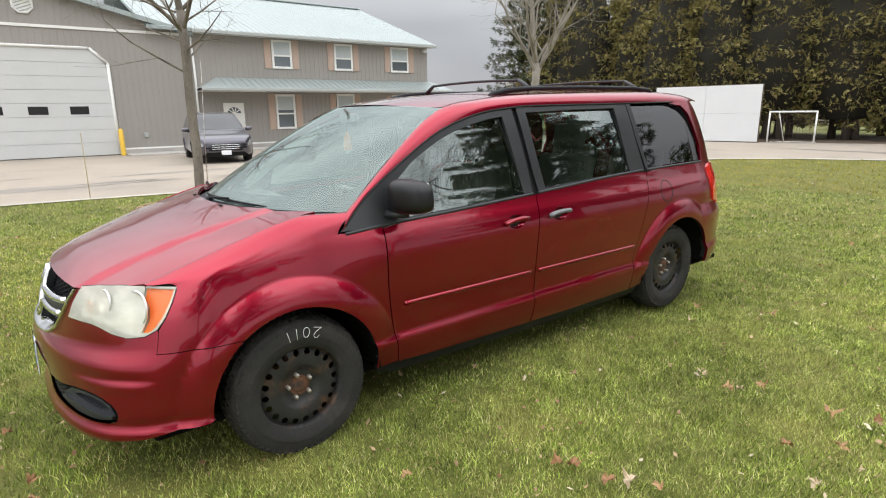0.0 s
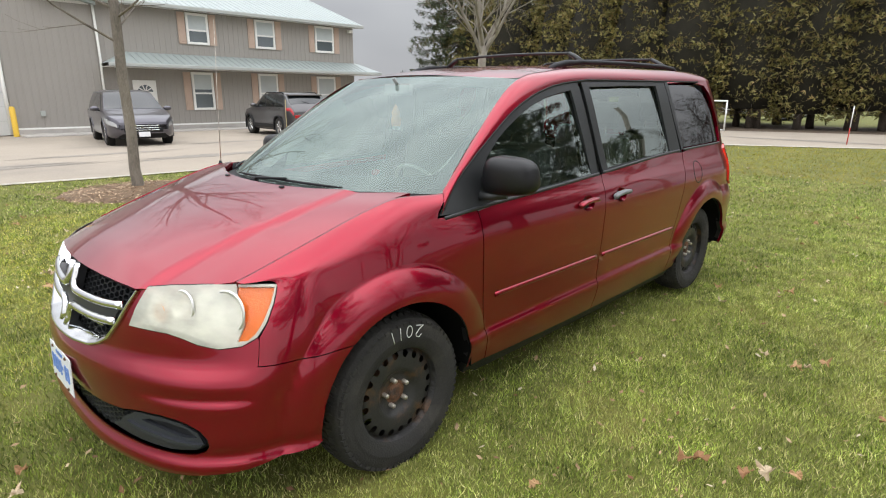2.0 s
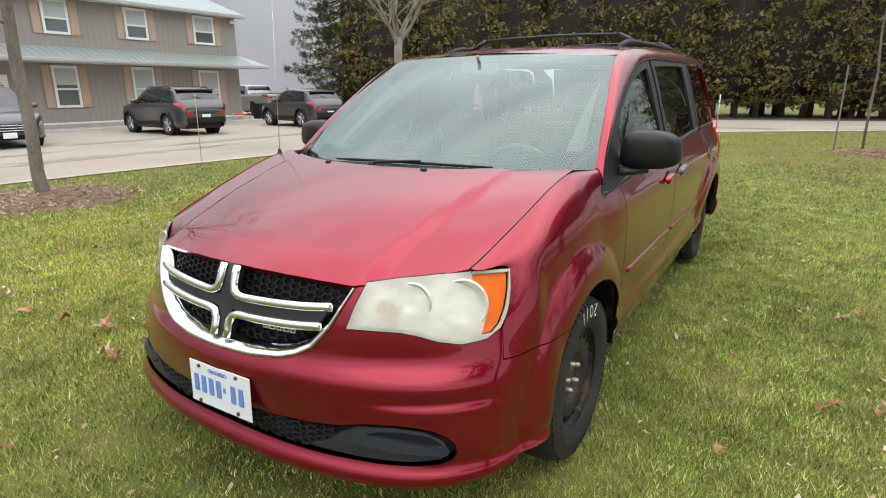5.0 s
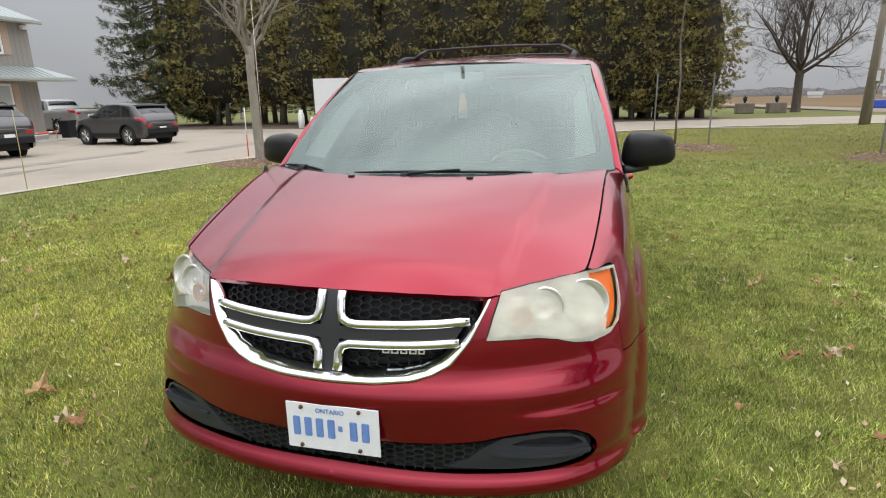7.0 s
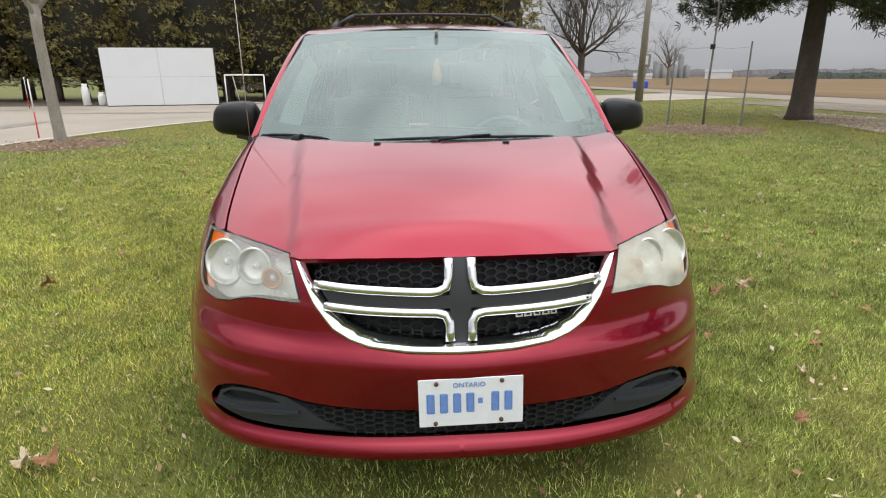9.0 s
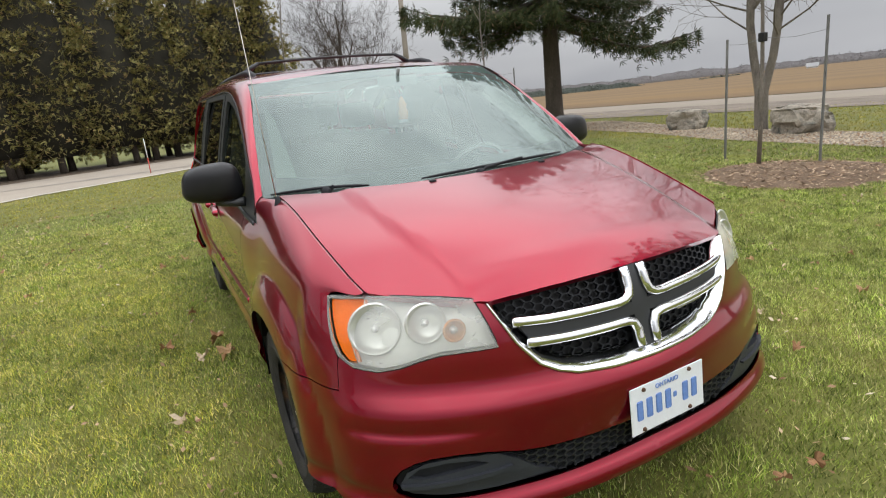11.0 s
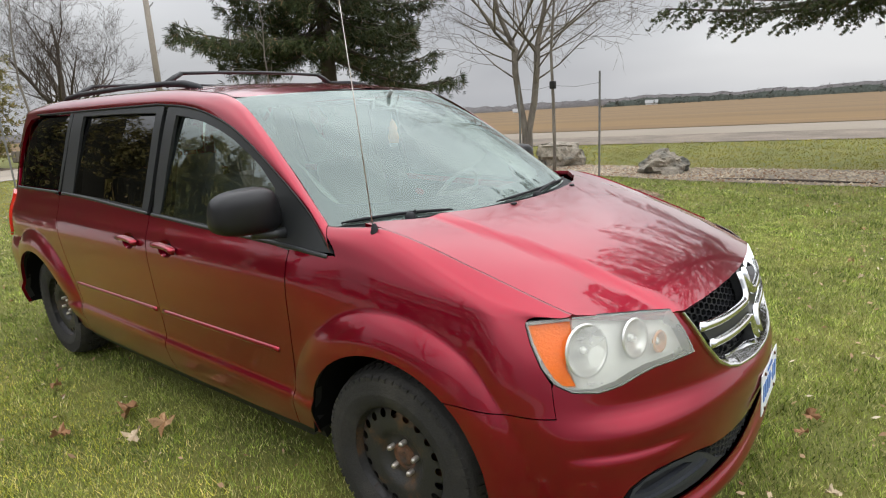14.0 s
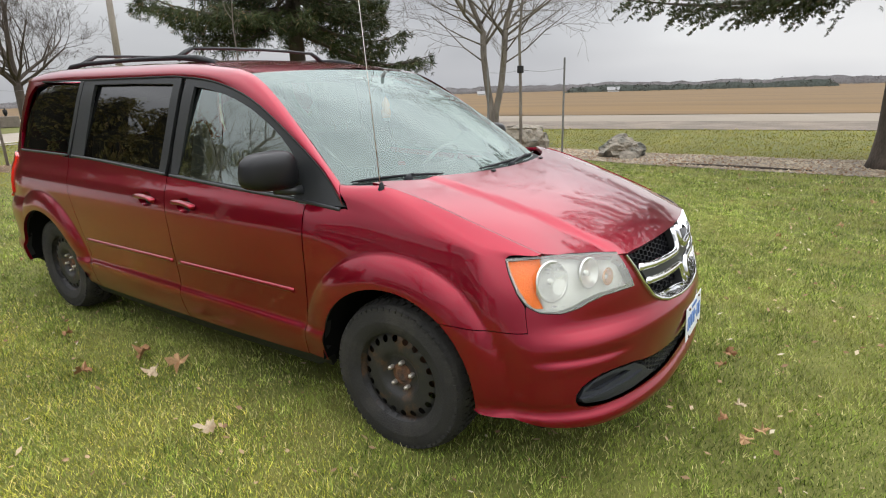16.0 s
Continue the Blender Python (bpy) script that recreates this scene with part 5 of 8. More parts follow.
def screen_n(a, v):
    n = np.cross(screen(a + .004, v) - screen(a - .004, v), screen(a, v + .004) - screen(a, v - .004))
    return n / np.linalg.norm(n, axis=1)[:, None]


border = [(-.995, .005), (.995, .005), (.995, .995), (-.995, .995)]
hole = [(-.93, .125), (-.80, .105), (-.4, .095), (0, .092), (.4, .095), (.80, .105), (.93, .125), (.955, .20), (.962, .5), (.955, .80), (.93, .865), (.8, .885), (.4, .90), (0, .90), (-.4, .90), (-.8, .885), (-.93, .865), (-.955, .80), (-.962, .5), (-.955, .20)]
frit = material("black_glass_border", (0.02, 0.022, 0.022), rough=0.55)
panel("glass_border", border, frit, screen_ob, surf=screen_p, norm=screen_n, step=0.06, holes=[hole], thick=0.002)
part("cowl", grid_mesh("cowl", [[(a * .84, -.085 + .385 * abs(a) ** 2.2 - .05 + .09 * v, 1.094 + .030 * v - .012 * abs(a) ** 2.2) for a in np.linspace(-1, 1, 25)] for v in np.linspace(0, 1, 4)]), black_plastic, van)
for x0, x1, hub in ((-.27, .485, -.03), (-.79, -.46, -.62)):
    pv = Vector((hub, -.055 + .385 * abs(hub / .835) ** 2.2 - .015, 1.122))
    blade = [tuple(screen((x0 + (x1 - x0) * k / 8) / .82, .004 + .014 * math.sin(math.pi * k / 8), .010)) for k in range(9)]
    wiper = part("wiper", tube(blade, [.003] + [.006] * 7 + [.003], 6), black_plastic, van, "black windscreen wiper")
    arm = [tuple(pv), tuple(pv + Vector((.03, .0, .020))), tuple(Vector(blade[5]) + Vector((0, -.006, .010)))]
    part("wiper_arm", tube(arm, [.010, .007, .005], 6), black_plastic, wiper)
    part("wiper_hub", lathe([(1.095, .022), (1.130, .020), (1.142, .012), (1.144, .001)], 12, axis="z"), black_plastic, wiper).matrix_basis = pose(pv.x, pv.y, 0)
# pillar trim; bright sky through the side windows is put into its pale colour
lit_trim = material("sky_lit_pillar_trim", (0.40, 0.42, 0.39), rough=0.8, var=0.06, scale=8, fine=120)
for sd in (1, -1):
    rows = [[tuple(screen(sd * (lo + (.925 - lo) * u), v, -.05 - .08 * (1 - u))) for u in np.linspace(0, 1, 5)] for v in np.linspace(.10, .84, 12) for lo in [.80 + .07 * v]]
    part("inner_pillar_trim", grid_mesh("inner_pillar_trim", rows if sd > 0 else [r[::-1] for r in rows]), lit_trim, van, "pale grey windscreen pillar trim with sky brightness in its colour")

# aerial on the passenger's fender
aerial = part("aerial", tube([(-.815, .128, 1.105), (-.822, .150, 1.45), (-.832, .185, 1.93)], [.0021, .0017, .0012], 6), zinc, van, "thin bent whip aerial")
part("aerial_base", lathe([(1.075, .020), (1.100, .019), (1.118, .013), (1.138, .007), (1.140, 0.001)], 14, axis="z"), black_plastic, aerial).matrix_basis = pose(-.812, .125, 0)

# mirrors
mirror_black = material("black_mirror_shell", (0.009, 0.009, 0.010), rough=0.36, spec=0.35, var=0.1, scale=9, fine=260, bump=0.06)
for sd in (1, -1):
    bm = bmesh.new()
    bmesh.ops.create_uvsphere(bm, u_segments=28, v_segments=18, radius=1)
    for v in bm.verts:
        s = [math.copysign(abs(c) ** .60, c) for c in v.co]
        w = 1 - .10 * s[2]
        v.co = Vector((sd * (.990 + .122 * s[0] * w), .603 + (.090 if s[1] < 0 else .070) * s[1] * (1 - .22 * abs(s[0])) + .02 * s[0], 1.176 + .083 * s[2] * (1 - .10 * s[0])))
    if sd < 0:
        bmesh.ops.reverse_faces(bm, faces=bm.faces)
    mir = part("door_mirror", bm, mirror_black, van, "black textured plastic door mirror", True)
    part("mirror_arm", tube([(sd * .875, .53, 1.085), (sd * .92, .55, 1.083), (sd * .985, .58, 1.098)], [.022, .018, .022], 10), pillar_black, mir)
    part("mirror_glass", rounded(sd * .976 - .068, .664, 1.118, sd * .976 + .068, .674, 1.240, .002, 1), chrome, mir)

# roof rails and cross bars
rack = new("roof_rack")
rack.parent = van
tagged(rack, "black roof rails with two cross bars")
for sd in (1, -1):
    pts = [(1.44, .0), (1.50, .022), (1.62, .040), (1.80, .046), (2.3, .046), (2.9, .044), (3.10, .034), (3.20, .004)]
    bm = tube([(sd * .575, y, float(roof_mid(y)) - .038 + h) for y, h in pts], [.010, .018, .019, .015, .013, .015, .017, .008], 10)
    part("roof_rail", bm, black_plastic, rack)
for yb in (1.82, 2.95):
    z0 = 1.762
    bar = part("cross_bar", tube([(x, yb, z0 - .012 * (x / .5) ** 2) for x in (-.475, -.25, 0, .25, .475)], .0095, 8), pillar_black, rack)
    for sd in (1, -1):
        part("bar_foot", tube([(sd * .470, yb, z0 - .010), (sd * .515, yb, z0 - .032), (sd * .570, yb, float(roof_mid(yb)) + .002)], [.012, .015, .020], 8), pillar_black, bar)


# wheels
def make_wheel():
    """A wheel about the x axis, its outer face towards +x."""
    w = new("wheel")
    tagged(w, "black steel wheel with rusty hub and a winter tyre")
    prof = [(-.095, .200), (-.106, .212), (-.113, .245), (-.115, .275), (-.110, .300), (-.100, .318), (-.085, .327), (-.04, .331), (0, .332), (.04, .331), (.085, .327), (.100, .318), (.110, .300), (.115, .275), (.1145, .262), (.1165, .258), (.1155, .252), (.113, .240), (.106, .212), (.095, .200)]
    tyre = part("tyre", lathe(prof, 72), rubber, w)
    verts, faces = [], []
    rnd = random.Random(4)
    for row, (a0, a1, r0, r1) in enumerate(((.052, .111, .331, .306), (.006, .046, .333, .332), (-.046, -.006, .333, .332), (-.111, -.052, .331, .306))):
        for k in range(60):
            th, d = 2 * math.pi * (k + (.5 if row % 2 else 0)) / 60, 2 * math.pi / 60 * .34
            o = len(verts)
            for rr, h in ((0, -.006), (1, .0075)):
                for a, r in ((a0, r0 if row < 2 else r1), (a1, r1 if row < 2 else r0)):
                    for sgn in (-1, 1):
                        t = th + sgn * d + (.035 if abs(a) > .08 else 0)
                        r2 = r + h
                        verts.append((a, r2 * math.cos(t), r2 * math.sin(t)))
            faces += [tuple(o + i for i in q) for q in ((4, 5, 7, 6), (0, 1, 5, 4), (2, 3, 7, 6), (0, 2, 6, 4), (1, 3, 7, 5))]
    part("tread", arrays("tread", verts, faces), rubber, tyre)
    dish = spl([0.0, .030, .036, .058, .078, .094, .108, .136, .163, .185, .194, .200, .206, .214, .222], [.056, .056, .052, .050, .053, .068, .078, .079, .077, .070, .060, .056, .064, .095, .101])
    ring = [(.2215 * math.cos(a), .2215 * math.sin(a)) for a in np.linspace(0, 2 * math.pi, 61)[:-1]]
    holes = [[(.032 * math.cos(a), .032 * math.sin(a)) for a in np.linspace(0, 2 * math.pi, 17)[:-1]]]
    for k in range(20):
        c, s = math.cos(2 * math.pi * (k + .5) / 20), math.sin(2 * math.pi * (k + .5) / 20)
        holes.append([(c * (.171 + .0160 * math.cos(a)) - s * .0150 * math.sin(a), s * (.171 + .0160 * math.cos(a)) + c * .0145 * math.sin(a)) for a in np.linspace(0, 2 * math.pi, 11)[:-1]])
    v, f = flat_mesh(ring, holes, 0.014)
    r = np.hypot(v[:, 0], v[:, 1])
    rim = part("rim", arrays("rim", np.stack([dish(r), v[:, 0], v[:, 1]], -1), f), steel_wheel, w)
    rim.data.polygons.foreach_set("use_smooth", [True] * len(rim.data.polygons))
    part("barrel", lathe([(.100, .2215), (.04, .196), (-.06, .190), (-.09, .21)], 40), steel_wheel, rim)
    part("hub_cap", lathe([(.020, .075), (.030, .060), (.052, .040), (.060, .030), (.062, .018), (.058, .002)], 20), rust, w)
    part("brake_disc", lathe([(.010, .05), (.010, .140), (-.010, .140)], 32), rust, w)
    part("hub_plate", lathe([(.0535, .030), (.0545, .040), (.0545, .046), (.0535, .050)], 26), rust, w)
    for k in range(5):
        c, s = math.cos(2 * math.pi * k / 5 + .3), math.sin(2 * math.pi * k / 5 + .3)
        nut = part("lug_nut", lathe([(.050, .0105), (.074, .0105), (.079, .0075), (.080, .0005)], 6), zinc, w)
        nut.matrix_basis = pose(0, .0572 * c, .0572 * s)
    return w


wheel = make_wheel()
wheel.parent = van
wheel.matrix_basis = pose(.828, 0, HUB_Z, 12, 0, 0)
for m in (pose(.79, AXLE - .02, HUB_Z, 77, 0, 0), pose(-.828, 0, HUB_Z, 140, 0, 180), pose(-.79, AXLE - .02, HUB_Z, 33, 0, 180)):
    copy_thing(wheel, m)
chalk = material("white_marker", (0.75, 0.75, 0.72), rough=0.9, var=0.2, scale=80, fine=300)


def chalk_figure(strokes, y0):
    """A thin hand-drawn figure upside down on the front tyre's flank; strokes are (across, up) in centimetres."""
    bm = bmesh.new()
    for st in strokes:
        pts = []
        for a, b in st:
            y, h = (y0 + a * .01) * 1.7, -b * .016
            r = .304 + h
            th = y / .285
            pts.append((.9455 - max(0, r - .285) * .10, r * math.sin(th), HUB_Z + r * math.cos(th)))
        tube(pts, .0016, 5, bm)
    ob = part("chalk_figure", bm, chalk, van, "thin hand-drawn white tyre mark")


two = [[(-1.0, 2.4), (-.4, 3.2), (.5, 3.2), (.9, 2.5), (.3, 1.4), (-.6, .5), (-1.1, .1), (1.2, .2)]]
chalk_figure([[(-x, z) for x, z in two[0]]], .052)
chalk_figure([[(.9 * math.cos(a), 1.6 + 1.5 * math.sin(a)) for a in np.linspace(0, 2 * math.pi, 14)]], .020)
chalk_figure([[(.1, 0), (0, 3.2)]], -.008)
chalk_figure([[(0, 0), (.15, 3.2)]], -.032)

# wheel housings, underbody
liner_black = material("wheel_arch_liner", (0.006, 0.006, 0.006), rough=0.95, spec=0.1)
for sd in (1, -1):
    for wy in (0, AXLE):
        rows = [[(sd * x, wy + (ARCH + .012) * math.cos(radians(a)), HUB_Z + (ARCH + .012) * math.sin(radians(a))) for a in np.linspace(-3, 183, 28)] for x in (.935, .70, .55)]
        part("wheel_housing", grid_mesh("wheel_housing", rows), liner_black, van)
        part("wheel_housing_wall", box(min(sd * .54, sd * .56), wy - .42, .18, max(sd * .54, sd * .56), wy + .42, .76), liner_black, van)
part("underbody", box(-.80, -.62, .235, .80, 3.95, .275, .01, 1), liner_black, van)
part("nose_underside", box(-.55, -.72, .30, .55, -.30, .33, .01, 1), liner_black, van)
part("firewall", box(-.80, .42, .30, .80, .45, 1.02), gloss_black, van)

# cabin
trim_grey = material("interior_plastic", (0.24, 0.245, 0.235), rough=0.7, var=0.12, scale=10, fine=150)
fabric = material("grey_seat_fabric", (0.36, 0.365, 0.35), rough=0.95, var=0.15, scale=14, fine=260, bump=0.2)
part("cabin_floor", box(-.78, .45, .30, .78, 3.9, .34), trim_grey, van)
dash = part("dashboard", grid_mesh("dashboard", [[(x, .12 + .40 * v + .10 * (abs(x) / .8) ** 2 * (1 - v), 1.045 + .035 * math.sin(math.pi * v) - (.25 * max(0, v - .85) / .15)) for x in np.linspace(-.80, .80, 17)] for v in np.linspace(0, 1, 12)]), trim_grey, van)
wheel_s = part("steering_wheel", lathe([(-.012, .178), (0, .190), (.012, .178), (0, .166), (-.012, .178)], 30, axis="z"), trim_grey, van)
wheel_s.matrix_basis = pose(.37, .66, 1.02, -58, 0, 0)
part("steering_hub", rounded(-.17, -.05, -.025, .17, .06, .0, .012), trim_grey, wheel_s)


def seat(x, y, w=.50):
    st = new("seat")
    st.parent = van
    part("cushion", rounded(x - w / 2, y, .52, x + w / 2, y + .52, .70, .05), fabric, st)
    bm = rounded(x - w / 2 + .01, 0, .0, x + w / 2 - .01, .14, .62, .05)
    bm.transform(pose(0, y + .48, .64, -14, 0, 0))
    part("seat_back", bm, fabric, st)
    bm = rounded(x - .14, 0, 0, x + .14, .09, .19, .04)
    bm.transform(pose(0, y + .66, 1.27, -8, 0, 0))
    hr = part("headrest", bm, fabric, st)
    for dx in (-.06, .06):
        part("post", tube([(x + dx, y + .66, 1.20), (x + dx, y + .69, 1.33)], .006, 6), zinc, hr)


for x, y in ((.37, .80), (-.37, .80), (.36, 1.75), (-.36, 1.75), (.34, 2.68), (-.34, 2.68)):
    seat(x, y)
orange = material("orange_card", (1.0, 0.40, 0.11), rough=0.6)
fresh = part("air_freshener", lathe([(-.055, .001), (-.053, .022), (-.02, .026), (.0, .018), (.015, .022), (.045, .008), (.055, .002)], 14, axis="z"), orange, van, "orange hanging air freshener")
fresh.matrix_basis = pose(.03, .78, 1.40) @ Matrix.Scale(1.1, 4)
part("tag", box(-.022, -.004, -.070, .022, .004, -.055), plate_white, fresh)
part("cord", tube([(0, 0, .05), (0, .01, .13)], .0015, 5), trim_grey, fresh)
rv = part("inside_mirror", rounded(-.11, -.015, -.03, .11, .015, .03, .012), trim_grey, van)
rv.matrix_basis = pose(.03, .80, 1.54)
part("mirror_stalk", tube([(0, 0, .02), (0, -.03, .06)], .01, 6), trim_grey, rv)


# ---- parked cars in the lot ----
def make_car(name, label, loc, rz, length, width, belt_z, top, glass_y, doors, paint, clad=True, bars=False, bed=None, wheel_r=.345, base=.585):
    """A parked car, its nose towards -y, origin between the wheels on the ground. top: the middle line from nose to tail as (share of the length, height);
    glass_y: shares at the windscreen's foot and head and the rear glass's head and foot; doors: shares at which the side windows part."""
    car = thing(name, label, "car", loc, rz)
    hw, L0, L = width / 2, -length / 2, length
    wb = length * base
    axles = (-wb / 2 - .04, wb / 2 - .04)
    line = soft(lambda y: np.interp(y, [L0 + u * L for u, z in top], [z for u, z in top]), L0, L0 + L, .035)
    n_low = 8

    def section(y):
        """Half a cross-section from the sill to the middle of the top."""
        e0, e1 = min(1, (y - L0) / .75), min(1, (L0 + L - y) / .55)
        w = hw * (1 - .30 * (1 - e0) ** 2.6) * (1 - .20 * (1 - e1) ** 2.6)
        t = float(line(y))
        b = min(belt_z + .05 * (y - L0) / L, t - .045)
        lo = .235 + .13 * (1 - min(1, e0 * 2)) ** 2 + .20 * (1 - min(1, e1 * 2)) ** 2
        h = t - b
        low = [(w * .86, lo), (w * .96, lo + .05), (w * .985, lo + .14), (w * .975, lo + .26), (w * .995, lo + (b - lo) * .62), (w, b - .17), (w * .985, b - .06), (w * .945, b)]
        rim = min(.085, .45 * h)
        rw = w * .945 - .30 * h
        high = [(w * .945 + (rw - w * .945) * s ** 1.25, b + (h - rim) * s) for s in (.12, .3, .5, .7, .88, 1)]
        crown = [(rw * .965, t - rim * .55), (rw * .88, t - rim * .28), (rw * .6, t - rim * .08), (rw * .3, t - rim * .02), (0, t)]
        return low + high + crown

    ys = np.concatenate([L0 + np.array([0, .015, .04, .08, .13, .19, .26]), np.linspace(L0 + .33, L0 + L - .30, 78), L0 + L - np.array([.24, .18, .13, .08, .04, .015, 0])])
    half = np.array([section(y) for y in ys])
    m = half.shape[1]
    # the skin, open over the wheels
    verts = [(x, y, z) for y, s in zip(ys, half) for x, z in s] + [(-x, y, z) for y, s in zip(ys, half) for x, z in s[:-1]]
    off = len(ys) * m

    def vid(i, j, sd):
        return i * m + j if sd > 0 or j == m - 1 else off + i * (m - 1) + j

    faces = []
    for i in range(len(ys) - 1):
        for j in range(m - 1):
            cy, cz = (ys[i] + ys[i + 1]) / 2, half[i][j:j + 2, 1].mean()
            if j < n_low - 1 and any(math.hypot(cy - a, cz - wheel_r) < wheel_r + .055 for a in axles):
                continue
            for sd in (1, -1):
                q = (vid(i, j, sd), vid(i, j + 1, sd), vid(i + 1, j + 1, sd), vid(i + 1, j, sd))
                faces.append(q[::-1] if sd > 0 else q)
    for i, flip in ((0, False), (len(ys) - 1, True)):
        ring = [vid(i, j, 1) for j in range(m)] + [vid(i, j, -1) for j in range(m - 2, -1, -1)]
        faces.append(tuple(ring[::-1] if flip else ring))
    bm = bmesh.new()
    bv = [bm.verts.new(v) for v in verts]
    for q in faces:
        bm.faces.new([bv[k] for k in q])
    bmesh.ops.recalc_face_normals(bm, faces=bm.faces)
    body = part("body", bm, paint, car, smooth_faces=True)

    def at(y, k, lift, sd=1):
        """A point of the skin at section place k, lifted off it."""
        s = np.array(section(min(max(y, L0), L0 + L)))
        j = min(int(k), m - 2)
        p, q = s[j], s[j + 1]
        t = q - p
        nn = np.array((t[1], -t[0])) / (np.linalg.norm(t) + 1e-9)
        x, z = p + (q - p) * (k - j) + nn * lift
        return (sd * x, y, z)

    def patch(nm, k0, k1, front, back, mat, parent, lift=.006, sd=1, nk=6, ny=8):
        """A pane or lamp on the skin between two section places; front and back are its edges' y at foot and head."""
        rows = [[at(front[0] + (front[1] - front[0]) * a + ((back[0] - front[0]) * (1 - a) + (back[1] - front[1]) * a) * b, k0 + (k1 - k0) * a, lift, sd) for b in np.linspace(0, 1, ny)] for a in np.linspace(0, 1, nk)]
        return part(nm, grid_mesh(nm, rows if sd > 0 else [r[::-1] for r in rows]), mat, parent)

    Y = [L0 + u * L for u in glass_y]
    D = [L0 + u * L for u in doors]
    rear_lean = (Y[3] - Y[2]) * .75
    for sd in (1, -1):
        patch("window_surround", n_low - 1 + .25, n_low + 4.95, (Y[0] + .10, Y[1] + .10), (D[-1] + .05, D[-1] - .18), pillar_black, body, .004, sd, 6, 14)
        edges = [(Y[0] + .22, Y[1] + .13)] + [(d, d - .10) for d in D[1:-1]] + [(D[-1], D[-1] - .20)]
        for a, b in zip(edges[:-1], edges[1:]):
            patch("side_window", n_low - 1 + .5, n_low + 4.6, (a[0] + .03, a[1] + .03), (b[0] - .03, b[1] - .03), car_glass, body, .009, sd)
        for d in D[:-1]:
            p0 = at(d + .30, 6.4, .012, sd)
            p1 = at(d + .48, 6.4, .012, sd)
            part("handle", tube([p0, Vector(p0).lerp(Vector(p1), .5) + Vector((sd * .015, 0, 0)), p1], .014, 6), paint, body)
        bm = bmesh.new()
        bmesh.ops.create_uvsphere(bm, u_segments=12, v_segments=8, radius=1)
        bm.transform(Matrix.Translation((sd * (hw + .085), Y[0] + .42, belt_z + .10)) @ Matrix.Diagonal((.125, .06, .075, 1)))
        part("mirror", bm, paint, car, smooth_faces=True)
        part("mirror_foot", tube([(sd * (hw * .9), Y[0] + .42, belt_z + .03), (sd * (hw + .04), Y[0] + .42, belt_z + .06)], .022, 6), black_plastic, car)
        patch("headlamp", 4.6, 6.0, (L0 + .015, L0 + .04), (L0 + .40, L0 + .58), car_lamp, car, .010, sd)
        patch("tail_lamp", 5.4, 6.8, (L0 + L - .22, L0 + L - .42), (L0 + L - .006, L0 + L - .012), tail_red, car, .012, sd)
        xe = section(L0 + L)[5][0]
        zt = section(L0 + L)[6][1]
        part("tail_lamp", rounded(min(sd * xe * .96, sd * xe * .66), L0 + L - .02, zt - .115, max(sd * xe * .96, sd * xe * .66), L0 + L + .016, zt - .01, .012, 2), tail_red, car)
        if clad:
            patch("sill", .05, 2.6, (axles[0] + wheel_r + .05,) * 2, (axles[1] - wheel_r - .05,) * 2, black_plastic, body, .008, sd, 5, 6)
        if bars:
            part("roof_bar", tube([at(Y[1] + .10, n_low + 6.2, .0, sd), at(Y[1] + .30, n_low + 6.2, .045, sd), at(Y[2] - .40, n_low + 6.2, .045, sd), at(Y[2] - .20, n_low + 6.2, 0, sd)], .017, 6), black_plastic, car)
    # glass ahead and behind
    for nm, a, b in (("windscreen", Y[0], Y[1]), ("rear_window", Y[2], Y[3])):
        rows = []
        for y in np.linspace(a + (.03 if nm == "windscreen" else .05), b - .03, 8):
            ks = np.linspace(n_low + 6.2, m - 1, 6)
            r = [at(y, k, .007) for k in ks]
            rows.append(r + [(-x, yy, z) for x, yy, z in r[-2::-1]])
        part(nm, grid_mesh(nm, [r[::-1] for r in rows]), car_glass, body)
    z0, zn = float(line(L0)), section(L0)
    gr = part("grille", rounded(-hw * .44, L0 - .025, z0 - .27, hw * .44, L0 + .05, z0 - .06, .02), black_plastic, car)
    for k in range(3):
        part("grille_bar", rounded(-hw * .45, L0 - .038, z0 - .24 + .065 * k, hw * .45, L0 - .02, z0 - .222 + .065 * k, .006), chrome, gr)
    part("front_intake", rounded(-hw * .56, L0 - .012, zn[0][1] + .04, hw * .56, L0 + .06, zn[0][1] + .15, .02), black_plastic, car)
    part("plate", rounded(-.15, L0 - .045, z0 - .42, .15, L0 - .01, z0 - .28, .004, 1), plate_white, car)
    L1, zr = L0 + L, section(L0 + L)
    part("rear_bumper", rounded(-zr[2][0] * .98, L1 - .10, zr[0][1] - .02, zr[2][0] * .98, L1 + .035, zr[0][1] + (.17 if clad else .09), .03), black_plastic, car)
    zb = float(line(L1))
    hatch = part("hatch", rounded(-zr[5][0] * .84, L1 - .03, zr[0][1] + .26, zr[5][0] * .84, L1 + .010, zb - .06, .03), paint, body)
    part("rear_plate", rounded(-.15, L1 + .004, zb - .36, .15, L1 + .022, zb - .22, .004, 1), plate_white, hatch)
    part("hatch_bar", rounded(-.30, L1 + .004, zb - .19, .30, L1 + .026, zb - .16, .006, 1), black_plastic, hatch)
    if bed is None:
        ry, rz_ = Y[2] - .02, float(line(Y[2] - .02))
        rx = section(ry)[-5][0]
        part("spoiler", rounded(-rx * .96, ry - .14, rz_ - .045, rx * .96, ry + .16, rz_ + .012, .018), paint, body)
        part("rear_wiper", tube([at(Y[3] - .04, m - 1, .015), at(Y[3] - .12, m - 2.0, .018)], .008, 5), black_plastic, car)
    else:
        y0, y1 = L0 + bed[0] * L, L1 - .08
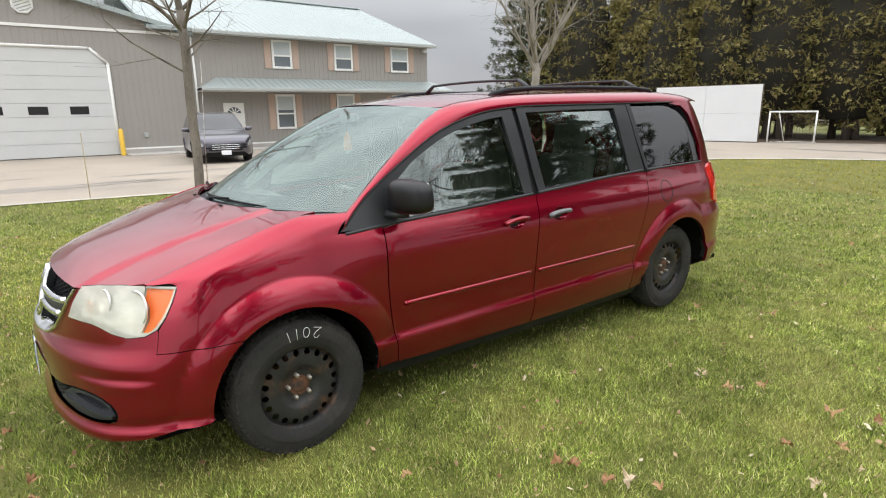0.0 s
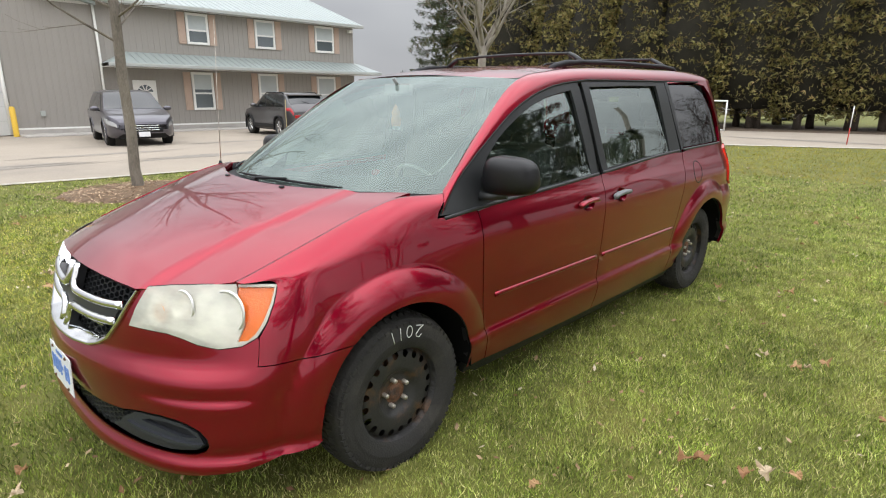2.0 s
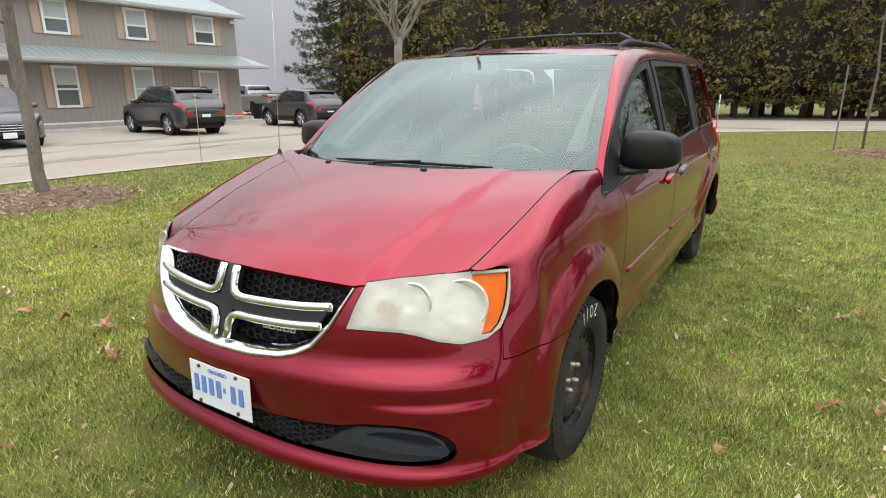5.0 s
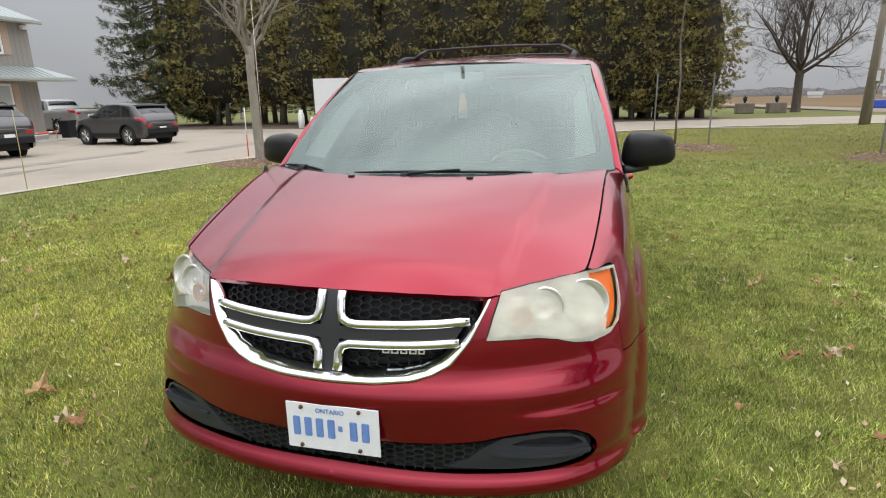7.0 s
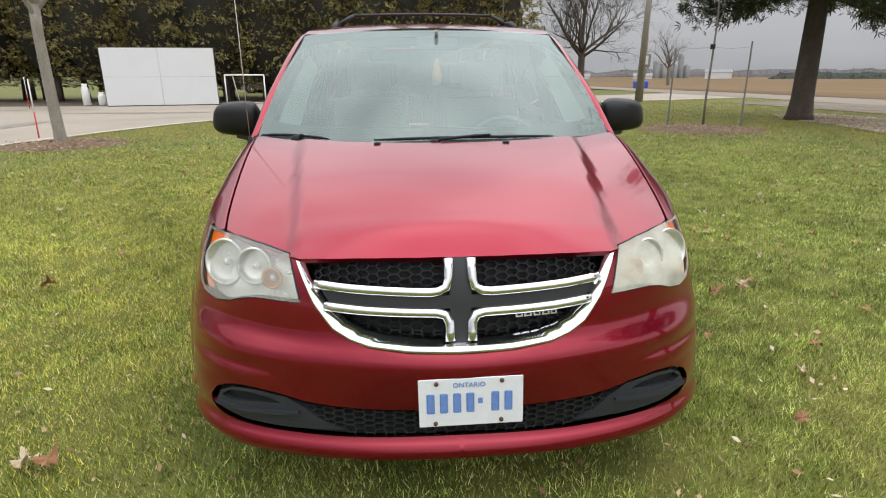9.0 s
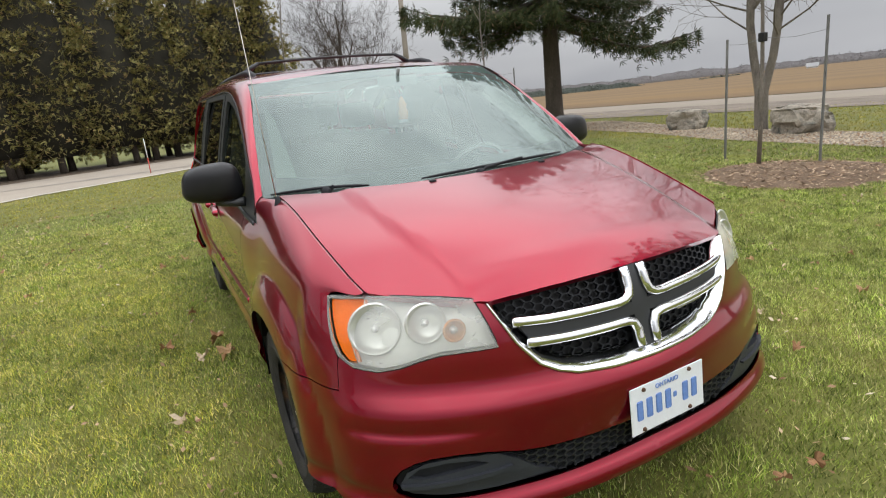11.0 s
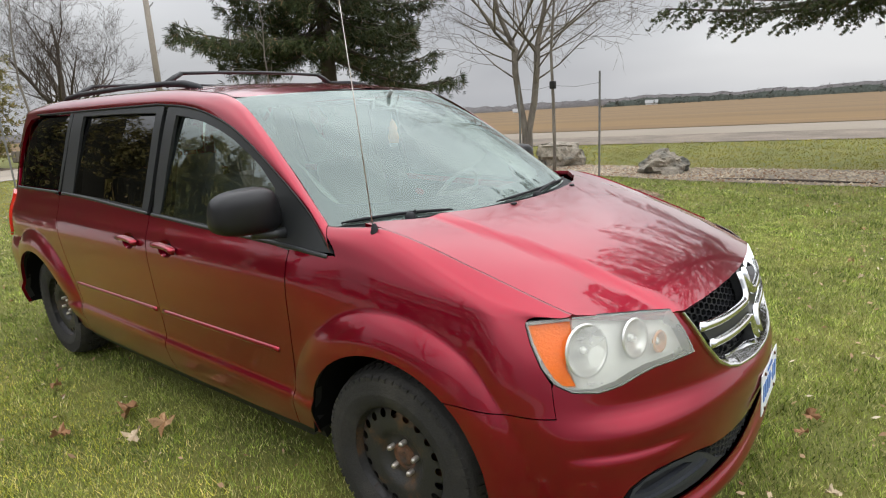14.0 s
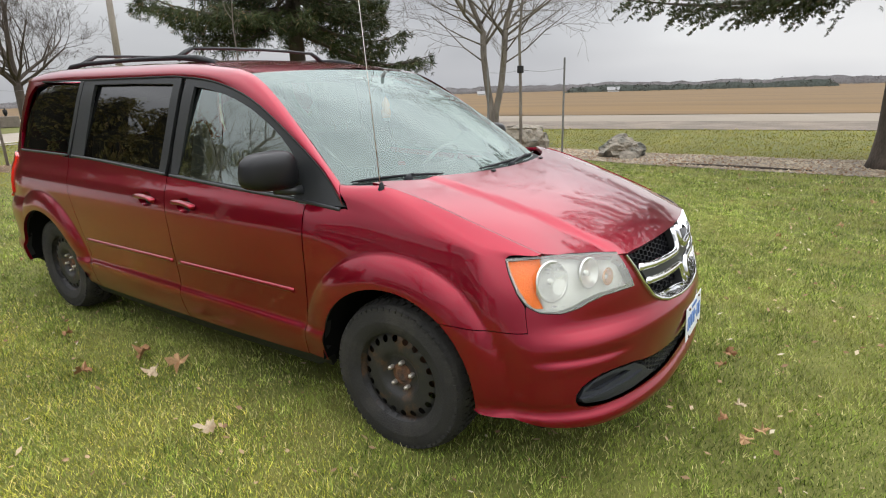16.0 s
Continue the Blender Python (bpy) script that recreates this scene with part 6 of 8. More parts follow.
        zt = float(line((y0 + y1) / 2))
        part("bed_cover", rounded(-hw * .80, y0, zt - .03, hw * .80, y1, zt + .016, .012), black_plastic, car)
    part("floor", box(-hw * .70, L0 + .2, .22, hw * .70, L1 - .2, .50), gloss_black, car)
    for sd in (1, -1):
        for wy in axles:
            x = section(wy)[4][0]
            wh = new("wheel")
            wh.parent = car
            wh.matrix_basis = pose(sd * (x - .125), wy, wheel_r, 0, 0, 0 if sd > 0 else 180)
            k = wheel_r / .335
            part("tyre", lathe([(-.10, .225 * k), (-.115, .26 * k), (-.11, .31 * k), (-.08, .335 * k), (.08, .335 * k), (.11, .31 * k), (.115, .26 * k), (.10, .232 * k)], 32), rubber, wh)
            part("rim", lathe([(.102, .234 * k), (.098, .222 * k), (.05, .212 * k), (.035, .10), (.05, .06), (.055, .001)], 32), alloy, wh)
            for q in range(10):
                part("spoke", box(.055, -.016, .03, .094, .016, .222 * k, .006, 1), silver_badge, wh).matrix_basis = pose(0, 0, 0, 72 * (q // 2) + (11 if q % 2 else -11), 0, 0)
            part("arch_liner", lathe([(-.10, .02), (-.10, wheel_r + .075), (.05, wheel_r + .075)], 32), gloss_black, wh)
            rim = [Vector((x + .008 - .03 * abs(math.cos(a)) ** 6, wy + (wheel_r + .058) * math.cos(a), wheel_r + (wheel_r + .058) * math.sin(a))) for a in np.linspace(radians(-16), radians(196), 28)]
            bm = tube([Vector((sd * p.x, p.y, p.z)) for p in rim], .034 if clad else .018, 6)
            part("arch_trim", bm, black_plastic if clad else paint, body)
    return car


car_glass = material("car_window", (0.008, 0.010, 0.011), rough=0.02, spec=0.8, var=0.1, scale=2)
car_lamp = material("car_headlamp", (0.55, 0.56, 0.56), rough=0.15, metal=0.5, var=0.25, scale=14, coat=0.8)
alloy = material("dark_alloy", (0.10, 0.10, 0.10), rough=0.35, metal=0.7)
tail_red = material("tail_lamp_red", (0.36, 0.010, 0.016), rough=0.12, coat=0.8)
grey_blue = material("slate_metallic_paint", (0.090, 0.086, 0.102), rough=0.30, metal=0.7, var=0.04, coat=0.8)
dark_grey = material("charcoal_metallic_paint", (0.085, 0.082, 0.084), rough=0.30, metal=0.65, var=0.04, coat=0.8)
silver = material("silver_metallic_paint", (0.32, 0.32, 0.31), rough=0.32, metal=0.5, var=0.04, coat=0.8)
white_car = material("white_car_paint", (0.66, 0.66, 0.65), rough=0.35, var=0.05, coat=0.6)
make_car("parked_minivan", "slate grey minivan parked nose out by the building", (-18.1, 4.93, .012), 81.5, 4.85, 1.87, .96,
         ((0, .70), (.02, .80), (.08, .89), (.20, 1.00), (.235, 1.04), (.42, 1.56), (.50, 1.625), (.70, 1.64), (.90, 1.60), (.945, 1.53), (.985, 1.06), (1, .93)), (.235, .425, .94, .985), (.34, .50, .70, .90), grey_blue, clad=False)
make_car("parked_suv", "charcoal mid-size SUV parked nose in with red lamps", (-17.75, 10.45, .012), -95, 4.45, 1.80, 1.01,
         ((0, .72), (.02, .83), (.08, .93), (.22, 1.03), (.26, 1.07), (.42, 1.525), (.50, 1.585), (.62, 1.61), (.80, 1.57), (.865, 1.50), (.965, 1.14), (.985, 1.05), (1, .91)), (.265, .425, .865, .962), (.35, .53, .72, .88), dark_grey, bars=True)
make_car("parked_crossover", "dark grey compact crossover parked nose in", (-16.75, 15.75, .012), -99, 4.0, 1.70, .96,
         ((0, .68), (.02, .79), (.08, .88), (.23, .98), (.27, 1.02), (.43, 1.44), (.50, 1.505), (.62, 1.53), (.80, 1.485), (.875, 1.42), (.965, 1.09), (.985, 1.00), (1, .87)), (.275, .435, .875, .962), (.36, .54, .73, .86), dark_grey)
PICKUP = ((0, .86), (.015, 1.02), (.05, 1.12), (.25, 1.20), (.275, 1.24), (.37, 1.74), (.42, 1.82), (.55, 1.84), (.63, 1.80), (.655, 1.66), (.67, 1.32), (.685, 1.30), (.985, 1.29), (1, 1.24))
make_car("pickup_truck", "silver pickup truck parked beyond the building", (-28.4, 22.9, .012), -96, 5.7, 2.0, 1.20, PICKUP, (.28, .375, .635, .668), (.32, .47, .625), silver, clad=False, bed=(.69,), wheel_r=.40)
make_car("white_pickup", "white pickup parked behind the hedge trees", (-9.8, 43.0, .012), 80, 5.6, 2.0, 1.18, PICKUP, (.28, .375, .635, .668), (.32, .47, .625), white_car, clad=False, bed=(.69,), wheel_r=.40)


# ---- trees ----
bark_grey = material("grey_bark", (0.20, 0.175, 0.145), rough=0.95, var=0.35, scale=6, fine=70, bump=0.6, second=(0.10, 0.085, 0.07), blend=(0.45, 0.65), stretch=(1, 1, 0.35))
bark_pale = material("pale_bark", (0.27, 0.245, 0.205), rough=0.95, var=0.3, scale=6, fine=70, bump=0.5, second=(0.15, 0.13, 0.11), blend=(0.5, 0.7), stretch=(1, 1, 0.3))
bark_dark = material("spruce_bark", (0.075, 0.060, 0.048), rough=0.95, var=0.4, scale=5, fine=40, bump=0.9, second=(0.11, 0.088, 0.07), blend=(0.5, 0.7), stretch=(1, 1, 0.4))


def leaf_material(name, low, high, dry, dry_share=0.12, rough=0.75, patch=None):
    """Foliage whose colour differs from spray to spray, with a share of dry ones."""
    m = bpy.data.materials.new(name)
    m.use_nodes = True
    n, l = m.node_tree.nodes, m.node_tree.links
    b = n["Principled BSDF"]
    b.inputs["Roughness"].default_value = rough
    b.inputs["Specular IOR Level"].default_value = 0.25
    g = n.new("ShaderNodeNewGeometry")
    r = n.new("ShaderNodeValToRGB")
    e = r.color_ramp.elements
    e[0].position, e[0].color = 0.0, (*low, 1)
    e[1].position, e[1].color = 1.0 - dry_share * 1.2, (*high, 1)
    d = e.new(1.0 - dry_share * 0.6)
    d.color = (*dry, 1)
    l.new(g.outputs["Random Per Island"], r.inputs["Fac"])
    t, nz = n.new("ShaderNodeTexCoord"), n.new("ShaderNodeTexNoise")
    nz.inputs["Scale"].default_value, nz.inputs["Detail"].default_value = 0.7, 4
    l.new(t.outputs["Object"], nz.inputs["Vector"])
    rg = n.new("ShaderNodeMapRange")
    rg.inputs["From Min"].default_value, rg.inputs["From Max"].default_value = 0.3, 0.7
    rg.inputs["To Min"].default_value, rg.inputs["To Max"].default_value = 0.75, 1.3
    l.new(nz.outputs["Fac"], rg.inputs["Value"])
    h = n.new("ShaderNodeHueSaturation")
    l.new(r.outputs["Color"], h.inputs["Color"])
    l.new(rg.outputs["Result"], h.inputs["Value"])
    out = h.outputs["Color"]
    if patch:
        cn, cr, cm = n.new("ShaderNodeTexNoise"), n.new("ShaderNodeMapRange"), n.new("ShaderNodeMath")
        cn.inputs["Scale"].default_value, cn.inputs["Detail"].default_value = 6.5, 4
        cr.inputs["From Min"].default_value, cr.inputs["From Max"].default_value = 0.32, 0.68
        cr.inputs["To Min"].default_value, cr.inputs["To Max"].default_value = 0.62, 1.40
        cm.operation = "MULTIPLY"
        l.new(t.outputs["Object"], cn.inputs["Vector"])
        l.new(cn.outputs["Fac"], cr.inputs["Value"])
        l.new(rg.outputs["Result"], cm.inputs[0])
        l.new(cr.outputs["Result"], cm.inputs[1])
        l.new(cm.outputs[0], h.inputs["Value"])
        pn, pr, pm = n.new("ShaderNodeTexNoise"), n.new("ShaderNodeMapRange"), n.new("ShaderNodeMix")
        pn.inputs["Scale"].default_value, pn.inputs["Detail"].default_value = 1.6, 6
        pr.inputs["From Min"].default_value, pr.inputs["From Max"].default_value = 0.44, 0.66
        pr.inputs["To Max"].default_value = 0.47
        pm.data_type = "RGBA"
        pm.inputs[7].default_value = (*patch, 1)
        l.new(t.outputs["Object"], pn.inputs["Vector"])
        l.new(pn.outputs["Fac"], pr.inputs["Value"])
        l.new(pr.outputs["Result"], pm.inputs[0])
        l.new(out, pm.inputs[6])
        out = pm.outputs[2]
    l.new(out, b.inputs["Base Color"])
    return m


spruce_leaf = leaf_material("spruce_needles", (0.022, 0.033, 0.011), (0.064, 0.078, 0.026), (0.16, 0.115, 0.06), 0.08)
cedar_leaf = leaf_material("cedar_foliage", (0.084, 0.083, 0.026), (0.255, 0.222, 0.070), (0.26, 0.18, 0.078), 0.12)
cedar_shade = material("cedar_inner_shade", (0.018, 0.016, 0.009), rough=0.95, var=0.5, scale=2, fine=20)


def bare_tree(name, label, loc, height, trunk_r, fork, seed, limbs=6, spread=0.62, mat=bark_grey, stems=1, lean=(0, 0), side_limb=None, depth=4, fine=1.0, splay=.11, turn=.5, join=.2, hold=1.0, twig=.0022):
    """A leafless young tree: trunk, then limbs that part again and again into twigs."""
    rnd = random.Random(seed)
    tree = thing(name, label, "tree", loc, 0)
    crown = bmesh.new()

    def grow(p, d, length, r, level):
        k = 4 if level < 2 else 3
        pts, rad = [p], [r]
        q, e = Vector(p), Vector(d)
        for i in range(k):
            e = (e + Vector((rnd.uniform(-.21, .21), rnd.uniform(-.21, .21), rnd.uniform(-.06, .14)))).normalized()
            q = q + e * (length / k)
            pts.append(q.copy()), rad.append(max(twig, r * (1 - (i + 1) / k * .70)))
            if level < depth and i >= (0 if level else 1):
                for _ in range(1 if rnd.random() < .75 * fine else 2):
                    a = rnd.uniform(0, 2 * math.pi)
                    sidev = (e.orthogonal().normalized() * math.cos(a) + e.cross(e.orthogonal()).normalized() * math.sin(a))
                    nd = (e * rnd.uniform(.55, .95) + sidev * rnd.uniform(.5, .95) + Vector((0, 0, .12))).normalized()
                    grow(q.copy(), nd, length * rnd.uniform(.42, .68), rad[-1] * rnd.uniform(.45, .70), level + 1)
        tube(pts, rad, 7 if level == 0 else 5 if level < 3 else 3, crown, cap=False)

    for s in range(stems):
        a = 2 * math.pi * s / stems + turn
        base = Vector((.045 * math.cos(a), .045 * math.sin(a), -.05)) if stems > 1 else Vector((0, 0, -.05))
        tilt = Vector((lean[0] + (splay * math.cos(a) if stems > 1 else 0), lean[1] + (splay * math.sin(a) if stems > 1 else 0), 1)).normalized()
        pts = [base + Vector((tilt.x * min(hold, max(0, t - join)) * 1.25, tilt.y * min(hold, max(0, t - join)) * 1.25, tilt.z * t)) * fork + Vector((rnd.uniform(-.02, .02), rnd.uniform(-.02, .02), 0)) for t in (0, .04, .12, .3, .55, .8, 1.0)]
        bm = tube(pts, [trunk_r * 1.35, trunk_r * 1.12, trunk_r, trunk_r * .95, trunk_r * .9, trunk_r * .86, trunk_r * .88], 12)
        part("trunk", bm, mat, tree)
        top = pts[-1]
        grow(top - tilt * .1, tilt, (height - fork) * .62, trunk_r * .72, 0)
        for i in range(limbs):
            b = 2 * math.pi * (i + rnd.uniform(-.25, .25)) / limbs + s
            d = Vector((math.cos(b) * spread, math.sin(b) * spread, 1 - spread * .45)).normalized()
            grow(top + tilt * rnd.uniform(-.35, .25), d, (height - fork) * rnd.uniform(.38, .58), trunk_r * rnd.uniform(.34, .52), 1)
    for p, d, ln, r in side_limb or ():
        grow(Vector(p), Vector(d).normalized(), ln, r, 2)
    part("crown", crown, mat, tree)
    return tree


def sprays(centres, outs, size, rnd, droop=0.25, flat=0.17, blades=3):
    """Small leafy sprays: each a fan of narrow leaves about a point, turned outwards. Gives points and triangles."""
    n = len(centres)
    rs = np.random.RandomState(rnd)
    verts, faces = [], []
    c, o = np.asarray(centres), np.asarray(outs)
    o = o + rs.normal(0, .45, o.shape)
    o[:, 2] -= droop
    o /= np.linalg.norm(o, axis=1)[:, None]
    side = np.cross(o, rs.normal(0, 1, o.shape))
    side /= np.linalg.norm(side, axis=1)[:, None]
    up = np.cross(side, o)
    s = size * rs.uniform(.6, 1.35, n)[:, None]
    out_v, out_f = [], []
    for b in range(blades):
        ang = (b - (blades - 1) / 2) * .62
        d = o * math.cos(ang) + side * math.sin(ang)
        w = (side * math.cos(ang) - o * math.sin(ang))
        tip = c + d * s + up * s * rs.uniform(-.18, .18, (n, 1))
        a1 = c + d * s * .45 + w * s * flat
        a2 = c + d * s * .45 - w * s * flat
        out_v.append(np.stack([c, a1, tip, a2], 1))
    v = np.stack(out_v, 1).reshape(-1, 3)
    k = np.arange(n * blades) * 4
    f = np.stack([k, k + 1, k + 2, k + 3], -1)
    return v, f


def quick_mesh(name, v, f):
    me = bpy.data.meshes.new(name)
    v, f = np.ascontiguousarray(v, np.float32), np.ascontiguousarray(f, np.int32)
    me.vertices.add(len(v))
    me.vertices.foreach_set("co", v.ravel())
    me.loops.add(f.size)
    me.loops.foreach_set("vertex_index", f.ravel())
    me.polygons.add(len(f))
    me.polygons.foreach_set("loop_start", np.arange(0, f.size, f.shape[1], dtype=np.int32))
    me.update(calc_edges=True)
    return me


def cedar(loc, height, radius, seed, count=6000, bare_foot=1.6, size=0.20):
    """A dense old cedar: a near-black shell painting the shade within, an uneven outer coat of sprays in tufts, bare
    trunks below.
    """
    rs = np.random.RandomState(seed)
    rnd = random.Random(seed)
    tree = thing("cedar_tree", "tall dense brownish-green cedar in a row", "tree", loc, 0, "cedar row")
    for k in range(3):
        a = rnd.uniform(0, 6.3)
        x, y = radius * .30 * math.cos(a), radius * .30 * math.sin(a)
        part("trunk", tube([(x, y, -.05), (x * .9, y * .9, 1.2), (x * .5, y * .5, height * .5), (0, 0, height * .92)], [.19, .15, .10, .02], 8), bark_dark, tree)
    prof = spl([0, .10, .28, .55, .78, .93, 1.0], [.55, .88, 1.0, .84, .52, .22, .02])
    # tufts, then sprays around each
    nt = count // 14
    t = rs.beta(1.05, 1.25, nt)
    th = rs.uniform(0, 2 * math.pi, nt)
    r = radius * prof(t) * (1 + .16 * np.sin(3 * th + 5 * t + seed) + .10 * np.sin(7 * th - 9 * t)) * rs.uniform(.72, 1.10, nt)
    z = bare_foot + (height - bare_foot) * t
    tc = np.stack([r * np.cos(th), r * np.sin(th), z], -1)
    out = np.stack([np.cos(th), np.sin(th), .05 + .7 * t ** 2], -1)
    c = np.repeat(tc, 14, 0) + rs.normal(0, .25, (nt * 14, 3)) * np.array([1, 1, .42])
    o = np.repeat(out, 14, 0)
    v, f = sprays(c, o, size, seed, droop=.02, blades=3, flat=.115)
    part("crown", quick_mesh("crown", v, f), cedar_leaf, tree)
    # near-black shell paints the shade inside the crown and fills its gaps
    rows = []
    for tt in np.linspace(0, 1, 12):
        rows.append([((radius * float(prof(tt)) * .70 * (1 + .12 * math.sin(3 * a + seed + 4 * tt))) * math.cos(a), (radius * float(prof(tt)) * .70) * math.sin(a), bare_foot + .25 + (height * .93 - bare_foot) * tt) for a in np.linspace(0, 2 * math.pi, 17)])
    part("inner_crown", grid_mesh("inner_crown", [q[::-1] for q in rows]), cedar_shade, tree)
    twig = bmesh.new()
    for k in range(26):
        a, zz = rnd.uniform(0, 6.3), rnd.uniform(.7, bare_foot + .7)
        ln = radius * rnd.uniform(.5, 1.05)
        tube([(0.1 * math.cos(a), .1 * math.sin(a), zz), (ln * .5 * math.cos(a + .1), ln * .5 * math.sin(a + .1), zz + .10), (ln * math.cos(a), ln * math.sin(a), zz - .15)], [.022, .014, .005], 4, twig, cap=False)
    tagged(part("dead_wood", twig, bark_dark, tree), kind="stuff")
    return tree


def spruce(name, label, loc, height, radius, seed, trunk_r=.38, first=2.2, whorls=24, per=7, size=0.20, droop=0.30, low_limbs=(), fill=30, feather=0):
    """A spruce: a tall trunk and whorls of drooping limbs hung with short needled twigs."""
    rnd = random.Random(seed)
    rs = np.random.RandomState(seed)
    tree = thing(name, label, "tree", loc, 0)
    part("trunk", tube([(0, 0, -.05), (0, 0, .18), (0, 0, .6), (0, .03, height * .3), (0, 0, height * .7), (0, 0, height)], [trunk_r * 1.45, trunk_r * 1.18, trunk_r, trunk_r * .82, trunk_r * .42, .03], 16), bark_dark, tree)
    limbs = bmesh.new()
    cs, os_, fine_c, fine_o = [], [], [], []
    jobs = list(low_limbs)
    for w in range(whorls):
        t = w / (whorls - 1)
        z = first + (height - first) * t ** 1.05
        for k in range(per):
            a = 2 * math.pi * (k + rnd.uniform(-.3, .3)) / per + w * .7
            ln = radius * (1 - t) ** .75 * rnd.uniform(.72, 1.1) * (.75 + .25 * min(1, t * 6)) + .25
            jobs.append((z + rnd.uniform(-.25, .25), a, ln, droop * (1 - t * .9)))
    for z, a, ln, dr in jobs:
        d = Vector((math.cos(a), math.sin(a), 0))
        pts, n = [], 7
        for i in range(n):
            u = i / (n - 1)
            pts.append(Vector((0, 0, z)) + d * ln * u + Vector((0, 0, -dr * ln * math.sin(u * math.pi * .62) + .16 * ln * max(0, u - .7))) + Vector((rnd.uniform(-.05, .05), rnd.uniform(-.05, .05), 0)) * u * ln * .5)
        tube(pts, [max(.008, .020 + .012 * ln) * (1 - .85 * i / (n - 1)) for i in range(n)], 5, limbs, cap=False)
        if feather and (z, a, ln, dr) in low_limbs:
            for j in range(int(ln * 9)):
                u = rnd.uniform(.25, 1.0)
                i0 = min(n - 2, int(u * (n - 1)))
                p0 = pts[i0].lerp(pts[i0 + 1], u * (n - 1) - i0)
                tw = (d * .75 + Vector((-d.y, d.x, 0)) * (1 if j % 2 else -1) * rnd.uniform(.3, 1.0) + Vector((0, 0, rnd.uniform(-.75, .02)))).normalized()
                tl = rnd.uniform(.22, .62) + .40 * (1 - u)
                tip = p0 + tw * tl + Vector((0, 0, -.10 * tl))
                tube([p0, p0.lerp(tip, .5) + Vector((0, 0, .03)), tip], [.007, .005, .002], 3, limbs, cap=False)
                m = int(feather * tl)
                w = rs.uniform(.08, 1.0, m)
                q = np.array(p0) + np.outer(w, np.array(tip - p0)) + rs.normal(0, 1, (m, 3)) * (.05, .05, .022) * (1.15 - w)[:, None] + (0, 0, -.01)
                fine_c.append(q)
                fine_o.append(np.tile(np.array((tw.x, tw.y, tw.z - .2)), (m, 1)))
            continue
        m = int(fill * ln)
        u = rs.uniform(.22, 1.02, m)
        idx = np.clip(u * (n - 1), 0, n - 1.001)
        i0 = idx.astype(int)
        P = np.array([tuple(p) for p in pts])
        q = P[i0] + (P[i0 + 1] - P[i0]) * (idx - i0)[:, None]
        sidev = np.array((-d.y, d.x, 0))
        off = rs.normal(0, 1, m)
        q = q + sidev * (off * .16 * ln * (1.15 - u) * .9)[:, None] + np.array((0, 0, 1)) * (-np.abs(rs.normal(0, .19, m)) + .03)[:, None]
        cs.append(q)
        os_.append(np.tile(np.array((d.x, d.y, -.25)), (m, 1)) + sidev * (off * .6)[:, None])
    tagged(part("branchwork", limbs, bark_dark, tree), kind="stuff")
    v, f = sprays(np.concatenate(cs), np.concatenate(os_), size, seed, droop=.45, blades=4, flat=.075)
    if fine_c:
        v2, f2 = sprays(np.concatenate(fine_c), np.concatenate(fine_o), .052, seed, droop=.25, blades=4, flat=.13)
        v, f = np.concatenate([v, v2]), np.concatenate([f, f2 + len(v)])
    part("crown", quick_mesh("crown", v, f), spruce_leaf, tree)
    return tree


# the row of cedars and spruces behind the driveway
rnd = random.Random(11)
for i, (x, y, h, r) in enumerate(((-21.5, 33.5, 10.5, 2.6), (-18.5, 31.5, 11.5, 2.7), (-15.6, 30.0, 11.0, 2.6), (-12.6, 29.6, 10.5, 2.6), (-9.9, 29.9, 10.8, 2.7), (-7.3, 30.6, 10.2, 2.6), (-4.9, 31.3, 10.6, 2.6), (-2.5, 32.0, 10.2, 2.7), (-.2, 32.6, 10.0, 2.5), (2.0, 33.1, 9.8, 2.4), (4.0, 33.4, 10.0, 2.3), (5.7, 33.6, 9.2, 1.9), (-25.2, 31.6, 11.5, 2.8), (-22.9, 31.0, 11.0, 2.7))):
    cedar((x, y, 0), h, r, 20 + i, bare_foot=(.4 + .5 * rnd.random()) if x > -8 else .75 + .5 * rnd.random())
for i, (x, y, h, r) in enumerate(((-16.5, 34.2, 7.5, 2.2), (-12.0, 35.0, 7.0, 2.0), (-7.6, 35.6, 7.2, 2.1), (-.6, 36.2, 7.0, 2.2), (3.6, 35.6, 6.0, 1.9))):
    cedar((x, y, 0), h, r, 60 + i, count=3000, bare_foot=.5, size=.30)
sheet("hedge_floor", [(-28, 26.8), (-22, 25.5), (-14, 25.4), (-9, 26.1), (-5, 27.4), (-1, 28.9), (4, 30.3), (7.2, 31.6), (7.0, 36.4), (-4, 35.0), (-16, 33.5), (-28, 35.5)], 0.014, material("needle_litter", (0.085, 0.060, 0.040), rough=0.95, var=0.4, scale=1.2, fine=30, bump=0.8, second=(0.13, 0.095, 0.06), blend=(0.45, 0.65)), "brown needle litter under the hedge", "litter", 1.5)
spruce("spruce_tree", "tall dark spruce with drooping limbs beside the hedge", (-27.7, 31.1, 0), 15.0, 4.6, 5, trunk_r=.28, first=1.4, whorls=24, per=7, size=.30, fill=20)
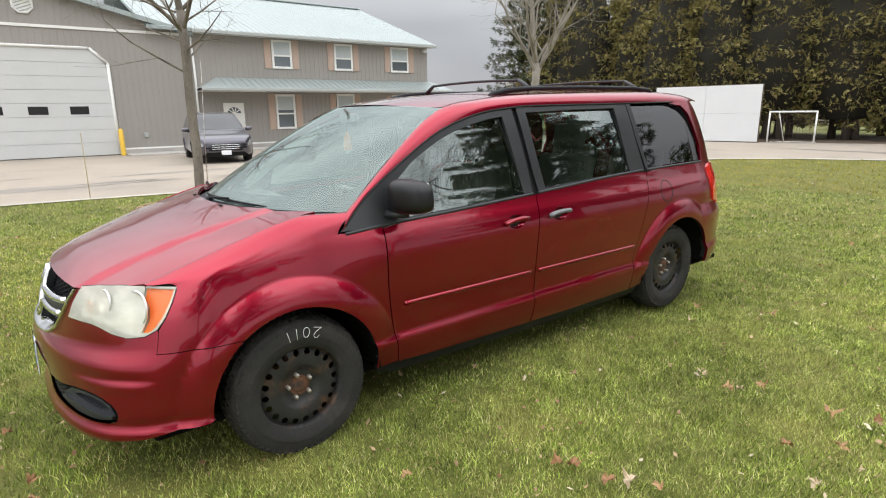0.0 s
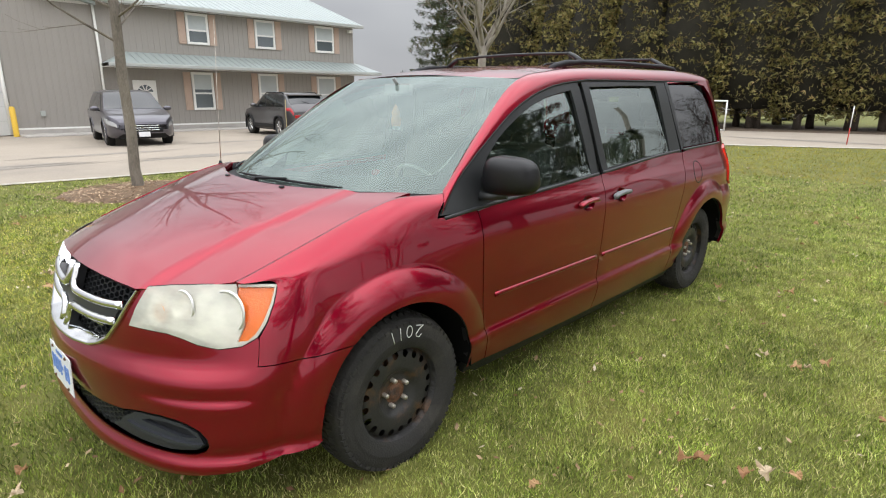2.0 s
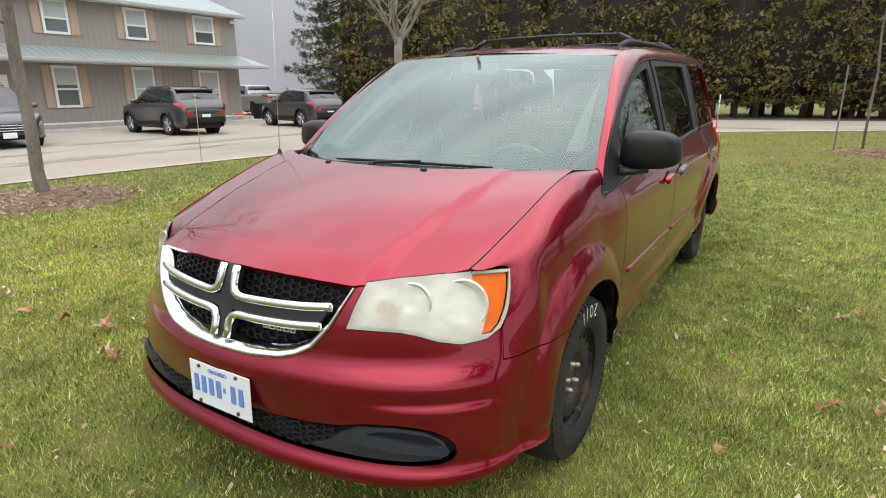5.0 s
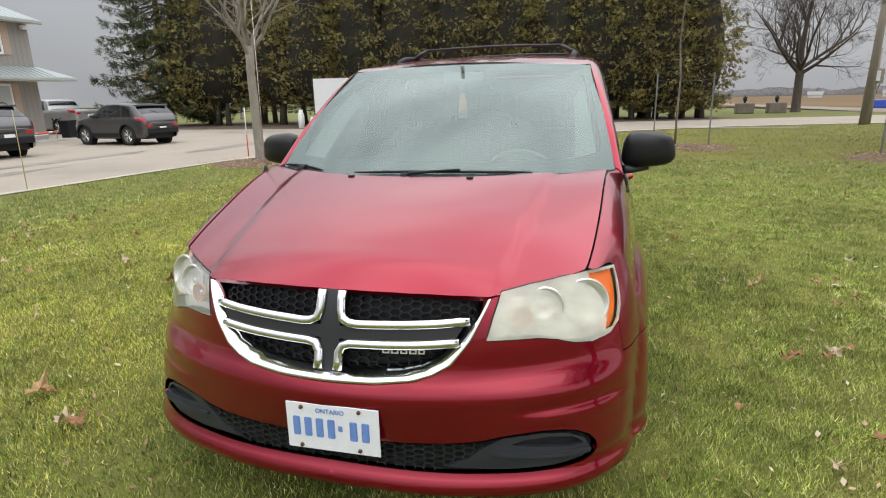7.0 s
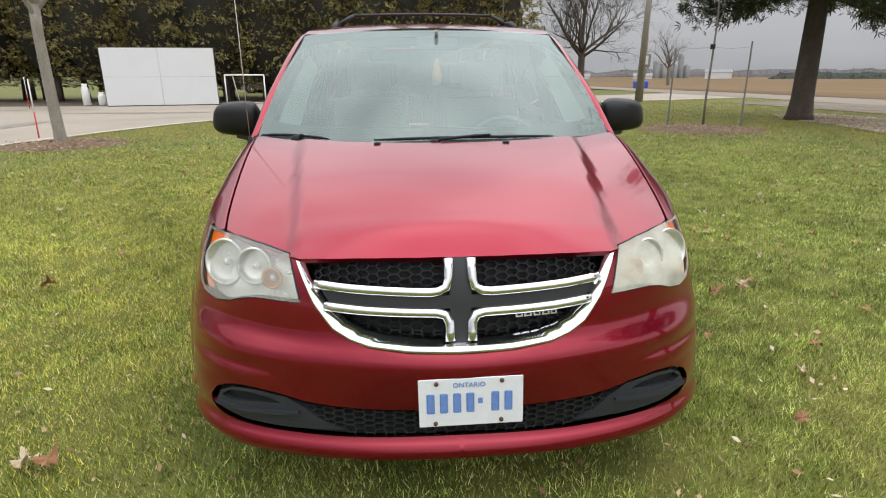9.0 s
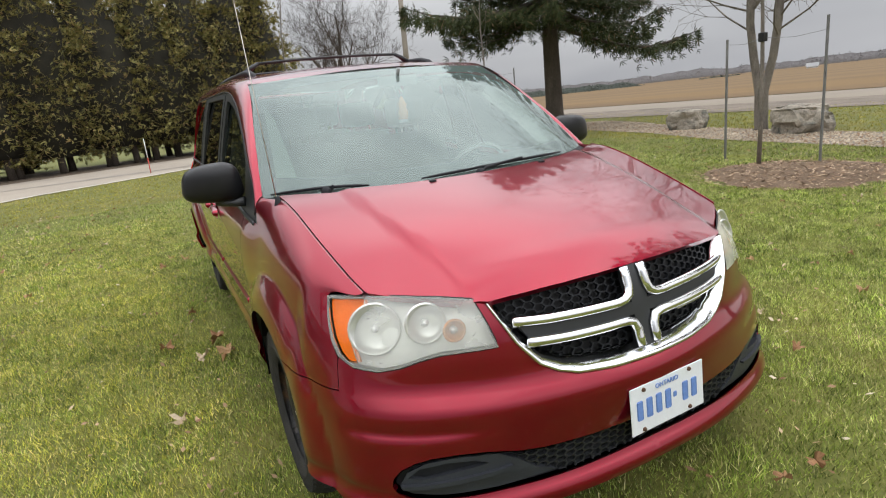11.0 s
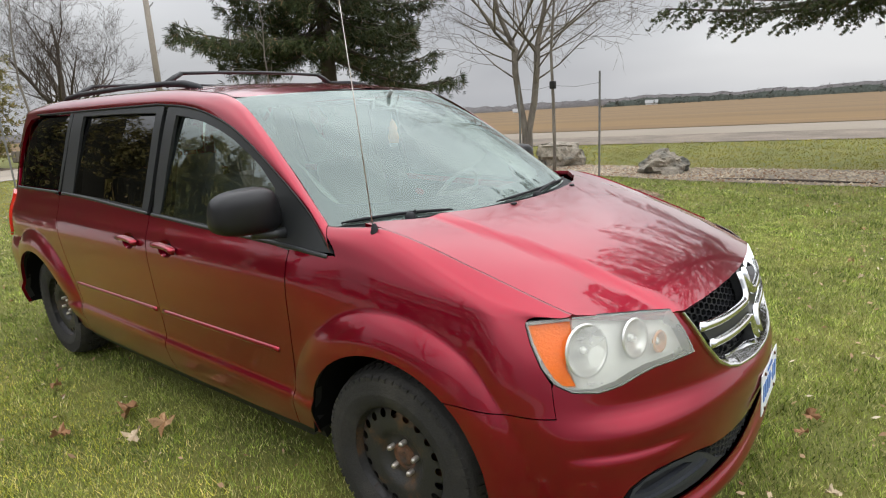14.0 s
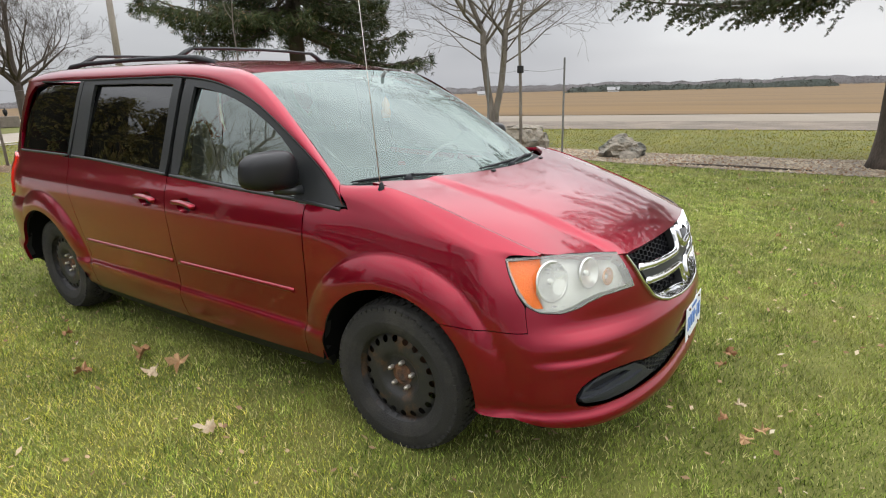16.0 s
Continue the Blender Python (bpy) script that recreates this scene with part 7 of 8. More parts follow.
# the large spruces between the lawn and the road
spruce("spruce_tree", "large old spruce with a bare lower trunk", (11.6, 14.1, 0), 12.4, 4.4, 8, trunk_r=.30, first=4.3, whorls=18, per=8, size=.20, fill=66,
       low_limbs=[(4.3, radians(165), 5.0, .10), (4.4, radians(200), 4.4, .16), (4.4, radians(120), 4.2, .16), (3.9, radians(-8), 4.0, .28), (3.6, radians(-32), 4.4, .28), (3.5, radians(-58), 4.6, .26), (4.0, radians(-85), 4.4, .24), (4.2, radians(185), 5.6, .08)])
spruce("spruce_tree", "large spruce whose limb hangs over the lawn", (9.45, -2.28, 0), 12.5, 4.4, 9, trunk_r=.27, first=4.2, whorls=16, per=7, size=.16, fill=44, feather=52,
       low_limbs=[(2.88, radians(95), 4.5, .02), (3.0, radians(112), 4.0, .05), (3.05, radians(78), 3.9, .07), (2.95, radians(60), 3.0, .05), (3.4, radians(160), 3.8, .12), (3.6, radians(200), 4.2, .15)])
# bare trees
bare_tree("young_tree", "young bare tree with grey bark in a mulch ring", (-7.40, 1.66, 0), 7.8, .082, 3.3, 3, limbs=6, spread=.80, mat=bark_grey, side_limb=[((0, 0, z), (math.cos(a), math.sin(a), .45), ln, .020) for z, a, ln in ((2.25, -1.4, 1.5), (2.45, 2.2, .9), (2.6, .6, 1.2), (2.75, 3.6, 1.1), (2.9, -.6, 1.3), (3.05, 1.6, 1.2), (3.2, 4.4, 1.4))])
bare_tree("young_tree", "young bare tree with pale upright limbs in a mulch ring", (-7.25, 9.95, 0), 7.2, .112, 2.75, 7, limbs=7, spread=.52, mat=bark_pale)
bare_tree("roadside_tree", "bare twin-stemmed tree by the gravel bed", (11.05, 6.15, 0), 9.8, .093, 3.0, 12, limbs=5, spread=.80, mat=bark_grey, stems=2, splay=.18, turn=2.0, join=.34, hold=.34, twig=.0036, depth=5,
          side_limb=[((s * -.11, s * .25, z), (math.cos(a), math.sin(a), .45), ln, .024) for s, z, a, ln in ((1, 2.15, 1.5, 2.3), (1, 2.55, 2.6, 1.8), (1, 2.75, .6, 1.6), (-1, 2.1, -1.4, 2.0), (-1, 2.35, -2.1, 2.2), (-1, 2.6, -.8, 1.8), (-1, 2.9, -1.7, 2.4), (1, 2.95, 1.9, 2.2), (-1, 2.0, 3.6, 1.3))])
bare_tree("bare_maple", "broad bare maple beyond the driveway", (13.4, 42.0, 0), 12.4, .29, 2.7, 15, limbs=9, spread=.85, mat=bark_dark, depth=5, fine=.75, twig=.006)
bare_tree("far_bare_tree", "bare tree standing in the field", (36, 76, -.5), 8.5, .25, 2.5, 19, limbs=7, spread=.6, mat=bark_grey, depth=4)
bare_tree("bare_tree", "bare tree beyond the hedge", (-33, 47, 0), 7.5, .16, 2.0, 23, limbs=6, spread=.5, mat=bark_pale, depth=4)


# ---- staked saplings, mulch, rocks and gravel ----
steel_post = material("galvanised_post", (0.22, 0.22, 0.215), rough=0.55, metal=0.6, var=0.2, scale=10, fine=90)
mulch_mat = leaf_material("wood_mulch", (0.100, 0.060, 0.036), (0.30, 0.200, 0.125), (0.48, 0.36, 0.24), 0.26, 0.9)
mulch_base = material("mulch_bed", (0.16, 0.106, 0.064), rough=0.95, var=0.4, scale=6, fine=50, bump=0.8)


def mulch(loc, r, seed, n=2600):
    rs = np.random.RandomState(seed)
    bed = thing("mulch_ring", "low mound of brown wood mulch", "mulch", loc, 0)
    rows = []
    for u in np.linspace(0, 1, 8):
        rows.append([(r * u * math.cos(a) * (1 + .08 * math.sin(3 * a + seed) + .05 * math.sin(11 * a + 2 * seed)), r * u * math.sin(a) * (1 + .08 * math.sin(3 * a + seed) + .05 * math.sin(11 * a + 2 * seed)), .075 * (1 - u ** 2) + .004 - .02 * (u > .99)) for a in np.linspace(0, 2 * math.pi, 29)])
    part("mound", grid_mesh("mound", rows), mulch_base, bed)
    q, a = np.sqrt(rs.uniform(0, 1, n)) * (1 + .16 * rs.exponential(1, n) * rs.randint(0, 2, n)), rs.uniform(0, 6.283, n)
    c = np.stack([r * q * np.cos(a), r * q * np.sin(a), .075 * np.clip(1 - q ** 2, 0, 1) + .012 + .012 * (q > 1)], -1)
    yaw, ln, wd = rs.uniform(0, 6.283, n), rs.uniform(.012, .036, n), rs.uniform(.004, .010, n)
    d = np.stack([np.cos(yaw), np.sin(yaw), rs.uniform(-.35, .35, n)], -1)
    w = np.stack([-np.sin(yaw), np.cos(yaw), rs.uniform(-.3, .3, n)], -1)
    v = np.stack([c - d * ln[:, None] - w * wd[:, None], c + d * ln[:, None] - w * wd[:, None], c + d * ln[:, None] + w * wd[:, None], c - d * ln[:, None] + w * wd[:, None]], 1).reshape(-1, 3)
    tagged(part("bark_litter", quick_mesh("bark_litter", v, np.arange(n * 4).reshape(-1, 4)), mulch_mat, bed), kind="stuff")


for loc, r, s in (((-7.25, 1.65, 0), 1.15, 1), ((-7.2, 9.95, 0), 1.2, 2), ((6.2, 2.4, 0), 1.15, 3), ((7.3, 11.6, 0), 1.5, 4), ((3.2, 14.2, 0), 1.1, 5)):
    mulch(loc, r, s)


def sapling(loc, h, posts, box_z, seed):
    rnd = random.Random(seed)
    sp = thing("staked_sapling", "thin bare sapling tied between steel posts", "sapling", loc, 0)
    pts = [(rnd.uniform(-.02, .02) * k, rnd.uniform(-.02, .02) * k, h * k / 6) for k in range(7)]
    part("stem", tube(pts, [.032, .028, .026, .022, .018, .013, .005], 8), bark_grey, sp)
    tw = bmesh.new()
    for k in range(9):
        z = h * rnd.uniform(.5, .97)
        a = rnd.uniform(0, 6.3)
        tube([(0, 0, z), (.16 * math.cos(a), .16 * math.sin(a), z + .22), (.24 * math.cos(a), .24 * math.sin(a), z + .55)], [.008, .005, .002], 4, tw, cap=False)
    tagged(part("twig_growth", tw, bark_grey, sp), kind="stuff")
    part("tie_box", rounded(-.05, -.04, box_z, .05, .04, box_z + .12, .01), gloss_black, sp)
    for i, (x, y, ph) in enumerate(posts):
        part("steel_post", box(x - .018, y - .012, -.05, x + .018, y + .012, ph, .003, 1), steel_post, sp)
        part("tie_wire", tube([(x, y, box_z + .05), (x * .5, y * .5, box_z + .01), (0, 0, box_z + .05)], .003, 4), steel_post, sp)


sapling((6.55, 3.15, 0), 4.6, ((.35, -.65, 1.95), (.55, .95, 1.85)), 1.72, 1)
sapling((7.6, 12.1, 0), 4.8, ((-.95, .0, 1.95), (.95, -.1, 2.1)), 1.92, 2)
sapling((2.75, 14.6, 0), 5.4, ((-.55, .2, 1.95), (.80, -.3, 1.92)), 1.72, 3)


def rock(loc, sx, sy, sz, seed, flat=0.0):
    bm = bmesh.new()
    bmesh.ops.create_icosphere(bm, subdivisions=4, radius=1)
    off = Vector((seed * 7.3, seed * 3.1, 0))
    for v in bm.verts:
        p = v.co.copy()
        n1 = noise.noise(p * 1.1 + off) * .34 + noise.noise(p * 2.6 + off) * .16 + noise.noise(p * 7 + off) * .05
        cell = noise.cell(p * 1.7 + off) * .16
        p = p * (1 + n1 + cell)
        p = Vector((p.x * sx, p.y * sy, p.z * sz))
        if flat and p.z > sz * flat:
            p.z = sz * flat + (p.z - sz * flat) * .25
        v.co = p + Vector((0, 0, sz * .55))
    for f in bm.faces:
        f.smooth = False
    ob = part("boulder", bm, rock_mat)
    ob.matrix_world = pose(*loc)
    return tagged(ob, "rough grey weathered limestone boulder beside the gravel", "boulder", "boulders")


rock_mat = material("weathered_limestone", (0.34, 0.30, 0.24), rough=0.95, var=0.4, scale=3, fine=28, bump=0.9, second=(0.10, 0.10, 0.085), blend=(0.45, 0.6))
rock((9.6, 2.25, 0), .40, .42, .275, 2)
rock((10.75, 5.1, 0), .50, .58, .47, 5, .5)
rock((11.5, 8.5, 0), .40, .48, .42, 8, .55)
gravel_mat = leaf_material("river_gravel", (0.19, 0.145, 0.098), (0.46, 0.385, 0.285), (0.19, 0.105, 0.055), 0.20, 0.9)
bed_line = [(8.35, -6), (8.25, -1), (8.45, 1.5), (8.9, 3.5), (9.4, 6), (10.6, 9), (11.4, 12.5), (11.3, 14.5), (12.2, 16.3), (13.8, 16.2), (14.4, 14.4), (13.6, 12.2), (12.2, 9.5), (11.4, 7), (10.8, 4.5), (10.4, 2), (10.3, -1), (10.6, -3), (10.8, -6)]
sheet("gravel_bed", bed_line, 0.010, material("gravel_soil", (0.20, 0.17, 0.135), rough=0.95, var=0.4, scale=4, fine=40, bump=0.8), "strip of pale gravel and bark", "gravel", 0.8)
rs = np.random.RandomState(31)
gx, gy = rs.uniform(8.1, 14.5, 52000), rs.uniform(-6, 16.3, 52000)
ok = inside(bed_line, gx, gy)
gx, gy = gx[ok], gy[ok]
n = len(gx)
s = rs.uniform(.014, .040, n)
rot = rs.uniform(0, 6.283, n)
tet = np.array([(1, 0, 0), (-.5, .8, 0), (-.5, -.8, .1), (.05, 0, .9)])
ca, sa = np.cos(rot), np.sin(rot)
P = np.stack([gx[:, None] + s[:, None] * (tet[None, :, 0] * ca[:, None] - tet[None, :, 1] * sa[:, None]), gy[:, None] + s[:, None] * (tet[None, :, 0] * sa[:, None] + tet[None, :, 1] * ca[:, None]), .010 + s[:, None] * tet[None, :, 2] * .8], -1)
k = np.arange(n)[:, None] * 4
Fc = (np.stack([k + np.array([[0, 1, 3]]), k + np.array([[1, 2, 3]]), k + np.array([[2, 0, 3]])], 1)).reshape(-1, 3)
tagged(part("gravel_stones", quick_mesh("gravel_stones", P.reshape(-1, 3), Fc), gravel_mat), "loose pale river stones in the bed", "gravel", kind="stuff")
log = part("drift_branch", tube([(8.55, -1.2, .02), (8.6, -.4, .03), (8.7, .5, .02), (8.75, 1.1, .015)], [.010, .022, .024, .008], 7), bark_dark)
tagged(log, "dark fallen branch at the gravel's edge", "branch")

# ---- utility poles, wires, far things ----
pole_wood = material("grey_pole_wood", (0.25, 0.22, 0.18), rough=0.9, var=0.25, scale=4, fine=60, bump=0.3, stretch=(1, 1, .2))
for (px_, py_, h, ln) in ((11.1, 25.0, 8.2, .02),):
    up = thing("utility_pole", "weathered wooden utility pole with a grey box", "utility pole", (px_, py_, 0), 0)
    part("pole", tube([(0, 0, -.1), (ln * h, 0, h)], [.16, .11], 12), pole_wood, up)
    part("lamp_arm", tube([(ln * h * .8, 0, h * .80), (.45, 0, h * .84)], .03, 6), steel_post, up)
meter = thing("meter_post", "weathered wooden post with a pale meter box", "post", (11.45, 25.5, 0), 20)
part("post", tube([(0, 0, -.1), (.01, 0, 1.2), (.02, 0, 3.0)], [.10, .095, .09], 10), pole_wood, meter)
part("meter_box", rounded(-.24, -.20, 1.72, .06, -.07, 2.12, .02), material("pale_meter_box", (0.62, 0.63, 0.62), rough=0.5, var=0.08), meter)
part("wooden_box", rounded(.06, -.10, 1.62, .30, .10, 2.20, .015), pole_wood, meter)
part("brace", tube([(.26, 0, 1.64), (.10, 0, 1.18)], .03, 6), pole_wood, meter)
blue_bin = part("blue_tarp_box", rounded(20.2, 47.8, 0, 21.3, 48.6, .62, .07), material("blue_plastic", (0.04, 0.08, 0.45), rough=0.4))
tagged(blue_bin, "blue plastic bin at the foot of the pole", "bin")
planter_stone = material("brown_planter_stone", (0.17, 0.145, 0.12), rough=0.95, var=0.35, scale=5, fine=40, bump=0.5)
stone_wall = thing("planter_wall", "low stone planters with dark lanterns", "planter", (10.6, 40.0, 0), 0)
stone_wall.matrix_world = pose(10.6, 40.0, 0) @ Matrix.Scale(1.36, 4)
for x in (-.9, .5):
    part("pier", box(x, 0, 0, x + .8, .55, .50, .03, 1), planter_stone, stone_wall)
    part("lantern", lathe([(.50, .05), (.57, .05), (.59, .08), (.76, .10), (.79, .04), (.86, .01)], 8, axis="z"), gloss_black, stone_wall).matrix_basis = Matrix.Translation((x + .4, .3, 0))
# far tree lines: many small crowns; distance haze is mixed into the woods' colour
hazy_woods_mat = leaf_material("far_woods", (0.145, 0.148, 0.155), (0.185, 0.182, 0.182), (0.175, 0.155, 0.150), 0.2, 0.95)
pine_mat = leaf_material("far_pines", (0.056, 0.066, 0.058), (0.085, 0.095, 0.080), (0.095, 0.090, 0.076), 0.1, 0.95)
rs = np.random.RandomState(77)


def skyline(kind, b, low, high):
    """Height of the far trees in one direction."""
    h = (low + high) / 2 * (.85 + .20 * noise.noise(Vector((b * 60, 1.7, 0))) + .30 * noise.noise(Vector((b * 14, 5.1, 0))))
    return h if kind == "far_woods" else h * max(.02, min(1, 2.5 * (math.sin(b * 9.0) + .6 * math.sin(b * 23) + .15)))


for nm, lb, mt, n, r0, r1, a0, a1, h0, h1 in (("far_woods", "hazy grey-brown leafless woods on the horizon", hazy_woods_mat, 1100, 620, 900, -60, 88, 7, 13), ("far_pines", "dark evergreen belts across the fields", pine_mat, 620, 470, 560, -30, 85, 5, 8)):
    a = np.radians(rs.uniform(a0, a1, n))
    if nm == "far_pines":
        keep = (np.sin(a * 9.0) + .6 * np.sin(a * 23)) > -.1
        a = a[keep]
        n = len(a)
    r = rs.uniform(r0, r1, n)
    h = rs.uniform(.85, 1.12, n) * np.array([skyline(nm, b, h0, h1) for b in a])
    base = np.stack([r * np.cos(a), r * np.sin(a), np.full(n, -5.2)], -1)
    k = 17
    c = np.repeat(base, k, 0)
    u = rs.uniform(0, 1, n * k)
    hh, th = np.repeat(h, k), rs.uniform(0, 6.283, n * k)
    rad = hh * .34 * np.sqrt(np.clip(1 - (2 * u - .9) ** 2, .05, 1)) * rs.uniform(.3, 1, n * k)
    c[:, 0] += rad * np.cos(th)
    c[:, 1] += rad * np.sin(th)
    c[:, 2] += hh * u
    v, f = sprays(c, np.stack([np.cos(th), np.sin(th), np.full(n * k, .8)], -1), 1.0, 5, droop=0, blades=2, flat=.3)
    wood = tagged(part(nm, quick_mesh(nm, v, f), mt), lb, "woods", kind="stuff")
    wall = []
    for b in np.radians(np.arange(a0, a1, .12)):
        top = skyline(nm, b, h0, h1)
        rr = (r0 + r1) / 2
        wall.append(((rr * math.cos(b), rr * math.sin(b), -5.4), (rr * math.cos(b), rr * math.sin(b), -5.2 + max(.1, top)), ((rr + 25) * math.cos(b), (rr + 25) * math.sin(b), -5.2 + max(.1, top * .8))))
    tagged(part("wood_mass", grid_mesh("wood_mass", [[w[i] for w in wall] for i in range(3)]), mt, wood), kind="stuff")
barn_white = material("far_white_barn", (0.62, 0.63, 0.64), rough=0.6, var=0.05, scale=.1)
elev = thing("grain_elevator", "grey grain elevator with round bins far off", "grain elevator", (248, 528, -5), 20)
for x, w, h in ((-20, 6, 15), (-11, 7, 12), (0, 7, 12), (9, 5, 20), (17, 6, 11)):
    part("bin", lathe([(0, w / 2), (h, w / 2), (h + 2.2, .5)], 16, axis="z"), steel_post, elev).matrix_basis = Matrix.Translation((x, 0, 0))
for bx, by, w, h in ((196, 470, 14, 3.2), (150, 480, 9, 3), (430, 250, 7, 2.0), (470, 150, 9, 2.4), (260, 470, 20, 6)):
    barn = thing("far_barn", "low white barn across the fields", "barn", (bx, by, gz(math.hypot(bx, by)) - .2), math.degrees(math.atan2(by, bx)), "far barns")
    part("barn_body", box(-5, -w / 2, 0, 5, w / 2, h), barn_white, barn)
    part("roof", arrays("roof", [(-5.5, -w / 2 - .5, h), (5.5, -w / 2 - .5, h), (0, -w / 2 - .5, h + 2.5), (-5.5, w / 2 + .5, h), (5.5, w / 2 + .5, h), (0, w / 2 + .5, h + 2.5)], [(0, 1, 2), (3, 5, 4), (0, 2, 5, 3), (1, 4, 5, 2)]), steel_post, barn)


# ---- grass and fallen leaves ----
grass_mat = leaf_material("grass_blades", (0.030, 0.054, 0.006), (0.345, 0.440, 0.074), (0.64, 0.58, 0.27), 0.14, 0.55, patch=(0.40, 0.385, 0.120))
far_grass = leaf_material("dry_lawn_blades", (0.21, 0.200, 0.022), (0.325, 0.300, 0.044), (0.44, 0.36, 0.10), 0.18, 0.6, patch=(0.42, 0.35, 0.09))
rs = np.random.RandomState(5)
lawn_line = lawn_edge + [(18.4, 22), (17.9, 0), (20, -20), (-10.2, -20)]


def blades(name, x, y, height, width, seed, single=False):
    """Single bent blades, each of three leaves' width at the foot and pointed at the tip."""
    rs = np.random.RandomState(seed)
    n = len(x)
    clump = np.zeros(n)
    for k in range(9):
        w, ph, fq = rs.uniform(0, 6.283), rs.uniform(0, 6.283), rs.uniform(5, 24)
        clump += np.sin(fq * (x * math.cos(w) + y * math.sin(w)) + ph) / 3.0
    h = height * rs.uniform(.45, 1.25, n) * np.clip(1 + .30 * clump, .45, 1.7)
    a, lean = rs.uniform(0, 6.283, n), rs.uniform(.2, 1.0, n) * h
    d = np.stack([np.cos(a), np.sin(a)], -1)
    b = rs.uniform(0, 6.283, n)
    w = np.stack([np.cos(b), np.sin(b)], -1) * (width * rs.uniform(.6, 1.3, n))[:, None] / 2
    base = np.stack([x, y], -1)
    v = np.zeros((n, 5, 3))
    v[:, 0, :2], v[:, 1, :2] = base - w, base + w
    v[:, 2, :2], v[:, 3, :2] = base + d * lean[:, None] * .35 + w * .8, base + d * lean[:, None] * .35 - w * .8
    v[:, 4, :2] = base + d * lean[:, None]
    v[:, 2, 2] = v[:, 3, 2] = h * .62
    v[:, 4, 2] = h * rs.uniform(.75, 1.0, n)
    v[:, 0:2, 2] = -.004
    k = np.arange(n)[:, None] * 5
    f = np.concatenate([k + [[0, 1, 2]], k + [[0, 2, 3]], k + [[3, 2, 4]]], 1).reshape(-1, 3)
    if single:
        v = v[:, [0, 1, 4]]
        f = np.arange(n * 3).reshape(-1, 3)
    me = quick_mesh(name, v.reshape(-1, 3), f)
    ob = part(name, me, grass_mat)
    return tagged(ob, "short uneven autumn grass, green with straw-coloured blades", "grass", kind="stuff")


def scatter(n, x0, y0, x1, y1, seed):
    rs = np.random.RandomState(seed)
    x, y = rs.uniform(x0, x1, n), rs.uniform(y0, y1, n)
    ok = inside(lawn_line, x, y)
    for cx, cy, r in ((-7.25, 1.65, 1.12), (-7.2, 9.95, 1.17), (6.2, 2.4, 1.12), (7.3, 11.6, 1.46), (3.2, 14.2, 1.07)):
        ok &= np.hypot(x - cx, y - cy) > r
    ok &= ~inside(bed_line, x, y)
    return x[ok], y[ok]


# thick round the van, thinning out and broadening with the distance; under the van only a little
def sow(n, x0, y0, x1, y1, seed, half):
    """Places whose density falls off smoothly with the distance from the van."""
    rs = np.random.RandomState(seed + 100)
    x, y = scatter(n, x0, y0, x1, y1, seed)
    r = np.hypot(x - .2, (y - .6) * .9)
    d = 1 / (1 + (r / half) ** 2.4)
    keep = rs.uniform(0, 1, len(x)) < d * np.where((np.abs(x) < .7) & (y > .5) & (y < 3.6), .3, 1)
    return x[keep], y[keep], d[keep]


for n, area, seed in ((3700000, (-9.6, -7, 9.5, 11), 1), (420000, (-10.5, 11, 18, 27), 3), (230000, (9.5, -14, 18, 11), 5)):
    x, y, d = sow(n, *area, seed, 3.6 if seed == 1 else 9.0)
    blades("grass", x, y, .029 * np.clip(d ** -.12, 1, 1.4), (.0043 if seed == 1 else .011) * np.clip(d ** -.5, 1, 2.4), seed + 1, True).data.materials[0] = grass_mat if seed == 1 else far_grass
x, y, d = sow(230000, -5, -4.5, 5.5, 6, 7, 2.4)
blades("grass", x, y, .030, .0034, 8)
# brighter blades, sown along both flanks of the van to lift the lawn's tone
pale_mat = leaf_material("pale_grass", (0.12, 0.18, 0.028), (0.64, 0.76, 0.175), (0.86, 0.80, 0.42), 0.17, 0.6, patch=(0.56, 0.56, 0.20))
x, y = scatter(860000, -6, -2, 7.5, 9, 9)
keep = np.random.RandomState(4).uniform(0, 1, len(x)) < 1.35 * (smooth(.7, 1.3, x) * smooth(-1.6, -.2, y) + .95 * smooth(-.85, -1.5, x) * smooth(-1.8, .0, y)) / (1 + (np.hypot(x, y - .6) / 4.5) ** 2.4)
straw_mat = leaf_material("straw_grass", (0.20, 0.21, 0.024), (0.84, 0.80, 0.130), (0.88, 0.73, 0.30), 0.25, 0.6)
for side, mt in ((keep & (x > 0), pale_mat), (keep & (x < 0), straw_mat)):
    blades("grass", x[side], y[side], .026, .0044, 10, True).data.materials[0] = mt
leaf_brown = [material("dry_leaf_" + nm, c, rough=0.75, var=0.3, scale=25, fine=150, bump=0.2, second=s2, blend=(0.5, 0.7)) for nm, c, s2 in (("rust", (0.30, 0.155, 0.070), (0.18, 0.09, 0.045)), ("tan", (0.42, 0.26, 0.13), (0.28, 0.15, 0.07)), ("pale", (0.50, 0.40, 0.27), (0.35, 0.24, 0.14)))]


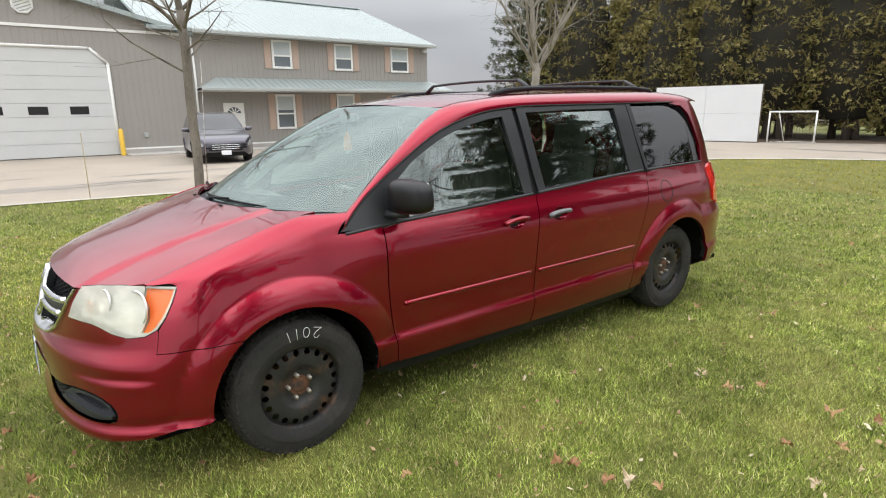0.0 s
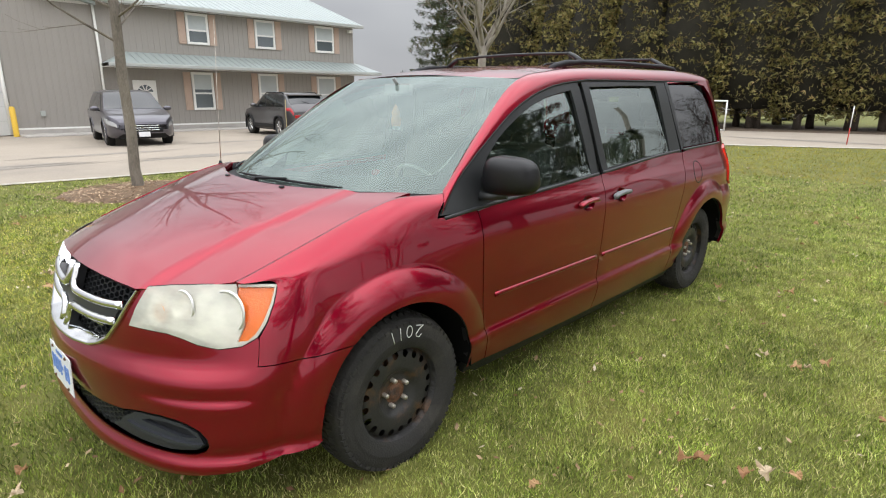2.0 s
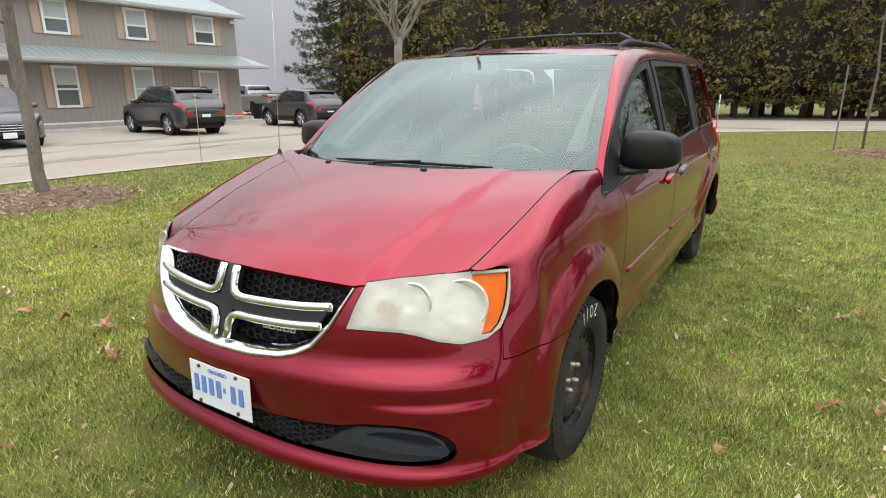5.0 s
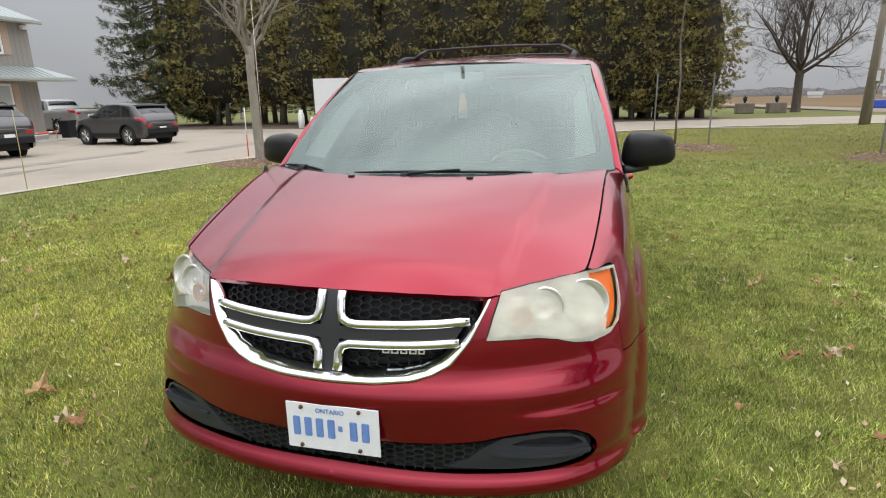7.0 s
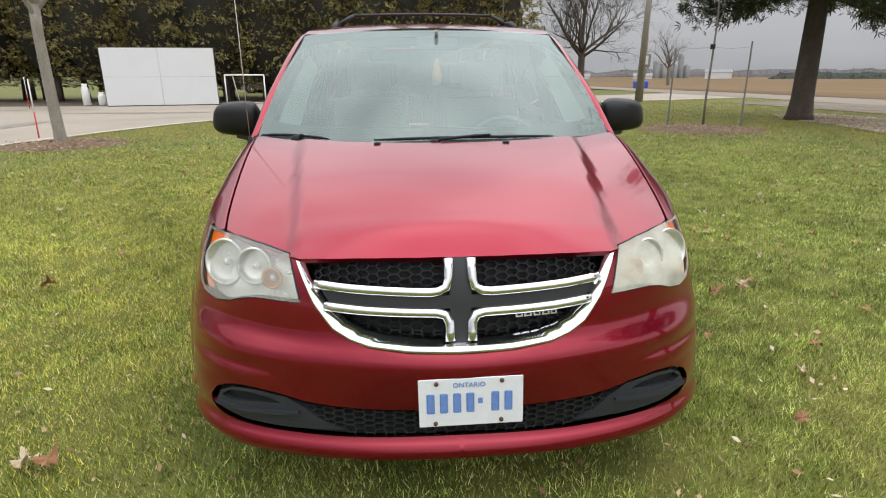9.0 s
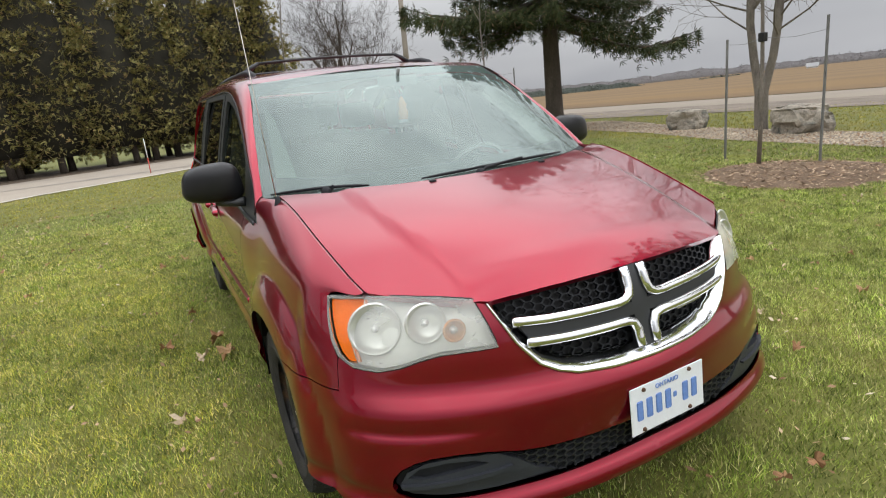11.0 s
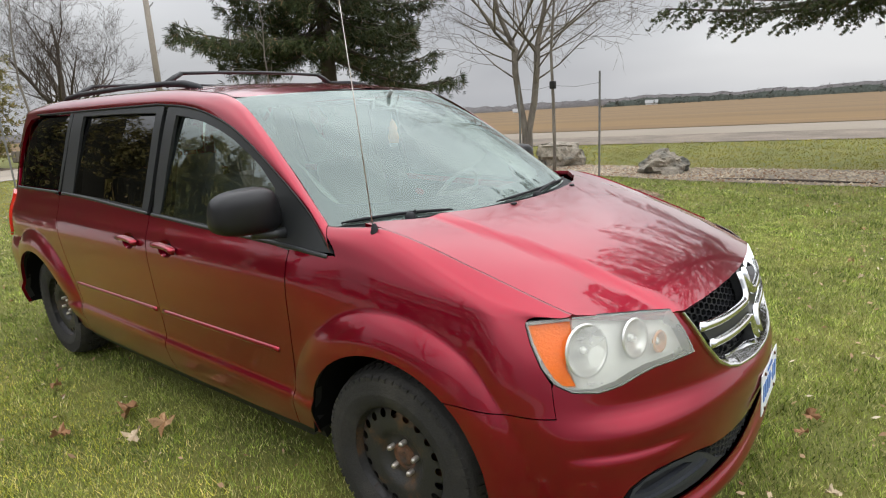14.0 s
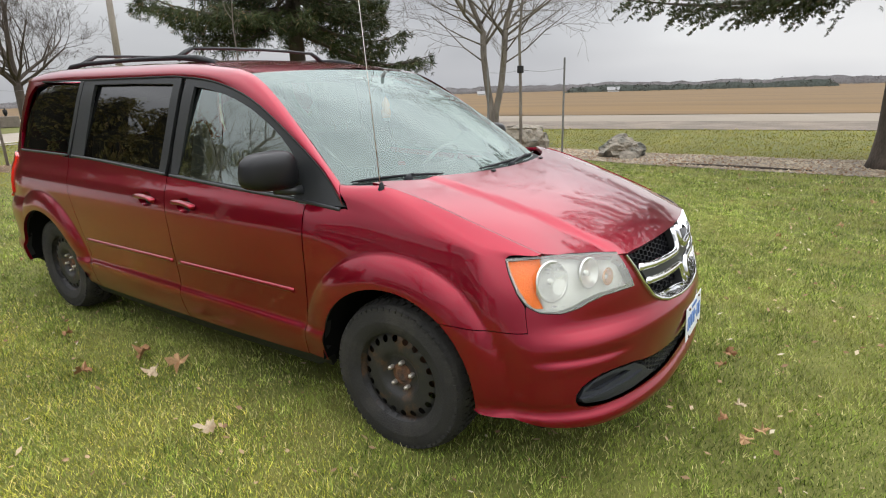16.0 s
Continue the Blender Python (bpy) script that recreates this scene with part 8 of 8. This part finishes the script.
def leaf_mesh(seed, lobes=5):
    """A curled lobed maple leaf."""
    rnd = random.Random(seed)
    bm = bmesh.new()
    c = bm.verts.new((0, 0, .010))
    ring = []
    n = lobes * 4
    for i in range(n):
        a = 2 * math.pi * i / n
        r = (.060 if i % 4 == 0 else .046 if i % 2 else .032) * rnd.uniform(.62, 1.25) * (.75 if i < 2 or i > n - 2 else 1)
        ring.append(bm.verts.new((r * math.cos(a), r * math.sin(a), .010 + (.020 * math.sin(2 * a + seed) + rnd.uniform(-.010, .030)) * (r / .05))))
    for i in range(n):
        bm.faces.new((c, ring[i], ring[(i + 1) % n]))
    tube([(0, 0, .010), (-.05, .004, .016), (-.09, .0, .028)], [.0016, .0014, .001], 4, bm)
    me = bpy.data.meshes.new("fallen_leaf")
    bm.to_mesh(me)
    bm.free()
    return me


leaf_meshes = []
for i in range(6):
    me = leaf_mesh(i)
    me.materials.append(leaf_brown[i % 3])
    leaf_meshes.append(me)
# crumbs of leaf and straw in the grass
rs = np.random.RandomState(17)
cx, cy = scatter(8200, -6.5, -3.5, 8.5, 12, 19)
k = len(cx)
sz, ya = rs.uniform(.004, .015, k), rs.uniform(0, 6.283, k)
tilt = rs.uniform(-.6, .6, (k, 2))
q = []
for a, rr in ((0, 1.5), (1.7, .7), (3.1, 1.4), (4.8, .8)):
    dx, dy = sz * rr * np.cos(ya + a), sz * rr * np.sin(ya + a)
    q.append(np.stack([cx + dx, cy + dy, .030 + dx * tilt[:, 0] + dy * tilt[:, 1]], -1))
crumbs = part("leaf_crumbs", quick_mesh("leaf_crumbs", np.stack(q, 1).reshape(-1, 3), np.arange(k * 4).reshape(-1, 4)), leaf_material("leaf_crumb", (0.16, 0.08, 0.04), (0.42, 0.30, 0.18), (0.52, 0.45, 0.33), 0.2, 0.8))
tagged(crumbs, "small crumbs of dry leaf in the grass", "leaf litter", kind="stuff")
LEAVES_A = [(2.34, 1.75), (1.78, .81), (1.44, .23), (1.51, 3.48), (1.21, 2.88), (1.71, 2.14), (1.89, 2.08), (2.0, 2.27), (2.15, 1.02), (2.0, .88), (2.52, 2.33), (2.54, 1.54), (.47, -1.07), (1.05, 6.49), (2.35, 2.23), (-.09, -1.31), (-.07, -1.16), (-.19, -1.25), (1.89, 5.98), (1.94, 2.12), (1.83, .85), (2.06, .95), (-2.65, -.51), (-3.05, -.47), (-2.56, 1.31)]
LEAVES_B = [(-1.47, -.58), (2.5, 1.92), (3.32, 2.03), (3.49, 1.77), (1.69, -.15), (1.93, .08), (2.54, .49), (3.72, 3.37), (-1.05, 1.8), (-1.37, 1.86), (-1.16, 1.51), (-1.33, .77), (-1.02, 1.5), (-1.17, 2.51), (.64, -1.08), (.08, -1.2), (3.54, -1.1), (4.27, -1.58), (-4.02, 1.27), (-1.91, -.4), (-1.55, -.58)]
rnd = random.Random(42)
spots = LEAVES_A + LEAVES_B + [(rnd.uniform(-7, 8), rnd.uniform(-5, 12)) for _ in range(300)]
for i, (lx, ly) in enumerate(spots):
    if i >= len(LEAVES_A) + len(LEAVES_B) and ((abs(lx) < 1.05 and -1.1 < ly < 4.3) or math.hypot(lx, ly + 1.8) < 1.0):
        continue
    ob = new("fallen_leaf", leaf_meshes[rnd.randrange(6)])
    sc = rnd.uniform(.45, .80) if i < 46 else rnd.uniform(.3, .6)
    sc *= 1.45 if lx < -.8 else 1
    ob.matrix_world = pose(lx, ly, .046, rnd.uniform(-22, 22), rnd.uniform(-22, 22), rnd.uniform(0, 360)) @ Matrix.Scale(sc, 4)
    tagged(ob, "curled dry brown leaf lying on the grass", "leaf", "fallen leaves")
